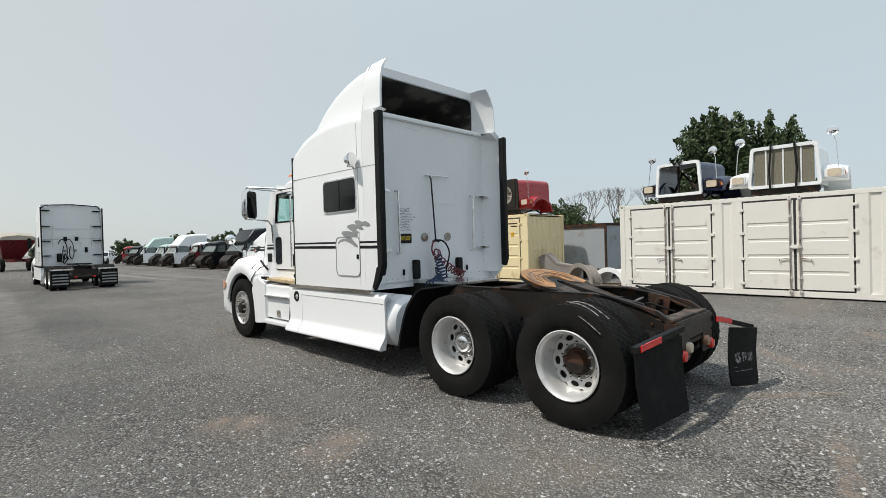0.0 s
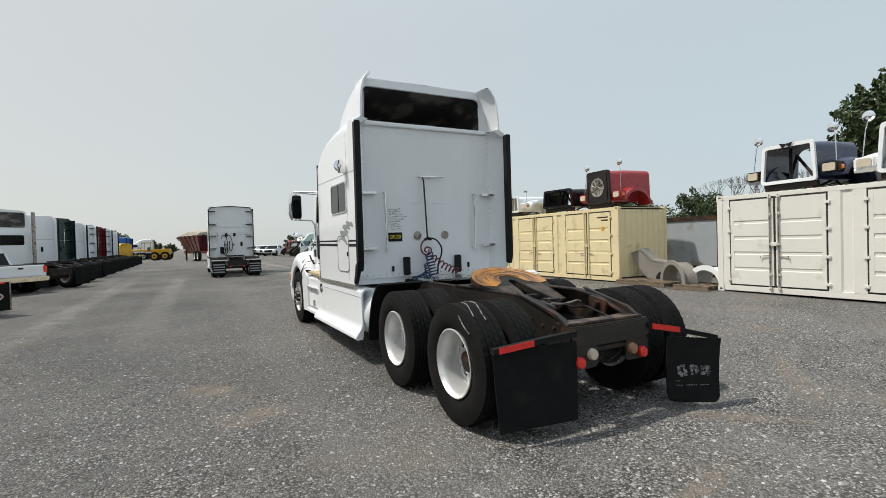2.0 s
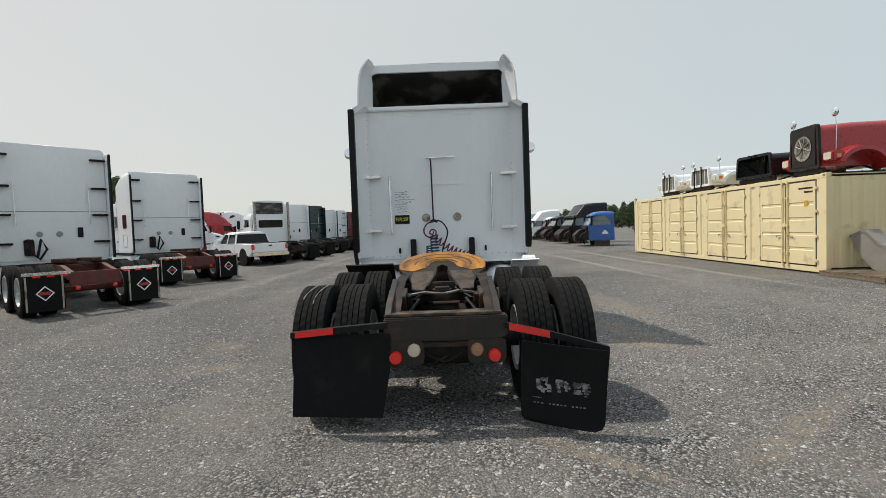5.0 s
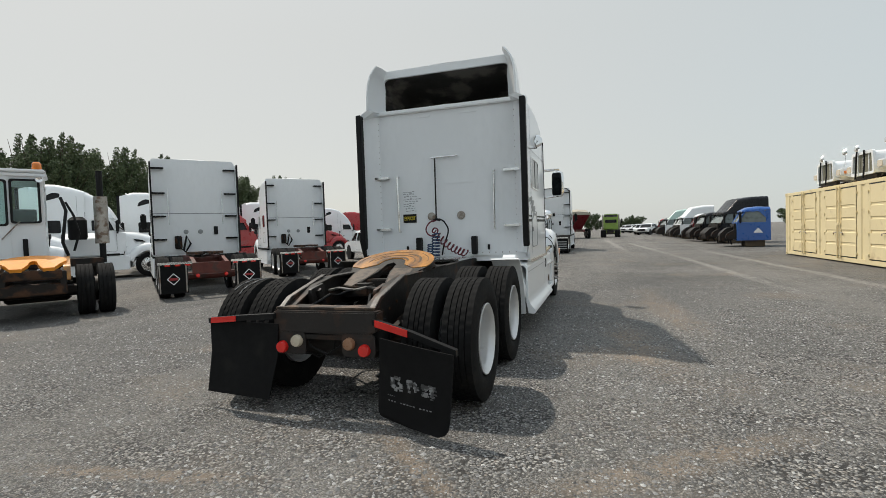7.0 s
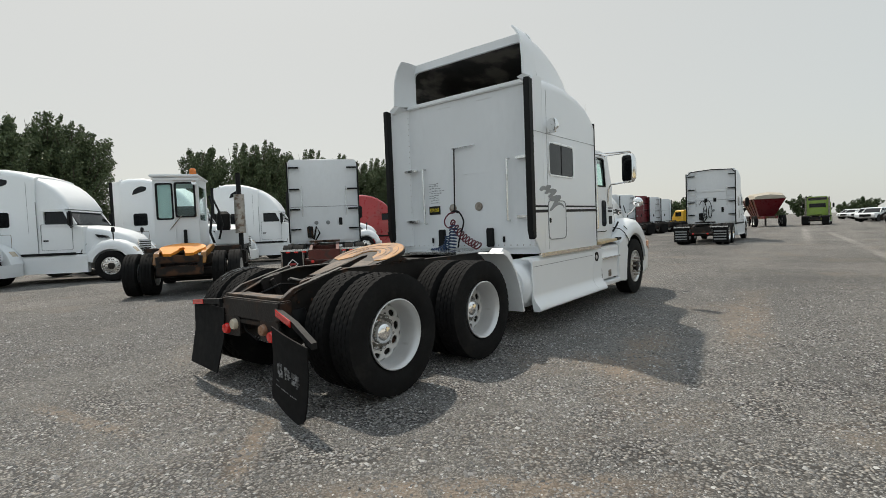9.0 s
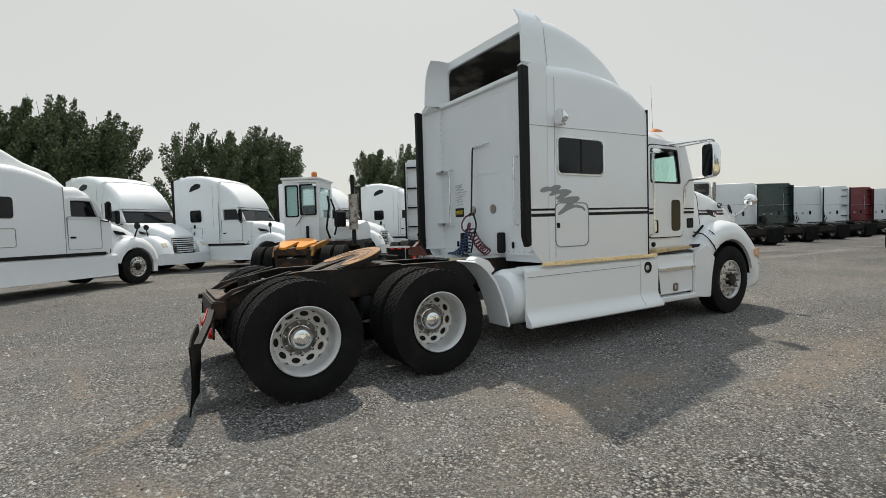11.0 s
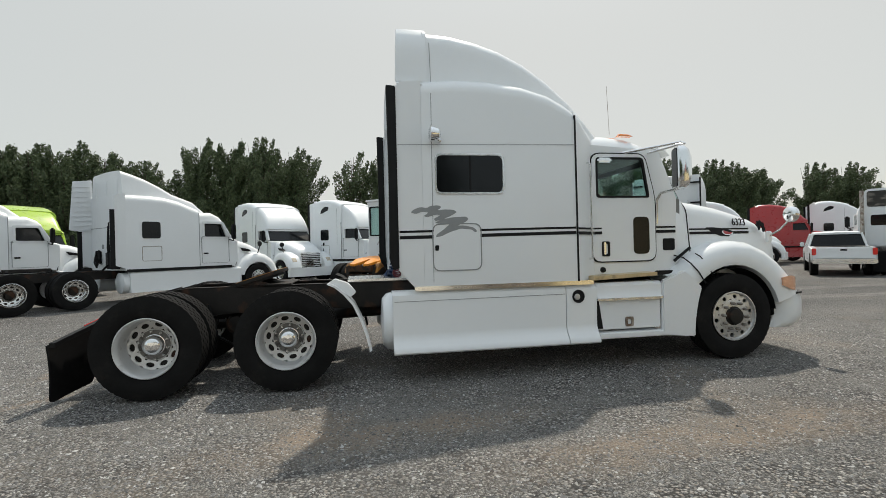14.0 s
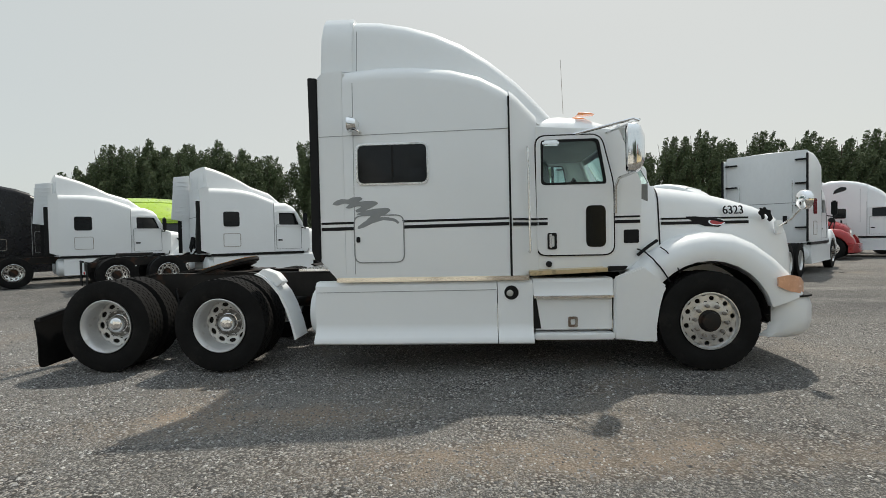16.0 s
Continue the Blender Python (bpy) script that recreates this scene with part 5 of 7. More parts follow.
def eased(pts, n=4):
    """Points along a smooth curve through the given ones."""
    q = [Vector(p) for p in (pts[0], *pts, pts[-1])]
    out = []
    for a, b, c, d in zip(q, q[1:], q[2:], q[3:]):
        for k in range(n):
            t = k / n
            out.append(0.5 * (2 * b + (c - a) * t + (2 * a - 5 * b + 4 * c - d) * t * t + (3 * b - a - 3 * c + d) * t ** 3))
    return out + [q[-1]]


def coil(p0, p1, r, turns, sag=0.0, n=14):
    p0, p1 = Vector(p0), Vector(p1)
    d = (p1 - p0).normalized()
    a = d.cross(Vector((0.2, 1, 0.3))).normalized()
    b = d.cross(a)
    out = []
    for i in range(turns * n + 1):
        t = i / (turns * n)
        c = p0.lerp(p1, t) - Vector((0, 0, sag * math.sin(math.pi * t)))
        out.append(c + r * (math.cos(2 * math.pi * t * turns) * a + math.sin(2 * math.pi * t * turns) * b))
    return out


tp("air_hose", tube(coil((-0.14, 5.08, 1.42), (0.34, 5.0, 1.12), 0.05, 9, 0.05), 0.01, 5), REDHOSE, None, "coiled red air hose", 180)
tp("hose_loop", tube(eased([(-0.118, 5.09, 1.6), (-0.2, 5.06, 1.58), (-0.255, 5.03, 1.5), (-0.24, 5.02, 1.42), (-0.17, 5.02, 1.38), (-0.1, 5.03, 1.41), (-0.09, 5.05, 1.47), (-0.15, 5.07, 1.49), (-0.18, 5.07, 1.44), (-0.14, 5.08, 1.42)]), 0.011, 6), REDHOSE, None, "looped red air hose", 180)
tp("air_hose", tube(coil((-0.12, 5.06, 1.4), (-0.1, 4.96, 1.06), 0.055, 8), 0.01, 5), BLUEHOSE, None, "coiled dark blue air hose", 180)
tp("air_hose", tube(coil((-0.19, 5.0, 1.26), (-0.2, 4.95, 1.06), 0.035, 6), 0.009, 5), BLUEHOSE, None, "coiled dark blue air hose", 180)
tp("air_hose", tube(coil((-0.19, 4.96, 1.1), (-0.42, 4.92, 1.03), 0.06, 6, 0.02), 0.012, 5), BLUEHOSE, None, "coiled blue air hose", 180)
tp("power_cable", tube(eased([(-0.118, 5.09, 1.61), (-0.05, 5.06, 1.615), (0.02, 5.04, 1.57), (0.075, 5.03, 1.47), (0.06, 5.02, 1.37), (0.01, 5.02, 1.25), (-0.015, 5.0, 1.1)]), 0.011, 6), BLACKP, None, "looped black cable", 180)
tp("hose_clamp", tube([(-0.17, 5.09, 1.595), (-0.118, 5.09, 1.62), (-0.06, 5.09, 1.6)], 0.02, 6), BLACKP, None, "", 180)

# chalk marks left on the rearmost outer tyre
for x, a0, a1, r in ((-1.03, 0.9, 1.75, 0.518), (-1.12, 1.0, 1.6, 0.518), (-1.208, 0.75, 1.5, 0.45)):
    tp("chalk_mark", tube([(x + 0.03 * math.sin(5 * a), 2.465 - r * math.cos(a), 0.515 + r * math.sin(a)) for a in np.linspace(a0, a1, 12)], 0.005, 5), WORN)
# ---- storage containers ----
def corrugated(u0, u1, z0, z1, depth=0.035, pitch=0.28):
    pts, u = [], u0
    while u < u1 - 1e-6:
        for du, d in ((0.0, 0.0), (0.36, 0.0), (0.5, 1.0), (0.86, 1.0)):
            if u + du * pitch < u1:
                pts.append((u + du * pitch, d * depth))
        u += pitch
    pts.append((u1, 0.0))
    return pts


def container(m, paint, label, flip):
    """A 40-foot box with four pairs of side doors in its face at x = 0; it runs along +y and back along +x."""
    L, W, H = 12.19, 2.44, 2.56
    c = thing("shipping_container", m, label, "container", "side-door containers")
    Y = (lambda y: L - y) if flip else (lambda y: y)
    for x in (0.06, W - 0.06):
        for y in (0.08, L - 0.08):
            part("corner_post", box(x - 0.06, x + 0.06, y - 0.08, y + 0.08, 0.12, H - 0.12, 0.01), paint, c)
            for z in (0.06, H - 0.06):
                part("corner_casting", holed(rounded(rect(y - 0.085, y + 0.085, z - 0.06, z + 0.06), 0.015), rounded(rect(y - 0.04, y + 0.04, z - 0.028, z + 0.028), 0.025), "x", x - 0.065, x + 0.065), paint, c)
        part("top_rail", box(x - 0.05, x + 0.05, 0.16, L - 0.16, H - 0.13, H - 0.02, 0.008), paint, c)
        part("bottom_rail", box(x - 0.05, x + 0.05, 0.16, L - 0.16, 0.03, 0.17, 0.008), paint, c)
    pts = corrugated(0.12, W - 0.12, 0, 0)
    for y, s in ((0.03, 1), (L - 0.03, -1)):
        poly = [(x, y + s * d) for x, d in pts]
        part("end_wall", prism(poly + [(x, y_ + s * 0.004) for x, y_ in poly[::-1]], "z", 0.16, H - 0.1), paint, c, "corrugated end wall")
    pts = corrugated(0.12, L - 0.12, 0, 0)
    poly = [(W - 0.03 - d, y) for y, d in pts]
    part("rear_wall", prism(poly + [(x - 0.004, y) for x, y in poly[::-1]], "z", 0.16, H - 0.1), paint, c)
    part("roof", box(0.04, W - 0.04, 0.04, L - 0.04, H - 0.05, H - 0.03), paint, c)
    part("deck", box(0.04, W - 0.04, 0.04, L - 0.04, 0.1, 0.15), FRAME, c)
    bm = bmesh.new()
    for k in range(int(L / 0.2)):
        for x in (0.03, W - 0.1):
            box(x, x + 0.05, 0.15 + k * 0.2, 0.15 + k * 0.2 + 0.09, H - 0.03, H - 0.012, 0, bm)
    tagged(part("roof_ribs", bm, paint, c), kind="stuff")
    starts = [0.33 + 2.94 * k for k in range(4)]
    edges = [0.16] + [e for s in starts for e in (s, s + 2.24)] + [L - 0.16]
    for a, b in zip(edges[::2], edges[1::2]):
        a, b = sorted((Y(a), Y(b)))
        mid = (a + b) / 2
        q = [(0.01, a), (0.01, mid - 0.12), (0.045, mid - 0.08), (0.045, mid + 0.08), (0.01, mid + 0.12), (0.01, b), (0.06, b), (0.06, a)] if b - a > 0.4 else [(0.01, a), (0.01, b), (0.06, b), (0.06, a)]
        part("pilaster", prism(q, "z", 0.17, H - 0.13), paint, c)
    for s in starts:
        a, b = sorted((Y(s), Y(s + 2.24)))
        mid = (a + b) / 2
        part("door_gasket", box(0.02, 0.05, a, b, 0.17, H - 0.13), GASKET, c, "black rubber gasket")
        for y0, y1, hinge in ((a + 0.035, mid - 0.028, a), (mid + 0.028, b - 0.035, b)):
            skin = [(0.0, 0.212)]
            for z in (0.62, 1.02, 1.42, 1.82):
                skin += [(0.0, z - 0.045), (0.016, z - 0.03), (0.016, z + 0.03), (0.0, z + 0.045)]
            skin += [(0.0, H - 0.172), (0.03, H - 0.172), (0.03, 0.212)]
            d = part("door", prism(skin, "y", y0 + 0.09, y1 - 0.09), paint, c, "steel container door with pressed grooves")
            for e in (y0, y1 - 0.09):
                part("door_stile", box(-0.002, 0.03, e, e + 0.09, 0.212, H - 0.172, 0.003), paint, d)
            rod = mid - 0.1 if hinge == a else mid + 0.1
            part("lock_rod", tube([(-0.035, rod, 0.12), (-0.035, rod, H - 0.08)], 0.017, 8), STEELW if paint is WCONT else paint, d)
            for z in (0.16, 0.5, 1.25, 2.0, H - 0.14):
                part("rod_guide", box(-0.05, 0.0, rod - 0.035, rod + 0.035, z - 0.03, z + 0.03, 0.006), paint, d)
            hy = rod + (-0.22 if hinge == a else 0.22)
            part("door_handle", tube([(-0.035, rod, 0.98), (-0.045, hy, 0.96), (-0.045, hy, 0.9)], 0.013, 6), STEELW, d)
            for z in (0.32, 0.95, 1.6, 2.2):
                part("hinge", box(-0.03, 0.02, hinge - 0.05, hinge + 0.05, z - 0.035, z + 0.035, 0.008), paint, d)
        part("lock_box", box(-0.06, 0.0, mid - 0.07, mid + 0.07, 1.2, 1.3, 0.01), paint, c)
    if paint is YCONT:
        for k in range(2):
            part("code_bar", box(-0.003, 0.0, 0.45, 0.95 - 0.2 * k, 2.2 - 0.1 * k, 2.245 - 0.1 * k), RUST, c)
        part("notice_plate", box(-0.006, 0.0, 0.62, 0.75, 1.75, 1.9), P_YEL, c)
    return c


CX = 14.6
container(pose(CX, 10.33, 0), YCONT, "cream-yellow steel container with four pairs of side doors", False)
container(pose(CX, 6.93 - 12.19, 0), WCONT, "off-white steel container with side doors and lock rods", True)


# ---- other tractors ----
def tractor(m, paint, label, chassis=FRAME, back=None, sleeper=True, height=3.85, nose="slope", fins=True, flaps="diamond", detail=2, length=1.75, vent=False, wing=True, group="parked tractors", y0=2.55):
    """A three-axle tractor. Local y runs ahead from the rear axle line, x across; y0 is the back of the sleeper."""
    t = thing("truck_tractor", m, label, "truck", group)
    back = back or BACKW
    p = lambda name, bm, material, lab="", smooth=35: part(name, bm, material, t, lab, smooth)
    y1 = y0 + (length if sleeper else 0.15)   # sleeper meets cab
    h = height
    for s in (1, -1):
        p("frame_rail", prism([(-0.6, 0.72), (-0.6, 0.86), (0.2, 1.0), (y1 + 2, 1.0), (y1 + 2, 0.76), (0.2, 0.76)], "x", s * 0.34, s * 0.43), chassis)
    p("rear_crossmember", box(-0.45, 0.45, -0.66, -0.56, 0.6, 0.88, 0.01), chassis)
    for y in (0.6, 1.7):
        p("crossmember", box(-0.36, 0.36, y - 0.06, y + 0.06, 0.78, 0.95), chassis)
    for s in (1, -1):
        for y in (0.0, 1.32):
            wheel(t, s * 1.06, y, 0.515, s, "outer", False, RIMW if chassis is not FRAME else ALU, "rusty")
            wheel(t, s * 0.73, y, 0.515, s, "inner", False)
        wheel(t, s * 1.05, y1 + 2.15, 0.515, s, "front", False, ALU)
        p("axle_half", tube([(0, 0, 0.515), (s * 0.9, 0, 0.515)], 0.1, 8), chassis)
        if detail > 1:
            p("tail_lamp", lathe([(-0.66, 0.05), (-0.69, 0.045), (-0.695, 0.0)], "y", 12, None, (s * 0.33, 0, 0.55)), REDL)
        # hangers and flaps
        p("flap_hanger", box(s * 0.45, s * 1.22, -0.72, -0.66, 0.86, 0.92, 0.01), ALU if flaps != "plain" else BLACKP)
        f = p("mud_flap", box(s * 0.56, s * 1.2, -0.715, -0.7, 0.14, 0.86, 0.004), FLAP, "black mud flap")
        if flaps == "diamond":
            cx = s * 0.88
            a = 0.15
            part("flap_emblem", holed([(cx - a, 0.5), (cx, 0.5 - a), (cx + a, 0.5), (cx, 0.5 + a)], [(cx - a * 0.82, 0.5), (cx, 0.5 - a * 0.82), (cx + a * 0.82, 0.5), (cx, 0.5 + a * 0.82)], "y", -0.722, -0.716), WHITE_B, f)
            part("flap_emblem", box(cx - 0.09, cx + 0.09, -0.721, -0.716, 0.47, 0.53), P_RED, f)
            for e in (0.58, 1.16):
                part("flap_edge", box(s * e, s * (e + 0.03), -0.722, -0.716, 0.16, 0.84), STEELW, f)
            for e in (0.5, 0.72, 0.94):
                part("reflector_strip", box(s * e, s * (e + 0.12), -0.722, -0.717, 0.82, 0.86), REDL, f)
        elif flaps == "bars":
            for z in (0.25, 0.38, 0.51, 0.64):
                part("flap_bar", box(s * 0.6, s * 1.15, -0.722, -0.716, z, z + 0.06), GREYDEC, f)
    p("fifth_wheel", prism([(x, y + 0.65) for x, y in outl], "z", 1.06, 1.13), FRAME if chassis is FRAME else RUST)
    # sleeper
    if sleeper:
        if wing:
            top = [(y0 - 0.02, h), (y0 + 0.3, h - 0.075), (y0 + 0.7, h - 0.2), (y0 + 1.1, h - 0.37), (y0 + 1.5, h - 0.58), (y1, h - 0.78), (y1 + 0.25, h - 0.97), (y1 + 0.45, h - 1.12)]
        else:
            top = [(y0, h - 0.08), (y0 + 0.25, h), (y0 + 0.8, h), (y0 + 1.3, h - 0.1), (y1, h - 0.26), (y1 + 0.35, h - 0.5), (y1 + 0.7, h - 0.85)]
        zs = min(h - 0.5, 3.25)
        p("sleeper_body", loft([section(y, 1.2, 1.19, 1.0, (zs - 0.34 * max(0.0, (y - y0 - 0.7) / (y1 - y0 - 0.7)) ** 2 if wing else z), 0.22, 0.03) for y, z in top if y <= y1 + 0.01]), paint, "sleeper body")
        if wing:
            p("roof_fairing", loft([section(y, 1.13 - 0.03 * k, 1.0 - 0.03 * k, 2.6 if y > y1 - 0.7 else 3.0, max(z, 2.8), 0.16, 0.03) for k, (y, z) in enumerate(top)]), paint)
            p("fairing_wing", prism([(y0, 2.3), (y0, h - 0.12), (y0 - 0.5, h - 0.2), (y0 - 0.62, 2.25), (y0 - 0.3, 2.2)], "x", -1.17, -1.12, 0.01), back, "ribbed fairing wing")
            for k in range(9):
                z = 2.4 + 0.15 * k
                p("wing_rib", prism([(y0 - 0.05, z), (y0 - 0.55, z - 0.04), (y0 - 0.55, z - 0.015), (y0 - 0.05, z + 0.025)], "x", -1.121, -1.1), back)
            p("fairing_back", prism(rounded(rect(-1.0, 1.0, 3.1, h - 0.2), 0.12), "y", y0 - 0.004, y0 + 0.02), back)
            for x in (-0.75, 0.0, 0.75):
                p("fairing_rib", box(x - 0.03, x + 0.03, y0 - 0.03, y0, 3.15, h - 0.25, 0.006), back)
            p("battery_pack", box(0.55, 1.0, y0 - 0.3, y0 - 0.05, 1.05, 1.55, 0.03), BLACKP)
            p("hose_mast", tube([(0.6, y0 - 0.2, 1.1), (0.62, y0 - 0.22, 2.4), (0.5, y0 - 0.1, 2.45)], 0.018, 6), BLACKP)
            p("hanging_hose", tube([(0.6, y0 - 0.22, 2.3), (0.75, y0 - 0.3, 1.7), (0.8, y0 - 0.3, 1.2), (0.5, y0 - 0.35, 1.02)], 0.03, 6), BLACKP)
        if not wing:
            p("roof_fairing", loft([section(y, 1.15, 1.08, 2.5, z, 0.22, 0.04) for y, z in ((y1 - 0.06, h - 0.255), (y1 + 0.25, h - 0.42), (y1 + 0.5, h - 0.62), (y1 + 0.75, max(2.75, h - 0.9)), (y1 + 0.93, 2.66))]), paint, "sloping roof fairing")
        p("back_wall", prism(rounded(rect(-1.16, 1.16, 1.08, h - 0.06 if not wing else zs), 0.1), "y", y0 - 0.03, y0 - 0.002, 0.005), back, "sleeper back wall")
        p("back_seam", box(-1.15, 1.15, y0 - 0.034, y0 - 0.03, 2.28, 2.3), GREYDEC)
        for s in (1, -1):
            p("side_extender", prism(rounded([(y0, 1.05), (y0, zs if wing else h - 0.15), (y0 - 0.28, zs - 0.1 if wing else h - 0.22), (y0 - 0.28, 1.15)], 0.04), "x", s * 1.17, s * 1.2), paint)
            p("rubber_edge", box(s * 1.165, s * 1.21, y0 - 0.4, y0 - 0.28, 1.05, zs - 0.5 if wing else h - 0.2, 0.008), BLACKP)
            if fins:
                for z in (1.5, 2.2, 2.9, h - 0.35):
                    if z < h - 0.2:
                        p("extender_bracket", prism(rounded(rect(s * 0.82, s * 1.17, z - 0.025, z + 0.025), 0.02), "y", y0 - 0.12, y0 - 0.03, 0.008), BLACKP)
                p("grab_rail", tube([(s * 0.75, y0 - 0.1, 1.95), (s * 0.75, y0 - 0.1, 3.0)], 0.013, 6), ALU)
            if detail > 1:
                p("sleeper_window", prism(rounded(rect(y0 + 0.43, y0 + 0.95, 1.93, 2.43), 0.08), "x", s * 1.19, s * 1.208, 0.003), DARKGL)
                p("locker_door", holed(rounded(rect(y0 + 0.42, y0 + 0.98, 1.25, 1.7), 0.06), rounded(rect(y0 + 0.435, y0 + 0.965, 1.265, 1.685), 0.05), "x", s * 1.19, s * 1.206), STEELW)
        for x in (-0.2, 0.2):
            p("round_port", lathe([(y0 - 0.03, 0.07), (y0 - 0.045, 0.07), (y0 - 0.05, 0.05), (y0 - 0.05, 0.0)], "y", 16, None, (x - 0.1, 0, 1.72)), GREYDEC)
        p("wall_vent", box(0.48, 0.6, y0 - 0.06, y0 - 0.03, 1.62, 1.88, 0.01), BLACKP)
        p("air_line", tube([(-0.55, y0 - 0.12, 1.6), (-0.5, y0 - 0.2, 1.25), (-0.35, y0 - 0.2, 1.1), (-0.2, y0 - 0.18, 1.35), (-0.3, y0 - 0.15, 1.6), (-0.4, y0 - 0.2, 1.15)], 0.03, 6), BLACKP)
        p("coupling_plate", box(-0.62, -0.42, y0 - 0.1, y0 - 0.03, 1.2, 1.6, 0.02), RUST if chassis is REDCH else BLACKP)
    else:
        p("back_wall", prism(rounded(rect(-1.05, 1.05, 1.08, 2.6), 0.1), "y", y0 - 0.03, y0 + 0.1, 0.01), paint)
        p("rear_window", prism(rounded(rect(-0.75, 0.75, 1.95, 2.4), 0.08), "y", y0 - 0.04, y0 - 0.028), DARKGL)
        p("roof_fairing", loft([section(y, 1.0, 0.95, 2.5, z, 0.2, 0.03) for y, z in ((y0 + 0.05, h), (y0 + 0.5, h - 0.05), (y0 + 1.0, h - 0.45), (y0 + 1.5, 2.75))]), paint)
        p("fairing_back", prism(rounded(rect(-0.85, 0.85, 2.75, h - 0.12), 0.1), "y", y0 + 0.03, y0 + 0.055), LINING)
        for s in (1, -1):
            p("exhaust_pipe", tube([(s * 1.05, y0 - 0.2, 1.0), (s * 1.05, y0 - 0.2, h - 0.1)], 0.075, 10), STEELW)
    if vent:
        for s in (1, -1):
            p("roof_vent_window", prism(rounded([(y0 + 0.42, h - 0.72), (y0 + 0.95, h - 0.55), (y0 + 0.98, h - 0.4), (y0 + 0.75, h - 0.36), (y0 + 0.5, h - 0.5)], 0.06), "x", s * 1.17, s * 1.2, 0.004), DARKGL)
            p("cab_seam", box(s * 1.18, s * 1.197, y1 - 0.26, y1 - 0.25, 1.05, h - 0.5), GREYDEC)
    # cab
    yc = y1 + 1.05
    p("cab_body", loft([section(y, 1.17, 1.15, 1.0, z, 0.06, 0.01) for y, z in ((y1 - 0.02, 1.98), (yc, 1.98), (yc + 0.3, 1.9))]), paint)
    p("cab_roof", loft([section(y, hw, hw - 0.03, z0, z, 0.2, 0.04) for y, hw, z0, z in ((y1, 1.15, 2.42, 2.82), (y1 + 0.5, 1.13, 2.42, 2.84), (y1 + 0.8, 1.08, 2.42, 2.72), (y1 + 0.92, 1.04, 2.42, 2.6))]), paint)
    p("glasshouse", loft([section(y, hw, hw2, 1.95, z, 0.04, 0.0) for y, hw, hw2, z in ((y1 + 0.02, 1.13, 1.09, 2.45), (y1 + 0.85, 1.13, 1.05, 2.45), (yc + 0.15, 1.08, 1.06, 1.97))]), DARKGL, "dark cab glass")
    for s in (1, -1):
        p("door_post", prism([(y1, 1.95), (y1 + 0.14, 1.95), (y1 + 0.14, 2.45), (y1, 2.45)], "x", s * 1.05, s * 1.155), paint)
        p("windscreen_post", tube([(s * 1.12, yc + 0.08, 1.96), (s * 1.07, y1 + 0.85, 2.46)], 0.05, 6), paint)
        if detail > 1:
            p("door_seam", holed(rounded(rect(y1 + 0.08, yc - 0.02, 1.12, 2.0), 0.06), rounded(rect(y1 + 0.09, yc - 0.03, 1.13, 1.99), 0.06), "x", s * 1.15, s * 1.174), GREYDEC)
            p("door_handle", box(s * 1.16, s * 1.18, y1 + 0.14, y1 + 0.3, 1.42, 1.47, 0.008), BLACKP)
        p("window_frame", holed(rounded([(y1 + 0.12, 1.93), (yc + 0.06, 1.93), (yc + 0.06, 2.0), (y1 + 0.84, 2.5), (y1 + 0.12, 2.5)], 0.05), rounded([(y1 + 0.19, 2.0), (yc - 0.1, 2.0), (yc - 0.1, 2.03), (y1 + 0.78, 2.43), (y1 + 0.19, 2.43)], 0.05), "x", s * 1.09, s * 1.162), paint)
        mir = p("side_mirror", box(s * 1.28, s * 1.46, yc - 0.02, yc + 0.1, 1.9, 2.42, 0.04), BLACKP)
        p("mirror_arm", tube([(s * 1.15, yc, 1.9), (s * 1.36, yc + 0.04, 1.86), (s * 1.36, yc + 0.04, 1.92)], 0.02, 6), BLACKP)
        p("tank_skirt", prism([(s * 1.0, 0.96), (s * 1.16, 0.95), (s * 1.2, 0.9), (s * 1.2, 0.42), (s * 1.22, 0.34), (s * 1.0, 0.34)], "y", y0 + 0.1, y1 + 1.45, 0.01), paint)
        p("fuel_tank", lathe([(y0 - 0.1, 0.2), (y0 - 0.05, 0.31), (y1 + 0.2, 0.31)], "y", 18, None, (s * 0.85, 0, 0.63)), paint)
        p("sleeper_seam", box(s * 1.18, s * 1.2015, y1 - 0.012, y1 + 0.004, 1.02, 2.75), GREYDEC) if sleeper and detail > 1 else None
        p("sill_gap", box(s * 1.1, s * 1.212, y0 + 0.0, y1 + 1.1, 0.945, 1.03), BLACKP)
    # hood
    yh = yc + 0.25
    p("hood", loft([section(y, a, b, 0.85, z, 0.24, 0.04) for y, a, b, z in ((yh - 0.05, 1.1, 1.02, 1.95), (yh + 0.4, 0.98, 0.88, 1.9), (yh + 0.9, 0.85, 0.76, 1.76), (yh + 1.25, 0.78, 0.7, 1.6), (yh + 1.42, 0.72, 0.62, 1.42), (yh + 1.46, 0.7, 0.6, 1.2))]), paint, "sloped hood", 50)
    for s in (1, -1):
        p("hood_vent", prism(rounded([(yh + 0.3, 1.62), (yh + 0.62, 1.56), (yh + 0.72, 1.48), (yh + 0.4, 1.5)], 0.02), "x", s * 0.8, s * 0.955), BLACKP)
        p("fender_joint", tube([(s * 1.19, yh - 0.05, 0.98), (s * 1.15, yh + 0.0, 1.16), (s * 1.02, yh + 0.06, 1.3)], 0.012, 5), BLACKP)
        p("fog_lamp", lathe([(yh + 1.38, 0.08), (yh + 1.43, 0.07), (yh + 1.43, 0.0)], "y", 14, None, (s * 0.82, 0, 0.52)), BLACKP)
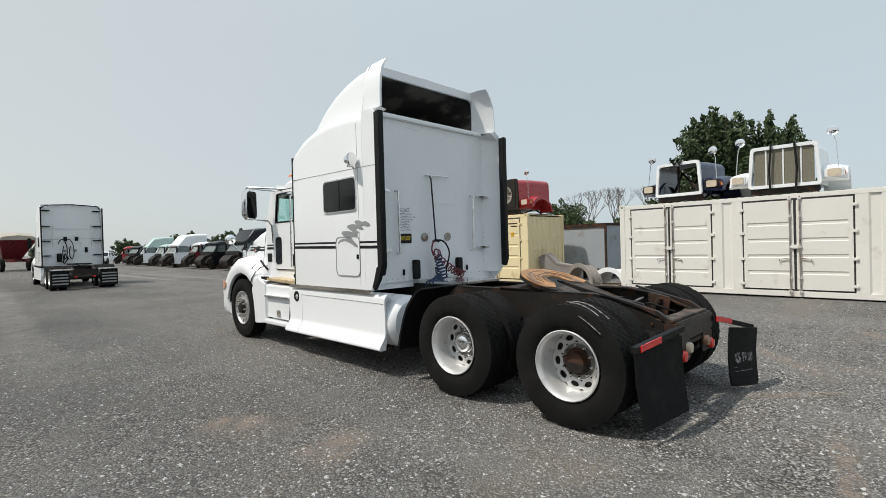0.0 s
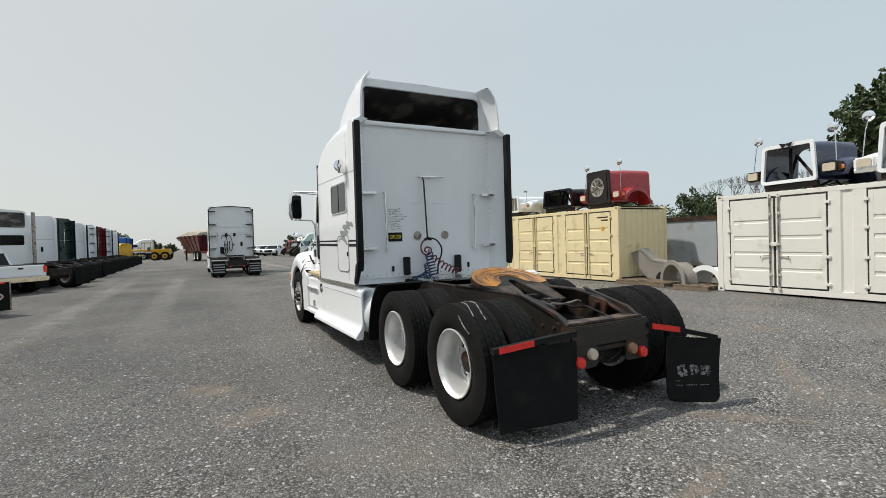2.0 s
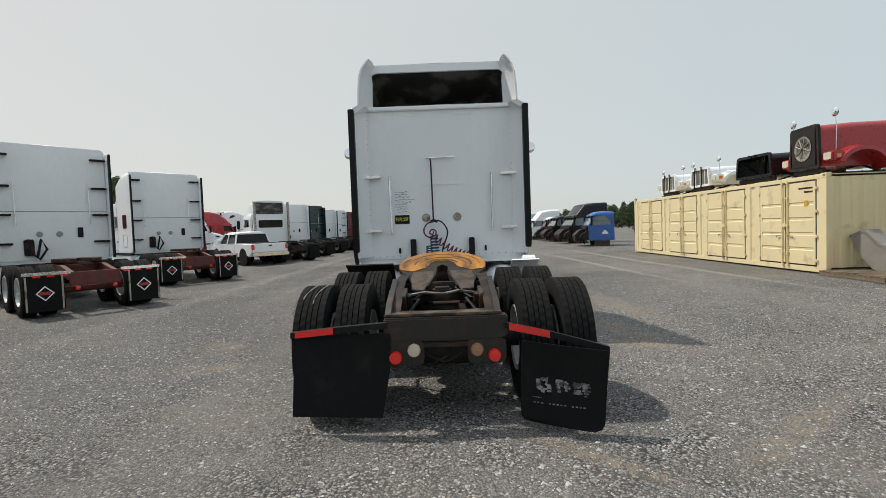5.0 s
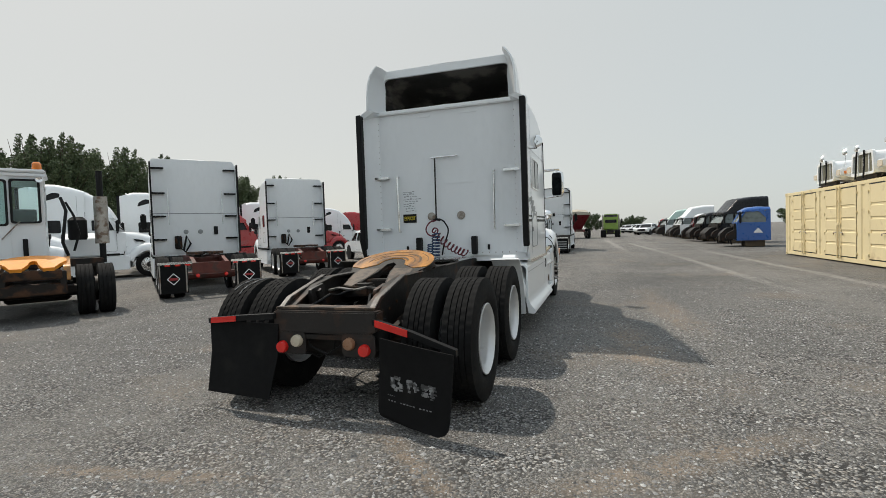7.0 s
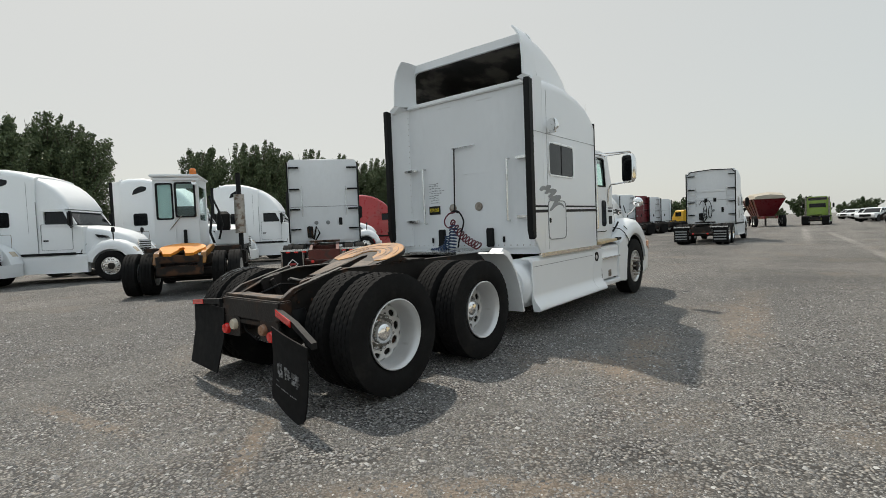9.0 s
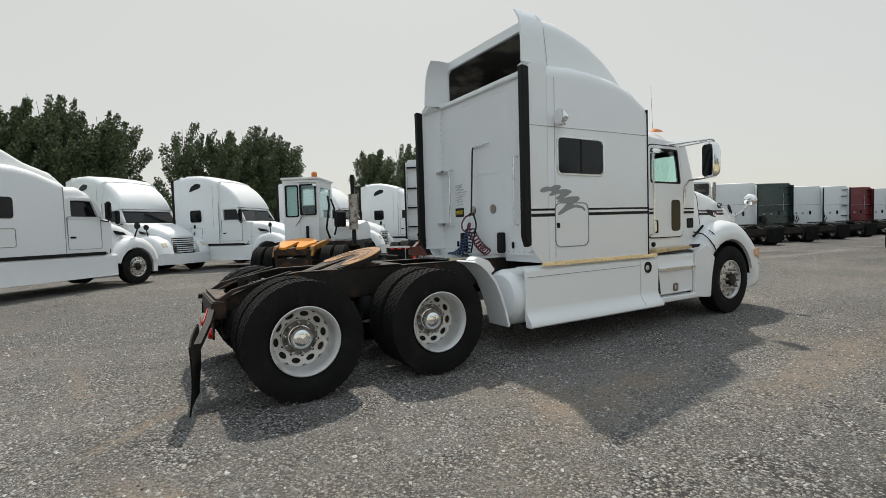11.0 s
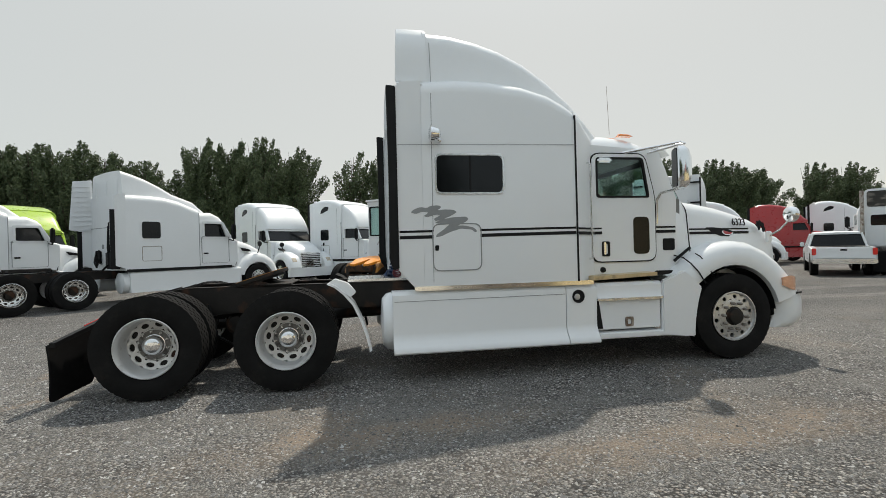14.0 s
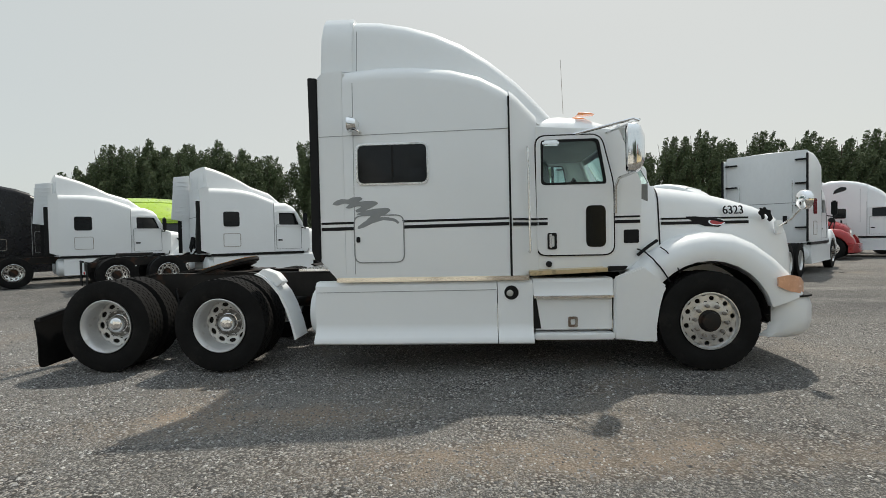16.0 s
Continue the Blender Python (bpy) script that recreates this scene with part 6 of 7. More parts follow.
    p("grille", box(-0.5, 0.5, yh + 1.4, yh + 1.49, 0.75, 1.38, 0.04), CHROME)
    if detail > 1:
        for k in range(7):
            p("grille_bar", box(-0.47, 0.47, yh + 1.485, yh + 1.5, 0.8 + 0.08 * k, 0.84 + 0.08 * k), FRAME)
    fy = y1 + 2.15
    for s in (1, -1):
        rings = []
        for k in range(9):
            a = math.radians(165 - 150 * k / 8)
            ro = 0.86 + 0.08 * math.sin(a)
            rings.append([(s * x, fy + (0.6 + (ro - 0.6) * tt) * math.cos(a), 0.5 + (0.6 + (ro - 0.6) * tt) * math.sin(a)) for x, tt in ((1.18, 0), (1.19, 0.4), (1.12, 0.9), (0.95, 1.0), (0.6, 1.0), (0.6, 0.0))])
        p("front_fender", loft(rings), paint, "", 60)
        p("headlamp", loft([section(y, 0.14, 0.12, 0.86, z, 0.05, 0.0, 4, s * 0.88) for y, z in ((fy + 0.45, 1.2), (fy + 0.66, 1.14), (fy + 0.76, 1.0))]), PALEL)
        p("hood_mirror", lathe([(yh + 1.0, 0.0), (yh + 0.98, 0.09), (yh + 0.93, 0.1), (yh + 0.92, 0.0)], "y", 14, None, (s * 1.12, 0, 1.75)), BLACKP)
        p("mirror_stalk", tube([(s * 1.0, yh + 0.9, 1.3), (s * 1.12, yh + 0.95, 1.66)], 0.02, 6), BLACKP)
    p("front_bumper", loft([[(x, y, z) for x, y in ((1.15, fy + 0.6), (1.12, fy + 0.78), (0.6, fy + 0.95), (-0.6, fy + 0.95), (-1.12, fy + 0.78), (-1.15, fy + 0.6), (-1.0, fy + 0.6), (-0.5, fy + 0.8), (0.5, fy + 0.8), (1.0, fy + 0.6))] for z in (0.32, 0.72)]), paint)
    return t


def at(x, y, heading):
    """A pose on the ground; heading in degrees to the left of +y."""
    return pose(x, y, 0, 0, 0, heading)


# front row along the lane, parked slantwise: rear ends towards the lane
H1 = 47
def rear(x, y, heading, back=0.7):
    """Pose with the rear end's middle at (x, y)."""
    a = radians(heading)
    return at(x - back * math.sin(a), y + back * math.cos(a), heading)


b1 = tractor(at(-2.90, 8.83, 50.7), WHITE_B, "white sleeper tractor with a red-brown frame and diamond-marked flaps", REDCH, height=4.0, wing=False)
copy_thing(b1, at(-3.52, 14.52, 46.3))
tractor(rear(-2.9, 24.6, H1), WHITE_B, "white day-cab tractor with roof fairing and exhaust stacks", FRAME, sleeper=False, height=3.55, fins=False, flaps="plain", detail=1)
b4 = tractor(rear(-3.0, 28.9, H1), WHITE_B, "white sleeper tractor with plain black flaps", FRAME, height=3.6, fins=False, flaps="plain", wing=False, detail=1)
tractor(rear(-3.0, 33.2, H1), P_GREEN, "dark green sleeper tractor with fleet marks", FRAME, P_GREEN, height=3.7, flaps="plain", wing=False, detail=1)
copy_thing(b4, rear(-3.0, 37.5, H1))
b7 = tractor(rear(-3.0, 41.8, H1), WHITE_B, "white sleeper tractor with black brackets", FRAME, height=3.7, flaps="plain", wing=False, detail=1)
tractor(rear(-3.0, 46.1, H1), P_DRED, "dark red sleeper tractor in the row", FRAME, P_DRED, height=3.7, flaps="plain", wing=False, detail=1)
copy_thing(b7, rear(-3.0, 50.4, H1))
copy_thing(b4, rear(-3.0, 54.8, H1))
# tractors parked before the lane's start, noses away
g1 = tractor(at(-2.94, -4.66, 45), WHITE_B, "white aerodynamic sleeper tractor with tall roof fairing", FRAME, height=3.95, flaps="plain", fins=False, length=2.15, y0=2.55)
copy_thing(g1, at(-3.6, -10.5, 46))
tractor(at(-4.6, -15.0, 50), P_BLACK, "black sleeper tractor with tall roof", FRAME, P_BLACK, height=3.85, flaps="plain", wing=False)
# second row, facing the other way
H2 = -42
A2 = tractor(at(-15.31, 1.42, H2), WHITE_B, "white high-roofed sleeper tractor with a chrome grille", FRAME, height=3.9, wing=False, flaps="plain", vent=True)
for x, y, hd in ((-16.8, -1.9, -52), (-15.9, 5.8, H2), (-16.5, 10.2, H2), (-16.9, 14.6, H2), (-17.6, 23.6, H2), (-18.0, 33.0, H2), (-18.0, 42.0, H2)):
    copy_thing(A2, at(x, y, hd))
R2 = tractor(at(-17.3, 19.1, H2), P_RED, "bright red sleeper tractor in the second row", FRAME, P_RED, height=3.7, wing=False, flaps="plain", detail=1)
copy_thing(R2, at(-17.9, 28.4, H2))
copy_thing(R2, at(-18.0, 37.5, H2))
tractor(at(-15.5, -13.0, H2), P_LIME, "lime-green sleeper tractor in the second row", FRAME, P_LIME, height=3.8, wing=False, flaps="plain", detail=1)
# out in the lane
lane_truck = tractor(at(4.15, 27.2, 0), WHITE_B, "white sleeper tractor with black bracketed back and barred flaps", FRAME, height=4.0, flaps="bars", wing=False)
for x in (-0.27, 0.17):
    part("wall_vent", box(x - 0.07, x + 0.07, 2.49, 2.52, 2.2, 2.4, 0.01), BLACKP, lane_truck)
part("top_edge", tube([(-1.17, 2.4, 3.72), (-1.0, 2.42, 3.9), (0, 2.45, 3.96), (1.0, 2.42, 3.9), (1.17, 2.4, 3.72)], 0.025, 6), BLACKP, lane_truck)
for x in (-0.4, -0.14):
    part("hose_loop", tube([(x + 0.13 * math.sin(a) + 0.03 * a, 2.37 + 0.01 * a, 1.85 + 0.42 * math.cos(a) - 0.03 * a) for a in np.linspace(-1.2, 5.4, 26)], 0.018, 6), BLACKP, lane_truck)
for x0, x1, z0, z1 in ((-0.75, 0.3, 1.45, 2.46), (0.36, 0.95, 1.5, 2.46), (-0.7, 0.7, 2.75, 2.82)):
    part("pressed_panel", holed(rounded(rect(x0, x1, z0, z1), 0.05), rounded(rect(x0 + 0.02, x1 - 0.02, z0 + 0.02, z1 - 0.02), 0.05), "y", 2.505, 2.52), BACKW, lane_truck)
tractor(at(8.3, 66.5, -3), P_OLIVE, "yellow-green day-cab tractor out in the lane", FRAME, P_OLIVE, sleeper=False, height=3.2, fins=False, flaps="plain", detail=1)


# ---- trees ----
def crown(seed, height, radius, base, leaves, limbs, size, lean=0.45, wind=0.16):
    """Leaves along steep limbs, each a tapering plume, so that the outline is feathered with gaps between plumes."""
    rnd = np.random.default_rng(seed)
    starts, tips, widths = [], [], []
    for k in range(limbs):
        u = (k + rnd.uniform(0, 1)) / limbs
        a = 2.4 * k + rnd.uniform(-0.4, 0.4)
        z0 = base + (height - base) * (0.02 + 0.66 * u)
        reach = radius * (1.0 - 0.36 * u ** 2.4) * rnd.uniform(0.35, 1.08)
        rise = (height - base) * rnd.uniform(0.14, 0.3)
        tip = np.array([reach * math.cos(a), reach * math.sin(a), min(z0 + rise, height * rnd.uniform(0.84, 1.0))])
        starts.append((tip[0] * (1 - lean) * 0.35, tip[1] * (1 - lean) * 0.35, z0 - 0.06 * height))
        tips.append(tip)
        widths.append(radius * rnd.uniform(0.12, 0.22))
    for k in range(max(3, limbs // 7)):
        a = rnd.uniform(0, 2 * math.pi)
        d = radius * rnd.uniform(0.05, 0.6)
        starts.append((0.4 * d * math.cos(a), 0.4 * d * math.sin(a), height * 0.5))
        tips.append(np.array([d * math.cos(a), d * math.sin(a), height * rnd.uniform(0.86, 1.02)]))
        widths.append(radius * rnd.uniform(0.1, 0.16))
    starts, tips, widths = np.array(starts), np.array(tips), np.array(widths)
    length = np.linalg.norm(tips - starts, axis=1)
    share = length * widths
    pick = rnd.choice(len(tips), leaves, p=share / share.sum())
    t = rnd.uniform(0.12, 1.0, leaves) ** 0.8
    off = rnd.normal(size=(leaves, 3))
    off *= (rnd.uniform(0.2, 1.0, leaves) ** 0.5 / np.linalg.norm(off, axis=1))[:, None]
    w = widths[pick] * (0.55 + 1.3 * t) * np.sqrt(np.clip(1.06 - t, 0.02, 1))
    c = starts[pick] + (tips - starts)[pick] * t[:, None] + off * w[:, None] * np.array([1, 1, 1.25]) + (t ** 2 * wind * length[pick])[:, None] * np.array([0, 1, -0.1])
    n = rnd.normal(size=(leaves, 3)) + np.array([0, 0, 0.4])
    n /= np.linalg.norm(n, axis=1)[:, None]
    a = np.cross(n, rnd.normal(size=(leaves, 3))) + np.array([0, 0, 0.5])
    a /= np.linalg.norm(a, axis=1)[:, None]
    b = np.cross(n, a)
    s = rnd.uniform(0.6, 1.3, (leaves, 1)) * size
    quad = np.stack([c - a * s, c - b * s * 0.55 + n * s * 0.15, c + a * s, c + b * s * 0.55 + n * s * 0.15], axis=1).reshape(-1, 3)
    faces = np.arange(leaves * 4).reshape(-1, 4)
    return quad.tolist(), faces.tolist(), starts, tips


def tree(m, seed, height, radius, label, limbs=52, leaves=28000, leaf=None, size=0.122, base=0.08, group="row of poplars"):
    t = thing("tree", m, label, "tree", group)
    v, f, starts, tips = crown(seed, height, radius, base * height, leaves, limbs, size)
    me = bpy.data.meshes.new("crown")
    me.from_pydata(v, [], f)
    me.materials.append(leaf or LEAF)
    part("crown", me, None, t)
    bm = tube([(0, 0, -0.1), (0.05, 0.02, height * 0.25), (-0.08, 0.05, height * 0.55), (0, 0, height * 0.9)], [height * 0.02, height * 0.015, height * 0.008, 0.015], 8)
    for p0, p1 in zip(starts, tips):
        z0 = max(height * 0.06, p0[2] - 0.05 * height)
        tube([(0, 0, z0), tuple(0.5 * (p0 + p1)), tuple(p1 - 0.1 * (p1 - p0))], [height * 0.006, height * 0.0035, 0.012], 5, bm)
    part("trunk", bm, BARK, t)
    return t


protos = [tree(pose(-38.4, -35.0, 0), 11, 10.6, 3.5, "tall leafy poplar at the yard's edge"),
          tree(pose(-37.6, -32.0, 0, 0, 0, 40), 12, 11.9, 3.4, "tall leafy poplar at the yard's edge", 60),
          tree(pose(-38.2, -29.1, 0), 13, 12.4, 3.7, "tall leafy poplar at the yard's edge", 46),
          tree(pose(-38, 4.3, 0), 14, 11.2, 3.2, "thin-leaved poplar at the yard's edge", 34, 11000)]
rt = random.Random(9)
ROW = [(-26.2, 11.9), (-23.4, 11.4), (-20.6, 11.6), (-17.8, 11.3), (-14.9, 10.0), (-10.2, 12.2), (-7.2, 12.6), (-4.3, 12.3), (-1.5, 11.6), (7.4, 11), (10.3, 11.3), (11.9, 10.6),
       (22.2, 10.2), (26.6, 10.6), (28.6, 11), (31.8, 10.6), (35.2, 10.9), (38.6, 10.6), (42, 10.4), (45.2, 10.7), (48, 10.4), (50.6, 10.0), (59.2, 10.4), (62.4, 10.3)]
for k, (y, h) in enumerate(ROW):
    c = copy_thing(protos[k % 3], pose(-38 + rt.uniform(-0.9, 0.9), y + rt.uniform(-0.3, 0.3), 0, 0, 0, rt.uniform(-35, 35)))
    c.scale = (0.94, 0.94, 1.02 * h / (10.6, 11.9, 12.4)[k % 3])
big = tree(pose(29.0, 7.9, 0), 21, 8.3, 3.0, "broad dark-green tree behind the containers", 60, 22000, LEAF2, 0.12, 0.2, "trees behind the containers")
c = copy_thing(big, pose(29.4, 5.6, 0, 0, 0, 120))
c.scale = (0.6, 0.6, 0.92)
bush = tree(pose(30, 17.5, 0), 22, 4.4, 3.0, "low scrubby green tree", 22, 7000, LEAF2, 0.1, 0.1, "trees behind the containers")
for x, y, s in ((27, 22, 0.9), (33, 26, 1.1), (36, 14.0, 0.9), (31, 34, 1.0), (38, 45, 1.1), (36, 58, 1.0), (34, 72, 1.15), (29, 12.5, 0.75)):
    c = copy_thing(bush, pose(x, y, 0, 0, 0, 40 * x))
    c.scale = (s, s, s)
far = tree(pose(-20, 150, 0), 23, 8, 4.6, "distant round green tree", 26, 7000, LEAF2, 0.22, 0.05, "distant trees")
for k in range(34):
    x = -110 + 7.2 * k + rt.uniform(-3, 3)
    s = rt.uniform(0.45, 1.0)
    c = copy_thing(far, pose(x, 165 + rt.uniform(-22, 40) - 0.35 * max(0, x), 0, 0, 0, 37 * k))
    c.scale = (s * 1.3, s * 1.3, s)


# ---- yard tractor ----
def yard_tractor(m):
    t = thing("yard_tractor", m, "white single-seat yard tractor with orange-greased fifth wheel and amber beacon", "truck")
    p = lambda name, bm, material, lab="", smooth=35: part(name, bm, material, t, lab, smooth)
    for s in (1, -1):
        p("frame_rail", prism([(-0.75, 0.7), (-0.75, 0.95), (3.7, 0.95), (3.7, 0.7)], "x", s * 0.36, s * 0.46, 0.01), FRAME)
        wheel(t, s * 1.06, 0, 0.515, s, "outer", False, RIMW, "rusty")
        wheel(t, s * 0.73, 0, 0.515, s, "inner", False)
        wheel(t, s * 1.0, 2.95, 0.515, s, "front", False, RIMW)
        p("lift_arm", prism(rounded([(-0.75, 0.75), (-0.6, 1.05), (0.7, 1.2), (0.7, 1.08), (-0.5, 0.9)], 0.05), "x", s * 0.42, s * 0.52, 0.01), GREASE, "orange lift arm")
    p("rear_plate", box(-0.4, 0.4, -0.8, -0.7, 0.8, 0.98, 0.02), RUST)
    p("rear_beam", box(-0.46, 0.46, -0.74, -0.6, 0.5, 0.72, 0.02), RUST)
    p("air_tank", lathe([(-0.5, 0.0), (-0.49, 0.12), (-0.44, 0.16), (0.44, 0.16), (0.49, 0.12), (0.5, 0.0)], "x", 16, None, (0, 0.5, 0.42)), FRAME)
    p("belly_plate", box(-0.55, 0.55, 0.6, 2.6, 0.3, 0.7, 0.04), FRAME)
    p("axle", tube([(-0.9, 0, 0.515), (0.9, 0, 0.515)], 0.12, 10), FRAME)
    p("front_axle", tube([(-0.9, 2.95, 0.515), (0.9, 2.95, 0.515)], 0.08, 8), FRAME)
    fw = p("fifth_wheel", prism([(x, y - 0.05) for x, y in outl], "z", 1.13, 1.2, 0.006), ORANGE, "bright orange greased fifth wheel", 30)
    fw.matrix_local = pose(0, 0, -0.02, 13, 0, 0)
    p("deck", box(-1.1, 1.1, 0.95, 3.8, 0.95, 1.12, 0.02), FRAME)
    p("battery_box", box(0.6, 1.15, 1.7, 2.5, 0.55, 0.95, 0.03), FRAME)
    x0, x1, y0, y1, z0, z1 = -0.84, 0.16, 1.0, 2.4, 1.12, 3.02
    # cab walls with openings
    p("cab_back", holed(rounded(rect(x0, x1, z0, z1), 0.05), rounded(rect(x0 + 0.5, x1 - 0.07, 1.95, 2.86), 0.06), "y", y0, y0 + 0.05), WHITE_B)
    p("cab_door", holed(rounded(rect(x0 + 0.03, x0 + 0.47, z0 + 0.05, z1 - 0.06), 0.03), rounded(rect(x0 + 0.08, x0 + 0.43, 1.9, 2.84), 0.05), "y", y0 - 0.03, y0 + 0.0), WHITE_B)
    p("door_rail", box(x0, x1 + 0.05, y0 - 0.05, y0 - 0.02, z1 - 0.08, z1 - 0.02), WHITE_B)
    for a, b, c0, c1 in ((x0 + 0.5, x1 - 0.07, 1.95, 2.86), (x0 + 0.08, x0 + 0.43, 1.9, 2.84)):
        p("window_seal", holed(rounded(rect(a - 0.02, b + 0.02, c0 - 0.02, c1 + 0.02), 0.06), rounded(rect(a + 0.02, b - 0.02, c0 + 0.02, c1 - 0.02), 0.05), "y", y0 - 0.04, y0 + 0.01), BLACKP)
        p("window_pane", box(a, b, y0 - 0.01, y0 - 0.005, c0, c1), CABGL).visible_shadow = False
    for x in (x0, x1 - 0.05):
        p("cab_side", holed(rounded(rect(y0 + 0.05, y1, z0, z1), 0.05), rounded(rect(y0 + 0.2, y1 - 0.15, 1.85, 2.8), 0.06), "x", x, x + 0.05), WHITE_B)
        p("side_pane", box(x + 0.02, x + 0.026, y0 + 0.2, y1 - 0.15, 1.85, 2.8), CABGL).visible_shadow = False
    p("cab_front", holed(rounded(rect(x0, x1, z0, z1), 0.05), rounded(rect(x0 + 0.1, x1 - 0.1, 1.9, 2.85), 0.06), "y", y1 - 0.05, y1), WHITE_B)
    p("cab_roof", box(x0 - 0.05, x1 + 0.05, y0 - 0.08, y1 + 0.06, z1, z1 + 0.07, 0.02), WHITE_B)
    p("driver_seat", prism(rounded([(1.3, 1.15), (1.8, 1.15), (1.8, 1.6), (1.5, 1.6), (1.45, 2.25), (1.3, 2.25)], 0.05), "x", -0.42, 0.02, 0.03), SEAT)
    p("console", box(x0 + 0.1, x1 - 0.1, 2.0, 2.32, 1.15, 1.85, 0.05), INTER)
    b = p("beacon", lathe([(z1 + 0.07, 0.07), (z1 + 0.09, 0.08), (z1 + 0.2, 0.075), (z1 + 0.23, 0.05), (z1 + 0.23, 0.0)], "z", 18, None, (x1 - 0.08, y0 + 0.0, 0)), AMBER, "amber rotating beacon")
    p("roof_lamp", lathe([(y0 - 0.12, 0.0), (y0 - 0.13, 0.06), (y0 - 0.06, 0.05), (y0 - 0.04, 0.0)], "y", 14, None, (x1 - 0.05, 0, 2.86)), CHROME)
    p("door_track", box(-0.2, -0.12, y0 - 0.06, y0 - 0.03, 1.0, 1.6, 0.01), BLACKP)
    p("door_handle", tube([(-0.5, y0 - 0.06, 1.6), (-0.22, y0 - 0.06, 1.98)], 0.012, 6), STEELW)
    p("air_hose", tube([(0.42, 1.05, 2.5), (0.5, 0.9, 2.2), (0.42, 0.85, 1.5), (0.5, 0.9, 1.2)], 0.03, 6), BLACKP)
    p("air_hose", tube([(0.5, 1.1, 2.4), (0.62, 1.0, 2.1), (0.7, 1.0, 1.7), (0.6, 1.0, 1.3)], 0.025, 6), BLACKP)
    p("engine_hood", prism(rounded([(1.6, 1.12), (3.6, 1.12), (3.6, 1.5), (3.2, 1.75), (1.7, 1.6)], 0.08), "x", 0.42, 1.1, 0.03), WHITE_B)
    p("exhaust_pipe", tube([(1.1, 1.25, 1.0), (1.1, 1.25, 2.75), (1.1, 1.23, 3.15)], 0.06, 10), BLACKP)
    g = lathe([(1.45, 0.13), (2.55, 0.13)], "z", 14, None, (1.1, 1.25, 0))
    for f in [f for f in g.faces if len(f.verts) > 4]:
        g.faces.remove(f)
    p("heat_shield", g, STEELW, "perforated heat shield")
    p("air_cleaner", lathe([(1.55, 0.15), (1.6, 0.17), (2.0, 0.17), (2.08, 0.1)], "z", 16, None, (0.68, 1.35, 0)), BLACKP)
    p("side_mirror", box(x0 - 0.3, x0 - 0.15, y1 - 0.1, y1 - 0.04, 2.1, 2.55, 0.02), BLACKP)
    p("mirror_arm", tube([(x0, y1, 2.6), (x0 - 0.22, y1 - 0.07, 2.58), (x0 - 0.22, y1 - 0.07, 2.1)], 0.015, 6), BLACKP)
    return t


yard_tractor(at(-3.57, 5.06, 56)).scale = (1.08, 1.1, 1.0)


# ---- pickup and cars ----
def pickup(m, paint, label, group=""):
    t = thing("pickup_truck", m, label, "pickup", group)
    p = lambda name, bm, material, lab="", smooth=40: part(name, bm, material, t, lab, smooth)
    prof = [(0.0, 0.62), (0.02, 1.1), (1.95, 1.12), (3.9, 1.12), (5.05, 1.05), (5.35, 0.95), (5.4, 0.55), (5.0, 0.42), (0.3, 0.45)]
    p("body", prism(prof, "x", -0.96, 0.96, 0.06, None, 3), paint, "pickup body")
    p("bed_floor", box(-0.78, 0.78, 0.1, 1.85, 1.105, 1.125), FRAME)
    p("cabin", loft([[(x, y, z_) for x, y in ((-hw, ya), (hw, ya), (hw, yb), (-hw, yb))] for z_, hw, ya, yb in ((1.1, 0.92, 1.95, 4.15), (1.62, 0.78, 2.1, 3.55))]), DARKGL, "dark cabin glass")
    p("roof", loft([section(y, 0.8, 0.76, 1.6, z, 0.08, 0.02) for y, z in ((2.05, 1.68), (2.4, 1.74), (3.2, 1.74), (3.6, 1.66))]), paint)
    for s in (1, -1):
        for ya, yb in ((1.98, 2.1), (3.02, 3.02), (4.12, 3.56)):
            p("roof_pillar", tube([(s * 0.92, ya, 1.1), (s * 0.78, yb, 1.64)], 0.045, 6), paint)
        for y in (1.05, 4.45):
            w = new("wheel")
            w.parent = t
            w.matrix_local = pose(s * 0.82, y, 0.38, 0, 0, 0 if s > 0 else 180) @ Matrix.Diagonal((0.85, 0.74, 0.74, 1))
            part("tyre", cached("tyre_plain", lambda: tyre_mesh(0.515, 0.275, False, 28), RUBBER), None, w)
            part("rim", cached("rim_front" + ALU.name, rim_front, ALU), None, w)
            p("wheel_arch", lathe([(s * 0.9, 0.46), (s * 0.965, 0.46)], "x", 20, None, (0, y, 0.42)), BLACKP)
        p("tail_lamp", box(s * 0.82, s * 0.955, -0.015, 0.05, 0.8, 1.06, 0.015), REDL)
        p("door_mirror", box(s * 0.98, s * 1.14, 3.72, 3.84, 1.1, 1.3, 0.03), paint)
        p("door_seam", holed(rect(2.05, 3.0, 0.6, 1.1), rect(2.06, 2.99, 0.61, 1.09), "x", s * 0.95, s * 0.963), GREYDEC)
    p("rear_bumper", box(-0.95, 0.95, -0.14, 0.02, 0.48, 0.66, 0.03), ALU)
    p("tailgate", box(-0.8, 0.8, -0.012, 0.03, 0.7, 1.08, 0.01), paint)
    p("tailgate_handle", box(-0.1, 0.1, -0.02, 0.0, 0.96, 1.02, 0.006), BLACKP)
    p("front_grille", box(-0.6, 0.6, 5.36, 5.42, 0.6, 0.92, 0.03), BLACKP)
    return t


pk = pickup(rear(-3.7, 22.4, 46, 0.1), WHITE_B, "white crew-cab pickup parked between tractors")


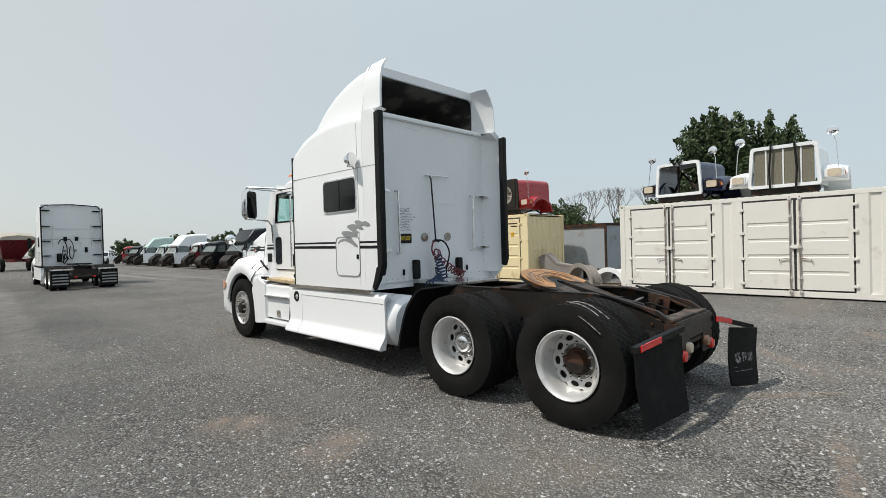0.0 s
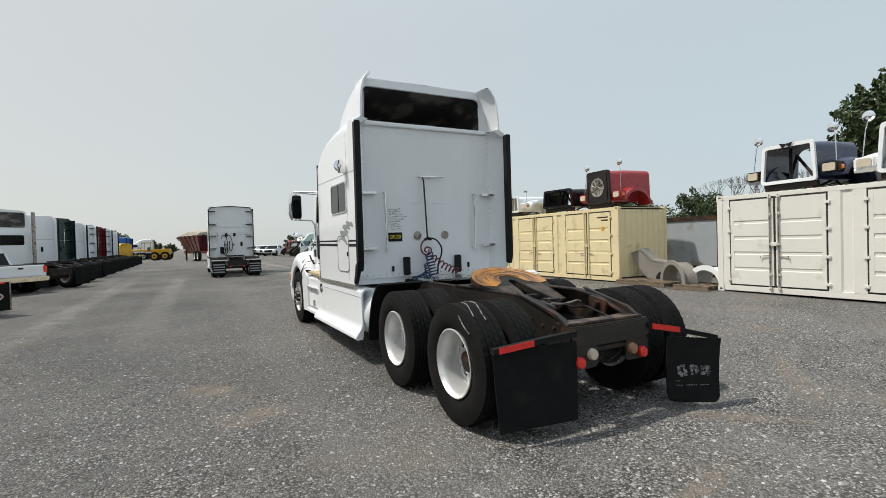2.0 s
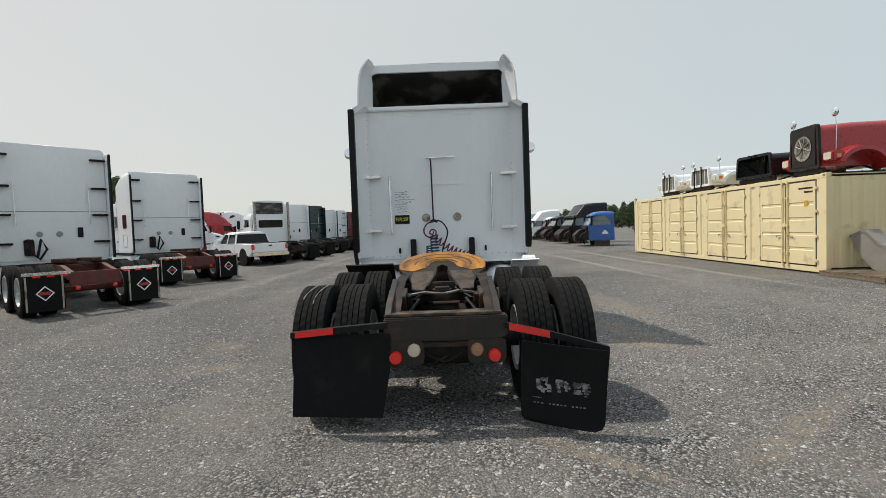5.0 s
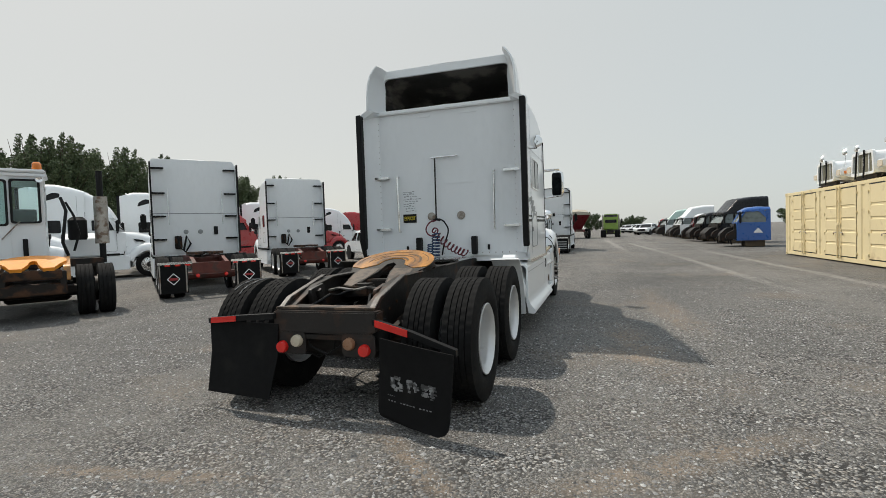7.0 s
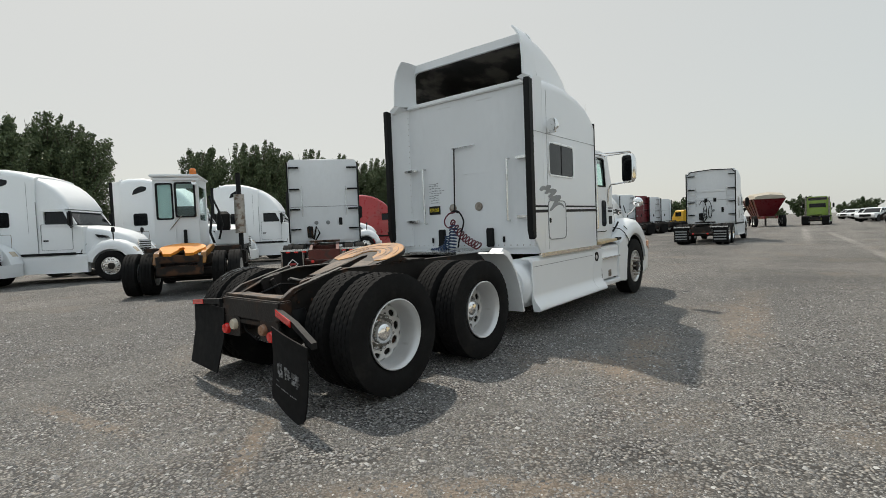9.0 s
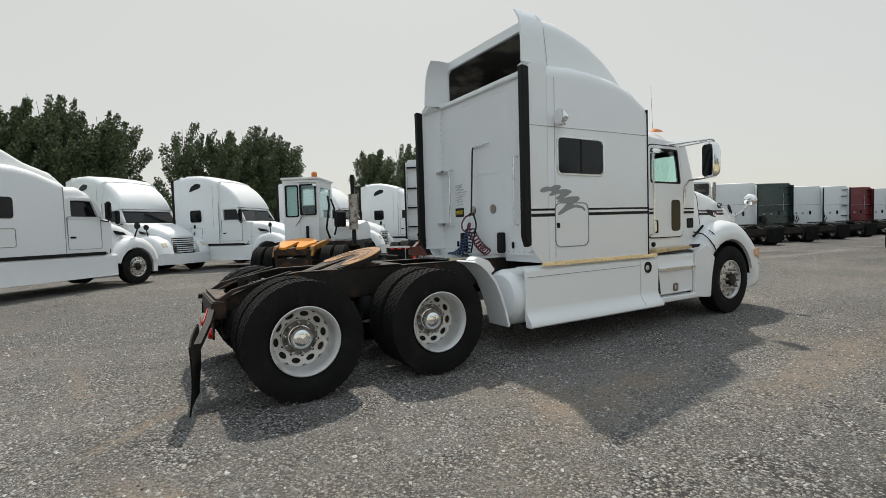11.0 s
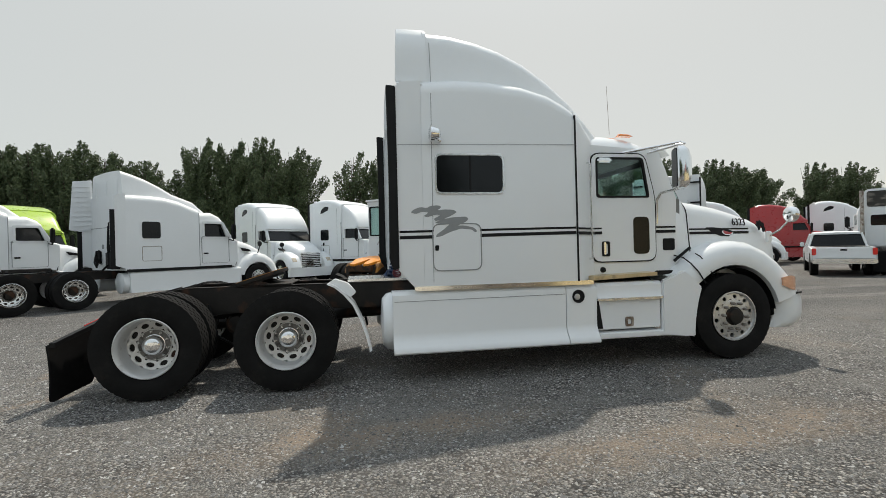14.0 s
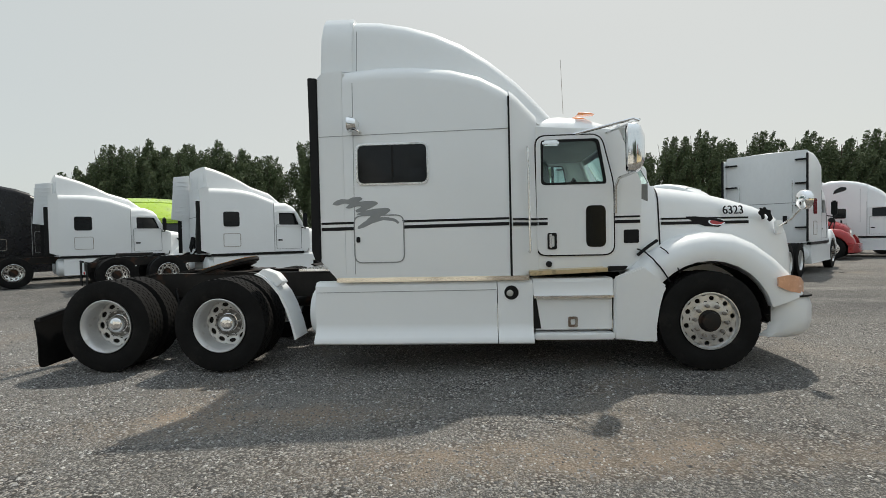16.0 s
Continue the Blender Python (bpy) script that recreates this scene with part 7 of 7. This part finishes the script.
# ---- stripped cabs along the lane ----
def stripped_cab(m, paint, roofpaint, tall, label):
    """A cab shell without its hood, set on blocks; it faces local +y."""
    t = thing("stripped_truck_cab", m, label, "truck cab", "stripped cabs beside the lane")
    p = lambda name, bm, material, lab="", smooth=35: part(name, bm, material, t, lab, smooth)
    h = 3.0 if tall else 2.15
    back = -2.6 if tall else -1.4
    p("cab_shell", loft([section(y, 1.15, 1.13, 0.35, 1.35, 0.05, 0.01) for y in (back, 0.1)]), paint, "cab shell")
    top = [(back, h), (back + 0.8, h), (-0.9, h - 0.12), (-0.35, 2.2), (-0.1, 2.05)] if tall else [(back, h), (-0.9, h + 0.04), (-0.4, h), (-0.15, h - 0.14)]
    p("roof", loft([section(y, 1.14, 1.08, 1.9 if y > -1.3 else 1.3, z, 0.22, 0.04) for y, z in top]), roofpaint, "cab roof")
    p("glasshouse", loft([section(y, hw, hw2, 1.3, z, 0.04, 0) for y, hw, hw2, z in ((-1.25, 1.12, 1.08, 1.98), (-0.35, 1.12, 1.05, 1.98), (0.06, 1.06, 1.04, 1.36))]), SKYGL, "windscreen with pale sky reflection in its colour")
    for s in (1, -1):
        p("windscreen_post", tube([(s * 1.08, 0.04, 1.34), (s * 1.05, -0.33, 1.98)], 0.05, 6), paint)
        p("door_post", box(s * 1.04, s * 1.145, -1.4, -1.2, 1.3, 2.0, 0.02), paint)
        p("side_mirror", box(s * 1.22, s * 1.4, -0.1, 0.0, 1.3, 1.85, 0.03), BLACKP)
        p("mirror_arm", tube([(s * 1.1, -0.05, 1.9), (s * 1.31, -0.05, 1.88), (s * 1.31, -0.05, 1.3), (s * 1.12, -0.05, 1.28)], 0.015, 6), BLACKP)
        p("support_block", box(s * 0.5, s * 0.8, -1.2, -0.3, 0.0, 0.36, 0.02), WOOD)
        p("dangling_hose", tube([(s * 0.5, 0.15, 1.2), (s * 0.6, 0.4, 0.8), (s * 0.4, 0.35, 0.4), (s * 0.7, 0.3, 0.15)], 0.04, 6), BLACKP)
        p("fender_rest", prism(rounded([(0.1, 0.4), (0.62, 0.45), (0.55, 0.75), (0.1, 1.0)], 0.1), "x", s * 0.8, s * 1.08, 0.03), FRAME)
    p("firewall", box(-0.95, 0.95, 0.08, 0.2, 0.4, 1.28, 0.03), FRAME)
    p("engine_bay", prism(rounded([(0.18, 0.35), (0.8, 0.3), (0.85, 0.7), (0.5, 1.05), (0.18, 1.1)], 0.1), "x", -0.6, 0.6, 0.05), FRAME, "dark greasy engine bay")
    p("heater_box", box(0.1, 0.6, 0.15, 0.42, 0.7, 1.1, 0.03), BLACKP)
    p("wiring", tube([(-0.8, 0.2, 1.1), (-0.3, 0.5, 0.9), (0.2, 0.9, 0.5), (0.5, 0.85, 0.2)], 0.03, 6), BLACKP)
    return t


row = [(30.2, P_BLUE, P_BLUE, False, "blue stripped day cab with a pale door emblem"), (36.0, P_BLACK, P_BLACK, True, "black tall-roofed stripped cab"), (40.8, P_BLACK, P_BLACK, False, "black stripped cab on blocks"),
       (44.8, P_DRED, WHITE_B, False, "dark red stripped cab with a white roof"), (49.8, WHITE_B, WHITE_B, True, "white tall-roofed stripped sleeper cab"), (55.2, WHITE_B, P_TEAL, False, "white stripped cab with a pale teal roof"),
       (60.0, WHITE_B, P_TEAL, True, "white stripped sleeper cab with a pale teal roof"), (65.8, P_BLACK, P_BLACK, False, "black stripped cab with an empty bay"), (71.6, P_RED, P_RED, False, "red stripped cab with missing hood")]
for y, a, b, tall, lab in row:
    c = stripped_cab(pose(14.7 + 0.25 * math.sin(3 * y), y + 1.2, 0, 0, 0, 90 + 9 * math.sin(7 * y)), a, b, tall, lab)
    c.scale = (1.1, 1.1, 1.06)
    if a is P_BLUE:
        part("door_emblem", prism([(-1.05, 0.75), (-0.65, 0.75), (-0.7, 0.85), (-0.85, 1.02), (-1.0, 0.85)], "x", -1.16, -1.152), WHITE_B, c)
        part("door_emblem", prism([(-1.05, 0.75), (-0.65, 0.75), (-0.7, 0.85), (-0.85, 1.02), (-1.0, 0.85)], "x", 1.152, 1.16), WHITE_B, c)
for k in range(9):
    copy_thing(pk, pose(15.6 + 1.0 * math.sin(5 * k), 82 + 6.5 * k, 0, 0, 0, 150 + 15 * math.sin(k)))


GRILLE = mat("olive_grey_grille_mesh", (0.2, 0.19, 0.14), 0.6, 0.3, 0.2, 20, 0.2, 120)


# ---- hoods and cab shells stored on the container roofs ----
def loose_hood(m, paint, label, w=1.35, h=1.15, length=1.6, fenders=True, open_front=False, radiator=False, side=None):
    """A truck hood resting on its mounts; the front faces local +y, base at z = 0."""
    t = thing("loose_truck_hood", m, label, "truck hood", "hoods on the containers")
    p = lambda name, bm, material, lab="", smooth=40: part(name, bm, material, t, lab, smooth)
    hw = w / 2
    side = side or paint
    shell = [section(y, hw * k, hw * k * 0.96, 0.22, h * kk, 0.2, 0.03) for y, k, kk in ((-length, 1.12, 1.0), (-length * 0.5, 1.05, 1.0), (-0.1, 1.0, 0.97), (0.0, 0.98, 0.95))]
    p("hood_shell", loft(shell, False, False), side, "hood skin")
    o = rounded([(-hw * 1.06, 0.2), (hw * 1.06, 0.2), (hw * 0.96, h * 0.97), (-hw * 0.96, h * 0.97)], 0.1)
    i2 = rounded([(-hw * 1.06 + 0.075, 0.28), (hw * 1.06 - 0.075, 0.28), (hw * 0.96 - 0.075, h * 0.97 - 0.085), (-hw * 0.96 + 0.075, h * 0.97 - 0.085)], 0.05)
    p("grille_surround", holed(o, i2, "y", -0.02, 0.05), FRAME if radiator else paint)
    if radiator:
        p("radiator", box(-hw + 0.1, hw - 0.1, 0.02, 0.06, 0.28, h - 0.1, 0.01), FRAME, "dark radiator core")
        fan = lathe([(0.062, 0.32), (0.075, 0.34), (0.075, 0.28), (0.062, 0.26)], "y", 24, None, (0, 0, h * 0.55))
        p("fan_ring", fan, STEELW)
        for k in range(8):
            a = math.pi / 4 * k
            p("fan_blade", tube([(0.05 * math.cos(a), 0.07, h * 0.55 + 0.05 * math.sin(a)), (0.3 * math.cos(a + 0.3), 0.07, h * 0.55 + 0.3 * math.sin(a + 0.3))], 0.02, 5), STEELW)
    elif not open_front:
        p("grille_screen", box(-hw + 0.1, hw - 0.1, -0.012, 0.0, 0.28, h - 0.1), GRILLE, "olive-grey grille screen")
        for x in (-hw * 0.5, 0.0, hw * 0.5):
            p("grille_divider", box(x - 0.015, x + 0.015, -0.005, 0.02, 0.28, h - 0.1), WHITE_B)
        for x in (-hw * 0.33, hw * 0.33):
            p("grille_strap", tube([(x, 0.09, h), (x * 1.2, 0.1, h * 0.5), (x * 1.1, 0.12, 0.1)], 0.025, 6), BLACKP)
    else:
        p("hood_brace", tube([(-hw + 0.1, -0.1, 0.3), (0.1, -0.5, 0.9), (hw - 0.1, -0.9, 0.4)], 0.04, 6), FRAME)
        p("hood_brace", tube([(hw * 0.2, -0.3, 0.25), (hw * 0.25, -0.35, h * 0.9)], 0.04, 6), FRAME)
        p("front_emblem", prism([(-0.16, h - 0.02), (-0.08, h - 0.14), (0, h - 0.06), (0.08, h - 0.14), (0.16, h - 0.02), (0.05, h - 0.04), (-0.05, h - 0.04)], "y", 0.072, 0.082), BLACKP)
    for s in (1, -1):
        if fenders:
            rings = []
            for k in range(10):
                a = math.radians(175 - 150 * k / 9)
                rings.append([(s * x, -0.75 + r * math.cos(a) * 1.08, 0.05 + r * math.sin(a)) for x, r in ((hw * 0.95, 0.52), (hw * 0.95, 0.66), (hw + 0.25, 0.68), (hw + 0.5, 0.62), (hw + 0.52, 0.52))])
            p("fender", loft(rings), side, "curved fender", 60)
            p("headlamp", box(s * (hw + 0.08), s * (hw + 0.46), -0.28, 0.0, 0.34, 0.58, 0.03), paint if side is paint else FRAME)
            p("headlamp_glass", prism(rounded(rect(s * (hw + 0.14), s * (hw + 0.4), 0.37, 0.55), 0.04), "y", 0.0, 0.02), PALEL)
            p("marker_lamp", box(s * (hw + 0.44), s * (hw + 0.475), -0.2, -0.08, 0.4, 0.5, 0.01), AMBER)
            p("mirror_stalk", tube([(s * (hw + 0.34), -0.15, 0.6), (s * (hw + 0.3), -0.2, 1.2), (s * (hw + 0.24), -0.2, h + 0.12)], 0.01, 6), ALU)
            p("hood_mirror", lathe([(-0.13, 0.0), (-0.14, 0.08), (-0.19, 0.12), (-0.22, 0.11), (-0.23, 0.0)], "y", 18, None, (s * (hw + 0.24), 0, h + 0.18)), CHROME)
        p("mount_leg", tube([(s * hw * 0.8, -length + 0.1, 0.0), (s * hw * 0.8, -length * 0.6, 0.25), (s * hw * 0.8, -0.1, 0.0)], 0.03, 6), FRAME)
        p("mount_beam", box(s * hw * 0.8 - 0.05, s * hw * 0.8 + 0.05, -length, 0.05, 0.0, 0.08, 0.01), RUST)
    p("cross_beam", box(-hw, hw, -0.15, -0.05, 0.06, 0.2, 0.01), FRAME)
    return t


TOP = 2.56
loose_hood(pose(CX + 0.35, 11.5, TOP - 0.02, 0, 0, 86), P_RED, "red truck hood with exposed radiator and arched fender", 1.15, 1.4, 1.8, True, False, True)
loose_hood(pose(CX + 0.3, 13.6, TOP - 0.02, 0, 0, 95), P_BLACK, "black truck hood with open front", 1.5, 0.95, 1.5, False, True)
loose_hood(pose(CX + 0.3, 16.8, TOP - 0.02, 0, 0, 90), WHITE_B, "white truck hood with round mirrors", 1.3, 0.95, 1.6)
loose_hood(pose(CX + 0.3, 19.4, TOP - 0.02, 0, 0, 90), WHITE_B, "white truck hood with round mirrors", 1.3, 0.95, 1.6)
loose_hood(pose(CX + 0.3, 5.3, TOP - 0.02, 0, 0, 84), WHITE_B, "white-fronted navy hood with empty grille opening", 1.25, 1.2, 1.5, True, True, False, P_NAVY)
loose_hood(pose(CX + 0.3, 2.8, TOP - 0.02, 0, 0, 92), WHITE_B, "white truck hood with headlamps and tall mirrors", 1.45, 1.3, 1.5)


# ---- fibreglass parts and pallets between the containers ----
def pallet(m):
    t = thing("pallet", m, "weathered grey wooden pallet on the gravel", "pallet", "pallets")
    for k in range(6):
        part("slat", box(-0.6, 0.6, 0.02 + 0.17 * k, 0.13 + 0.17 * k, 0.1, 0.125), WOOD, t)
    for x in (-0.55, 0, 0.55):
        part("bearer", box(x - 0.04, x + 0.04, 0.0, 1.0, 0.0, 0.1), WOOD, t)
    return t


def loose_fender(m, label, r=0.62, w=0.75, paint=None):
    t = thing("loose_fender", m, label, "truck fender", "loose body parts")
    for nm, r0, r1, x0, x1 in (("arch", r, r + 0.03, 0, w), ("flange", r - 0.02, r + 0.12, -0.03, 0.01)):
        rings = []
        for k in range(16):
            a = math.pi * k / 15
            rings.append([(x, rr * math.cos(a) * 1.15, rr * math.sin(a)) for x, rr in ((x0, r0), (x0, r1), (x1, r1), (x1, r0))])
        part(nm, loft(rings), paint or BEIGE, t, "", 60)
    for k in range(6):
        x = w * (k + 0.5) / 6
        rings = [[(xx, rr * math.cos(a) * 1.15, rr * math.sin(a)) for xx, rr in ((x - 0.015, r + 0.028), (x - 0.015, r + 0.045), (x + 0.015, r + 0.045), (x + 0.015, r + 0.028))] for a in np.linspace(0.05, math.pi - 0.05, 14)]
        part("arch_rib", loft(rings), paint or BEIGE, t, "", 60)
    return t


pl = pallet(pose(14.75, 7.0, 0, 0, 0, 4))
copy_thing(pl, pose(14.9, 8.35, 0, 0, 0, -6))
copy_thing(pl, pose(15.0, 9.3, 0, 0, 0, 3))
loose_fender(pose(14.75, 7.4, 0.125, 0, 0, -8), "pale ribbed fender lying on a pallet", 0.42, 0.8, WHITE_B)
loose_fender(pose(14.7, 8.4, 0.125, 0, 0, -28), "dusty grey fender arch standing on a pallet", 0.55, 0.42)
hp = thing("loose_body_panel", pose(15.3, 9.55, 0.125, 0, 0, 12), "dusty beige hood panel with fender openings", "body panel", "loose body parts")
part("panel", prism(rounded([(-0.75, 0.0), (0.2, 0.0), (0.5, 0.35), (0.75, 0.8), (0.4, 0.95), (0.1, 0.6), (-0.7, 0.45)], 0.06), "x", 0.0, 0.09, 0.02), BEIGE, hp)
part("panel_top", prism(rounded([(-0.75, 0.42), (0.1, 0.56), (0.4, 0.9), (0.75, 0.78), (0.78, 0.84), (0.42, 1.0), (0.05, 0.64), (-0.75, 0.5)], 0.03), "x", 0.0, 0.45, 0.01), BEIGE, hp)
part("arch_opening", prism([(-0.35 + 0.27 * math.cos(a), 0.27 * math.sin(a)) for a in np.linspace(0, math.pi, 14)], "x", -0.006, 0.05), FRAME, hp)
part("panel_rib", box(0.0, 0.45, -0.75, -0.68, 0.0, 0.45, 0.01), BEIGE, hp)
gt = thing("box_trailer", pose(18.2, 9.15, 0, 0, 0, 0), "weathered grey box trailer with rust-streaked edge", "trailer")
part("trailer_body", box(0.0, 10, 0.0, 2.5, 0.35, 2.12, 0.02), GREYTR, gt)
part("top_rail", box(-0.02, 10, -0.03, 2.53, 2.1, 2.2, 0.01), RUST, gt)
part("end_frame", holed(rect(-0.03, 2.53, 0.3, 2.12), rect(0.06, 2.44, 0.4, 2.04), "x", -0.04, 0.0), RUST, gt)
part("trailer_skid", box(0.3, 9.7, 0.4, 2.1, 0.0, 0.36), FRAME, gt)

# ---- far end of the lane ----
tr = thing("gravel_trailer", pose(3.3, 67.5, 0, 0, 0, 14), "red and grey gravel semi-trailer with sloped hopper", "trailer")
tr.scale = (1.25, 1.0, 1.2)
part("hopper", loft([[(x * k, y * k2, z) for x, y in ((-1.2, -4.5), (1.2, -4.5), (1.2, 4.5), (-1.2, 4.5))] for z, k, k2 in ((1.0, 0.5, 0.6), (2.6, 1.0, 1.0))]), P_DRED, tr)
part("tarp", loft([section(y, 1.2, 1.15, 2.58, z, 0.3, 0.1) for y, z in ((-4.5, 2.95), (-3.5, 3.2), (0, 3.25), (4.5, 2.9))]), TARP, tr, "beige tarpaulin")
for s in (1, -1):
    part("frame_rail", box(s * 0.4, s * 0.5, -5, 5, 0.75, 1.0), P_DRED, tr)
    for y in (-4.2, -2.9):
        wheel(tr, s * 1.05, y, 0.515, s, "outer", False, RIMW, "rusty")
    part("landing_leg", box(s * 0.6, s * 0.75, 3.0, 3.15, 0.0, 1.0), FRAME, tr)
    for y in (-3, -1, 1, 3):
        part("hopper_rib", tube([(s * 0.62, y * 0.62, 1.05), (s * 1.22, y, 2.6)], 0.05, 5), RUST, tr)
tractor(at(-3.9, 88, 76), P_BLUE, "blue sleeper tractor at the end of the row", FRAME, P_BLUE, height=3.6, wing=False, flaps="plain", detail=1)
tractor(at(-1.0, 96, 88), WHITE_B, "white tractor standing across the far lane", FRAME, height=3.4, wing=False, flaps="plain", detail=1)
mc = thing("road_grader", pose(-3.2, 79, 0, 0, 0, 78), "yellow road grader with a low blade", "machine")
part("engine_cover", box(-0.7, 0.7, -3.0, -0.7, 0.8, 1.6, 0.1), P_YEL, mc)
part("main_beam", tube([(0, -0.8, 1.3), (0, 0.8, 1.5), (0, 2.8, 1.35), (0, 3.4, 0.9)], 0.16, 8), P_YEL, mc)
part("blade", prism([(1.1, 0.25), (1.3, 0.2), (1.24, 0.8), (1.1, 0.85), (1.16, 0.5)], "x", -1.7, 1.7, 0.02), P_YEL, mc)
part("cab_roof", box(-0.7, 0.7, -0.75, 0.55, 2.45, 2.58, 0.05), P_YEL, mc)
part("operator_seat", box(-0.25, 0.25, -0.5, -0.1, 1.4, 1.9, 0.05), SEAT, mc)
for s in (1, -1):
    for y in (-0.65, 0.45):
        part("cab_post", tube([(s * 0.62, y, 1.3), (s * 0.62, y, 2.48)], 0.05, 6), P_YEL, mc)
    part("lift_cylinder", tube([(s * 0.4, 0.9, 1.9), (s * 0.9, 1.2, 0.8)], 0.06, 6), STEELW, mc)
    for y in (-2.5, -1.2, 3.4):
        wheel(mc, s * 0.95, y, 0.6, s, "front", False, P_YEL).scale = (1.1, 1.16, 1.16)
tc2 = thing("yellow_truck_cab", pose(-5.4, 68.5, 0, 0, 0, 60), "yellow day cab at the row's far end", "truck cab")
part("cab_shell", loft([section(y, 1.1, 1.0, 0.6, z, 0.25, 0.04) for y, z in ((-0.9, 2.4), (0.4, 2.4), (0.9, 1.6), (1.9, 1.5))]), P_YEL, tc2)
part("cab_window", box(-1.08, 1.08, -0.6, 0.3, 1.55, 2.1, 0.03), DARKGL, tc2)
part("cab_base", box(-0.9, 0.9, -0.9, 1.8, 0.0, 0.6, 0.03), FRAME, tc2)


# bare trees behind the containers
def bare_tree(m, seed, h):
    t = thing("bare_tree", m, "leafless grey tree behind the containers", "tree", "bare trees")
    rnd = random.Random(seed)
    bm = bmesh.new()

    def grow(p, d, r, n):
        q = p + d
        tube([p, (p + q) / 2 + Vector((rnd.uniform(-0.05, 0.05), rnd.uniform(-0.05, 0.05), 0)), q], [r, r * 0.85, r * 0.65], 5, bm)
        if n:
            for _ in range(3):
                a = Vector((rnd.uniform(-1, 1), rnd.uniform(-1, 1), rnd.uniform(0.2, 1.1))).normalized()
                grow(q, (d.normalized() * 0.8 + a * 0.75).normalized() * d.length * 0.72, r * 0.55, n - 1)
    grow(Vector((0, 0, 0)), Vector((0, 0, h * 0.32)), h * 0.018, 5)
    part("twig_crown", bm, TWIG, t)
    return t


bt = bare_tree(pose(34, 16.1, 0), 3, 5.6)
for x, y in ((34.5, 18.4), (35.5, 13.9)):
    copy_thing(bt, pose(x, y, 0, 0, 0, 50 * x))


# ---- loose stones on the gravel ----
def stones(count):
    """Crushed stone lying loose round the truck, thinning out with distance."""
    rnd = np.random.default_rng(5)
    x = rnd.normal(5.6, 5.0, count)
    y = rnd.normal(3.4, 4.8, count)
    s = np.clip(rnd.lognormal(-4.72, 0.38, count), 0.005, 0.024)
    base = np.array([(1, 0, -0.25), (0, 1, -0.25), (-1, 0, -0.25), (0, -1, -0.25), (0, 0, 0.32)])
    v = base[None] * rnd.uniform(0.65, 1.35, (count, 5, 1)) + rnd.uniform(-0.3, 0.3, (count, 5, 3)) * np.array([1, 1, 0.6])
    a = rnd.uniform(0, 2 * np.pi, count)
    c, sn = np.cos(a)[:, None], np.sin(a)[:, None]
    v = np.stack([v[..., 0] * c - v[..., 1] * sn, v[..., 0] * sn + v[..., 1] * c, v[..., 2]], -1) * s[:, None, None]
    v[..., 0] += x[:, None]
    v[..., 1] += y[:, None]
    v[..., 2] += np.array([0.012 * noise.noise((p * 0.35, q * 0.35, 0)) for p, q in zip(x, y)])[:, None] - 0.012 + (s * 0.12)[:, None]
    f = np.array([(0, 1, 4), (1, 2, 4), (2, 3, 4), (3, 0, 4)])
    f = (f[None] + 5 * np.arange(count)[:, None, None]).reshape(-1, 3)
    me = bpy.data.meshes.new("stones")
    me.from_pydata(v.reshape(-1, 3).tolist(), [], f.tolist())
    m = bpy.data.materials.new("crushed_stone")
    m.use_nodes = True
    n, l = m.node_tree.nodes, m.node_tree.links
    g = n.new("ShaderNodeNewGeometry")
    r = n.new("ShaderNodeValToRGB")
    r.color_ramp.elements[0].color, r.color_ramp.elements[1].color = (0.075, 0.075, 0.075, 1), (0.52, 0.515, 0.5, 1)
    e = r.color_ramp.elements.new(0.75)
    e.color = (0.23, 0.227, 0.221, 1)
    l.new(g.outputs["Random Per Island"], r.inputs[0])
    l.new(r.outputs[0], n["Principled BSDF"].inputs["Base Color"])
    n["Principled BSDF"].inputs["Roughness"].default_value = 0.9
    me.materials.append(m)
    return tagged(new("loose_stones", me), "loose crushed stones strewn over the yard", "gravel", kind="stuff")


stones(250000)
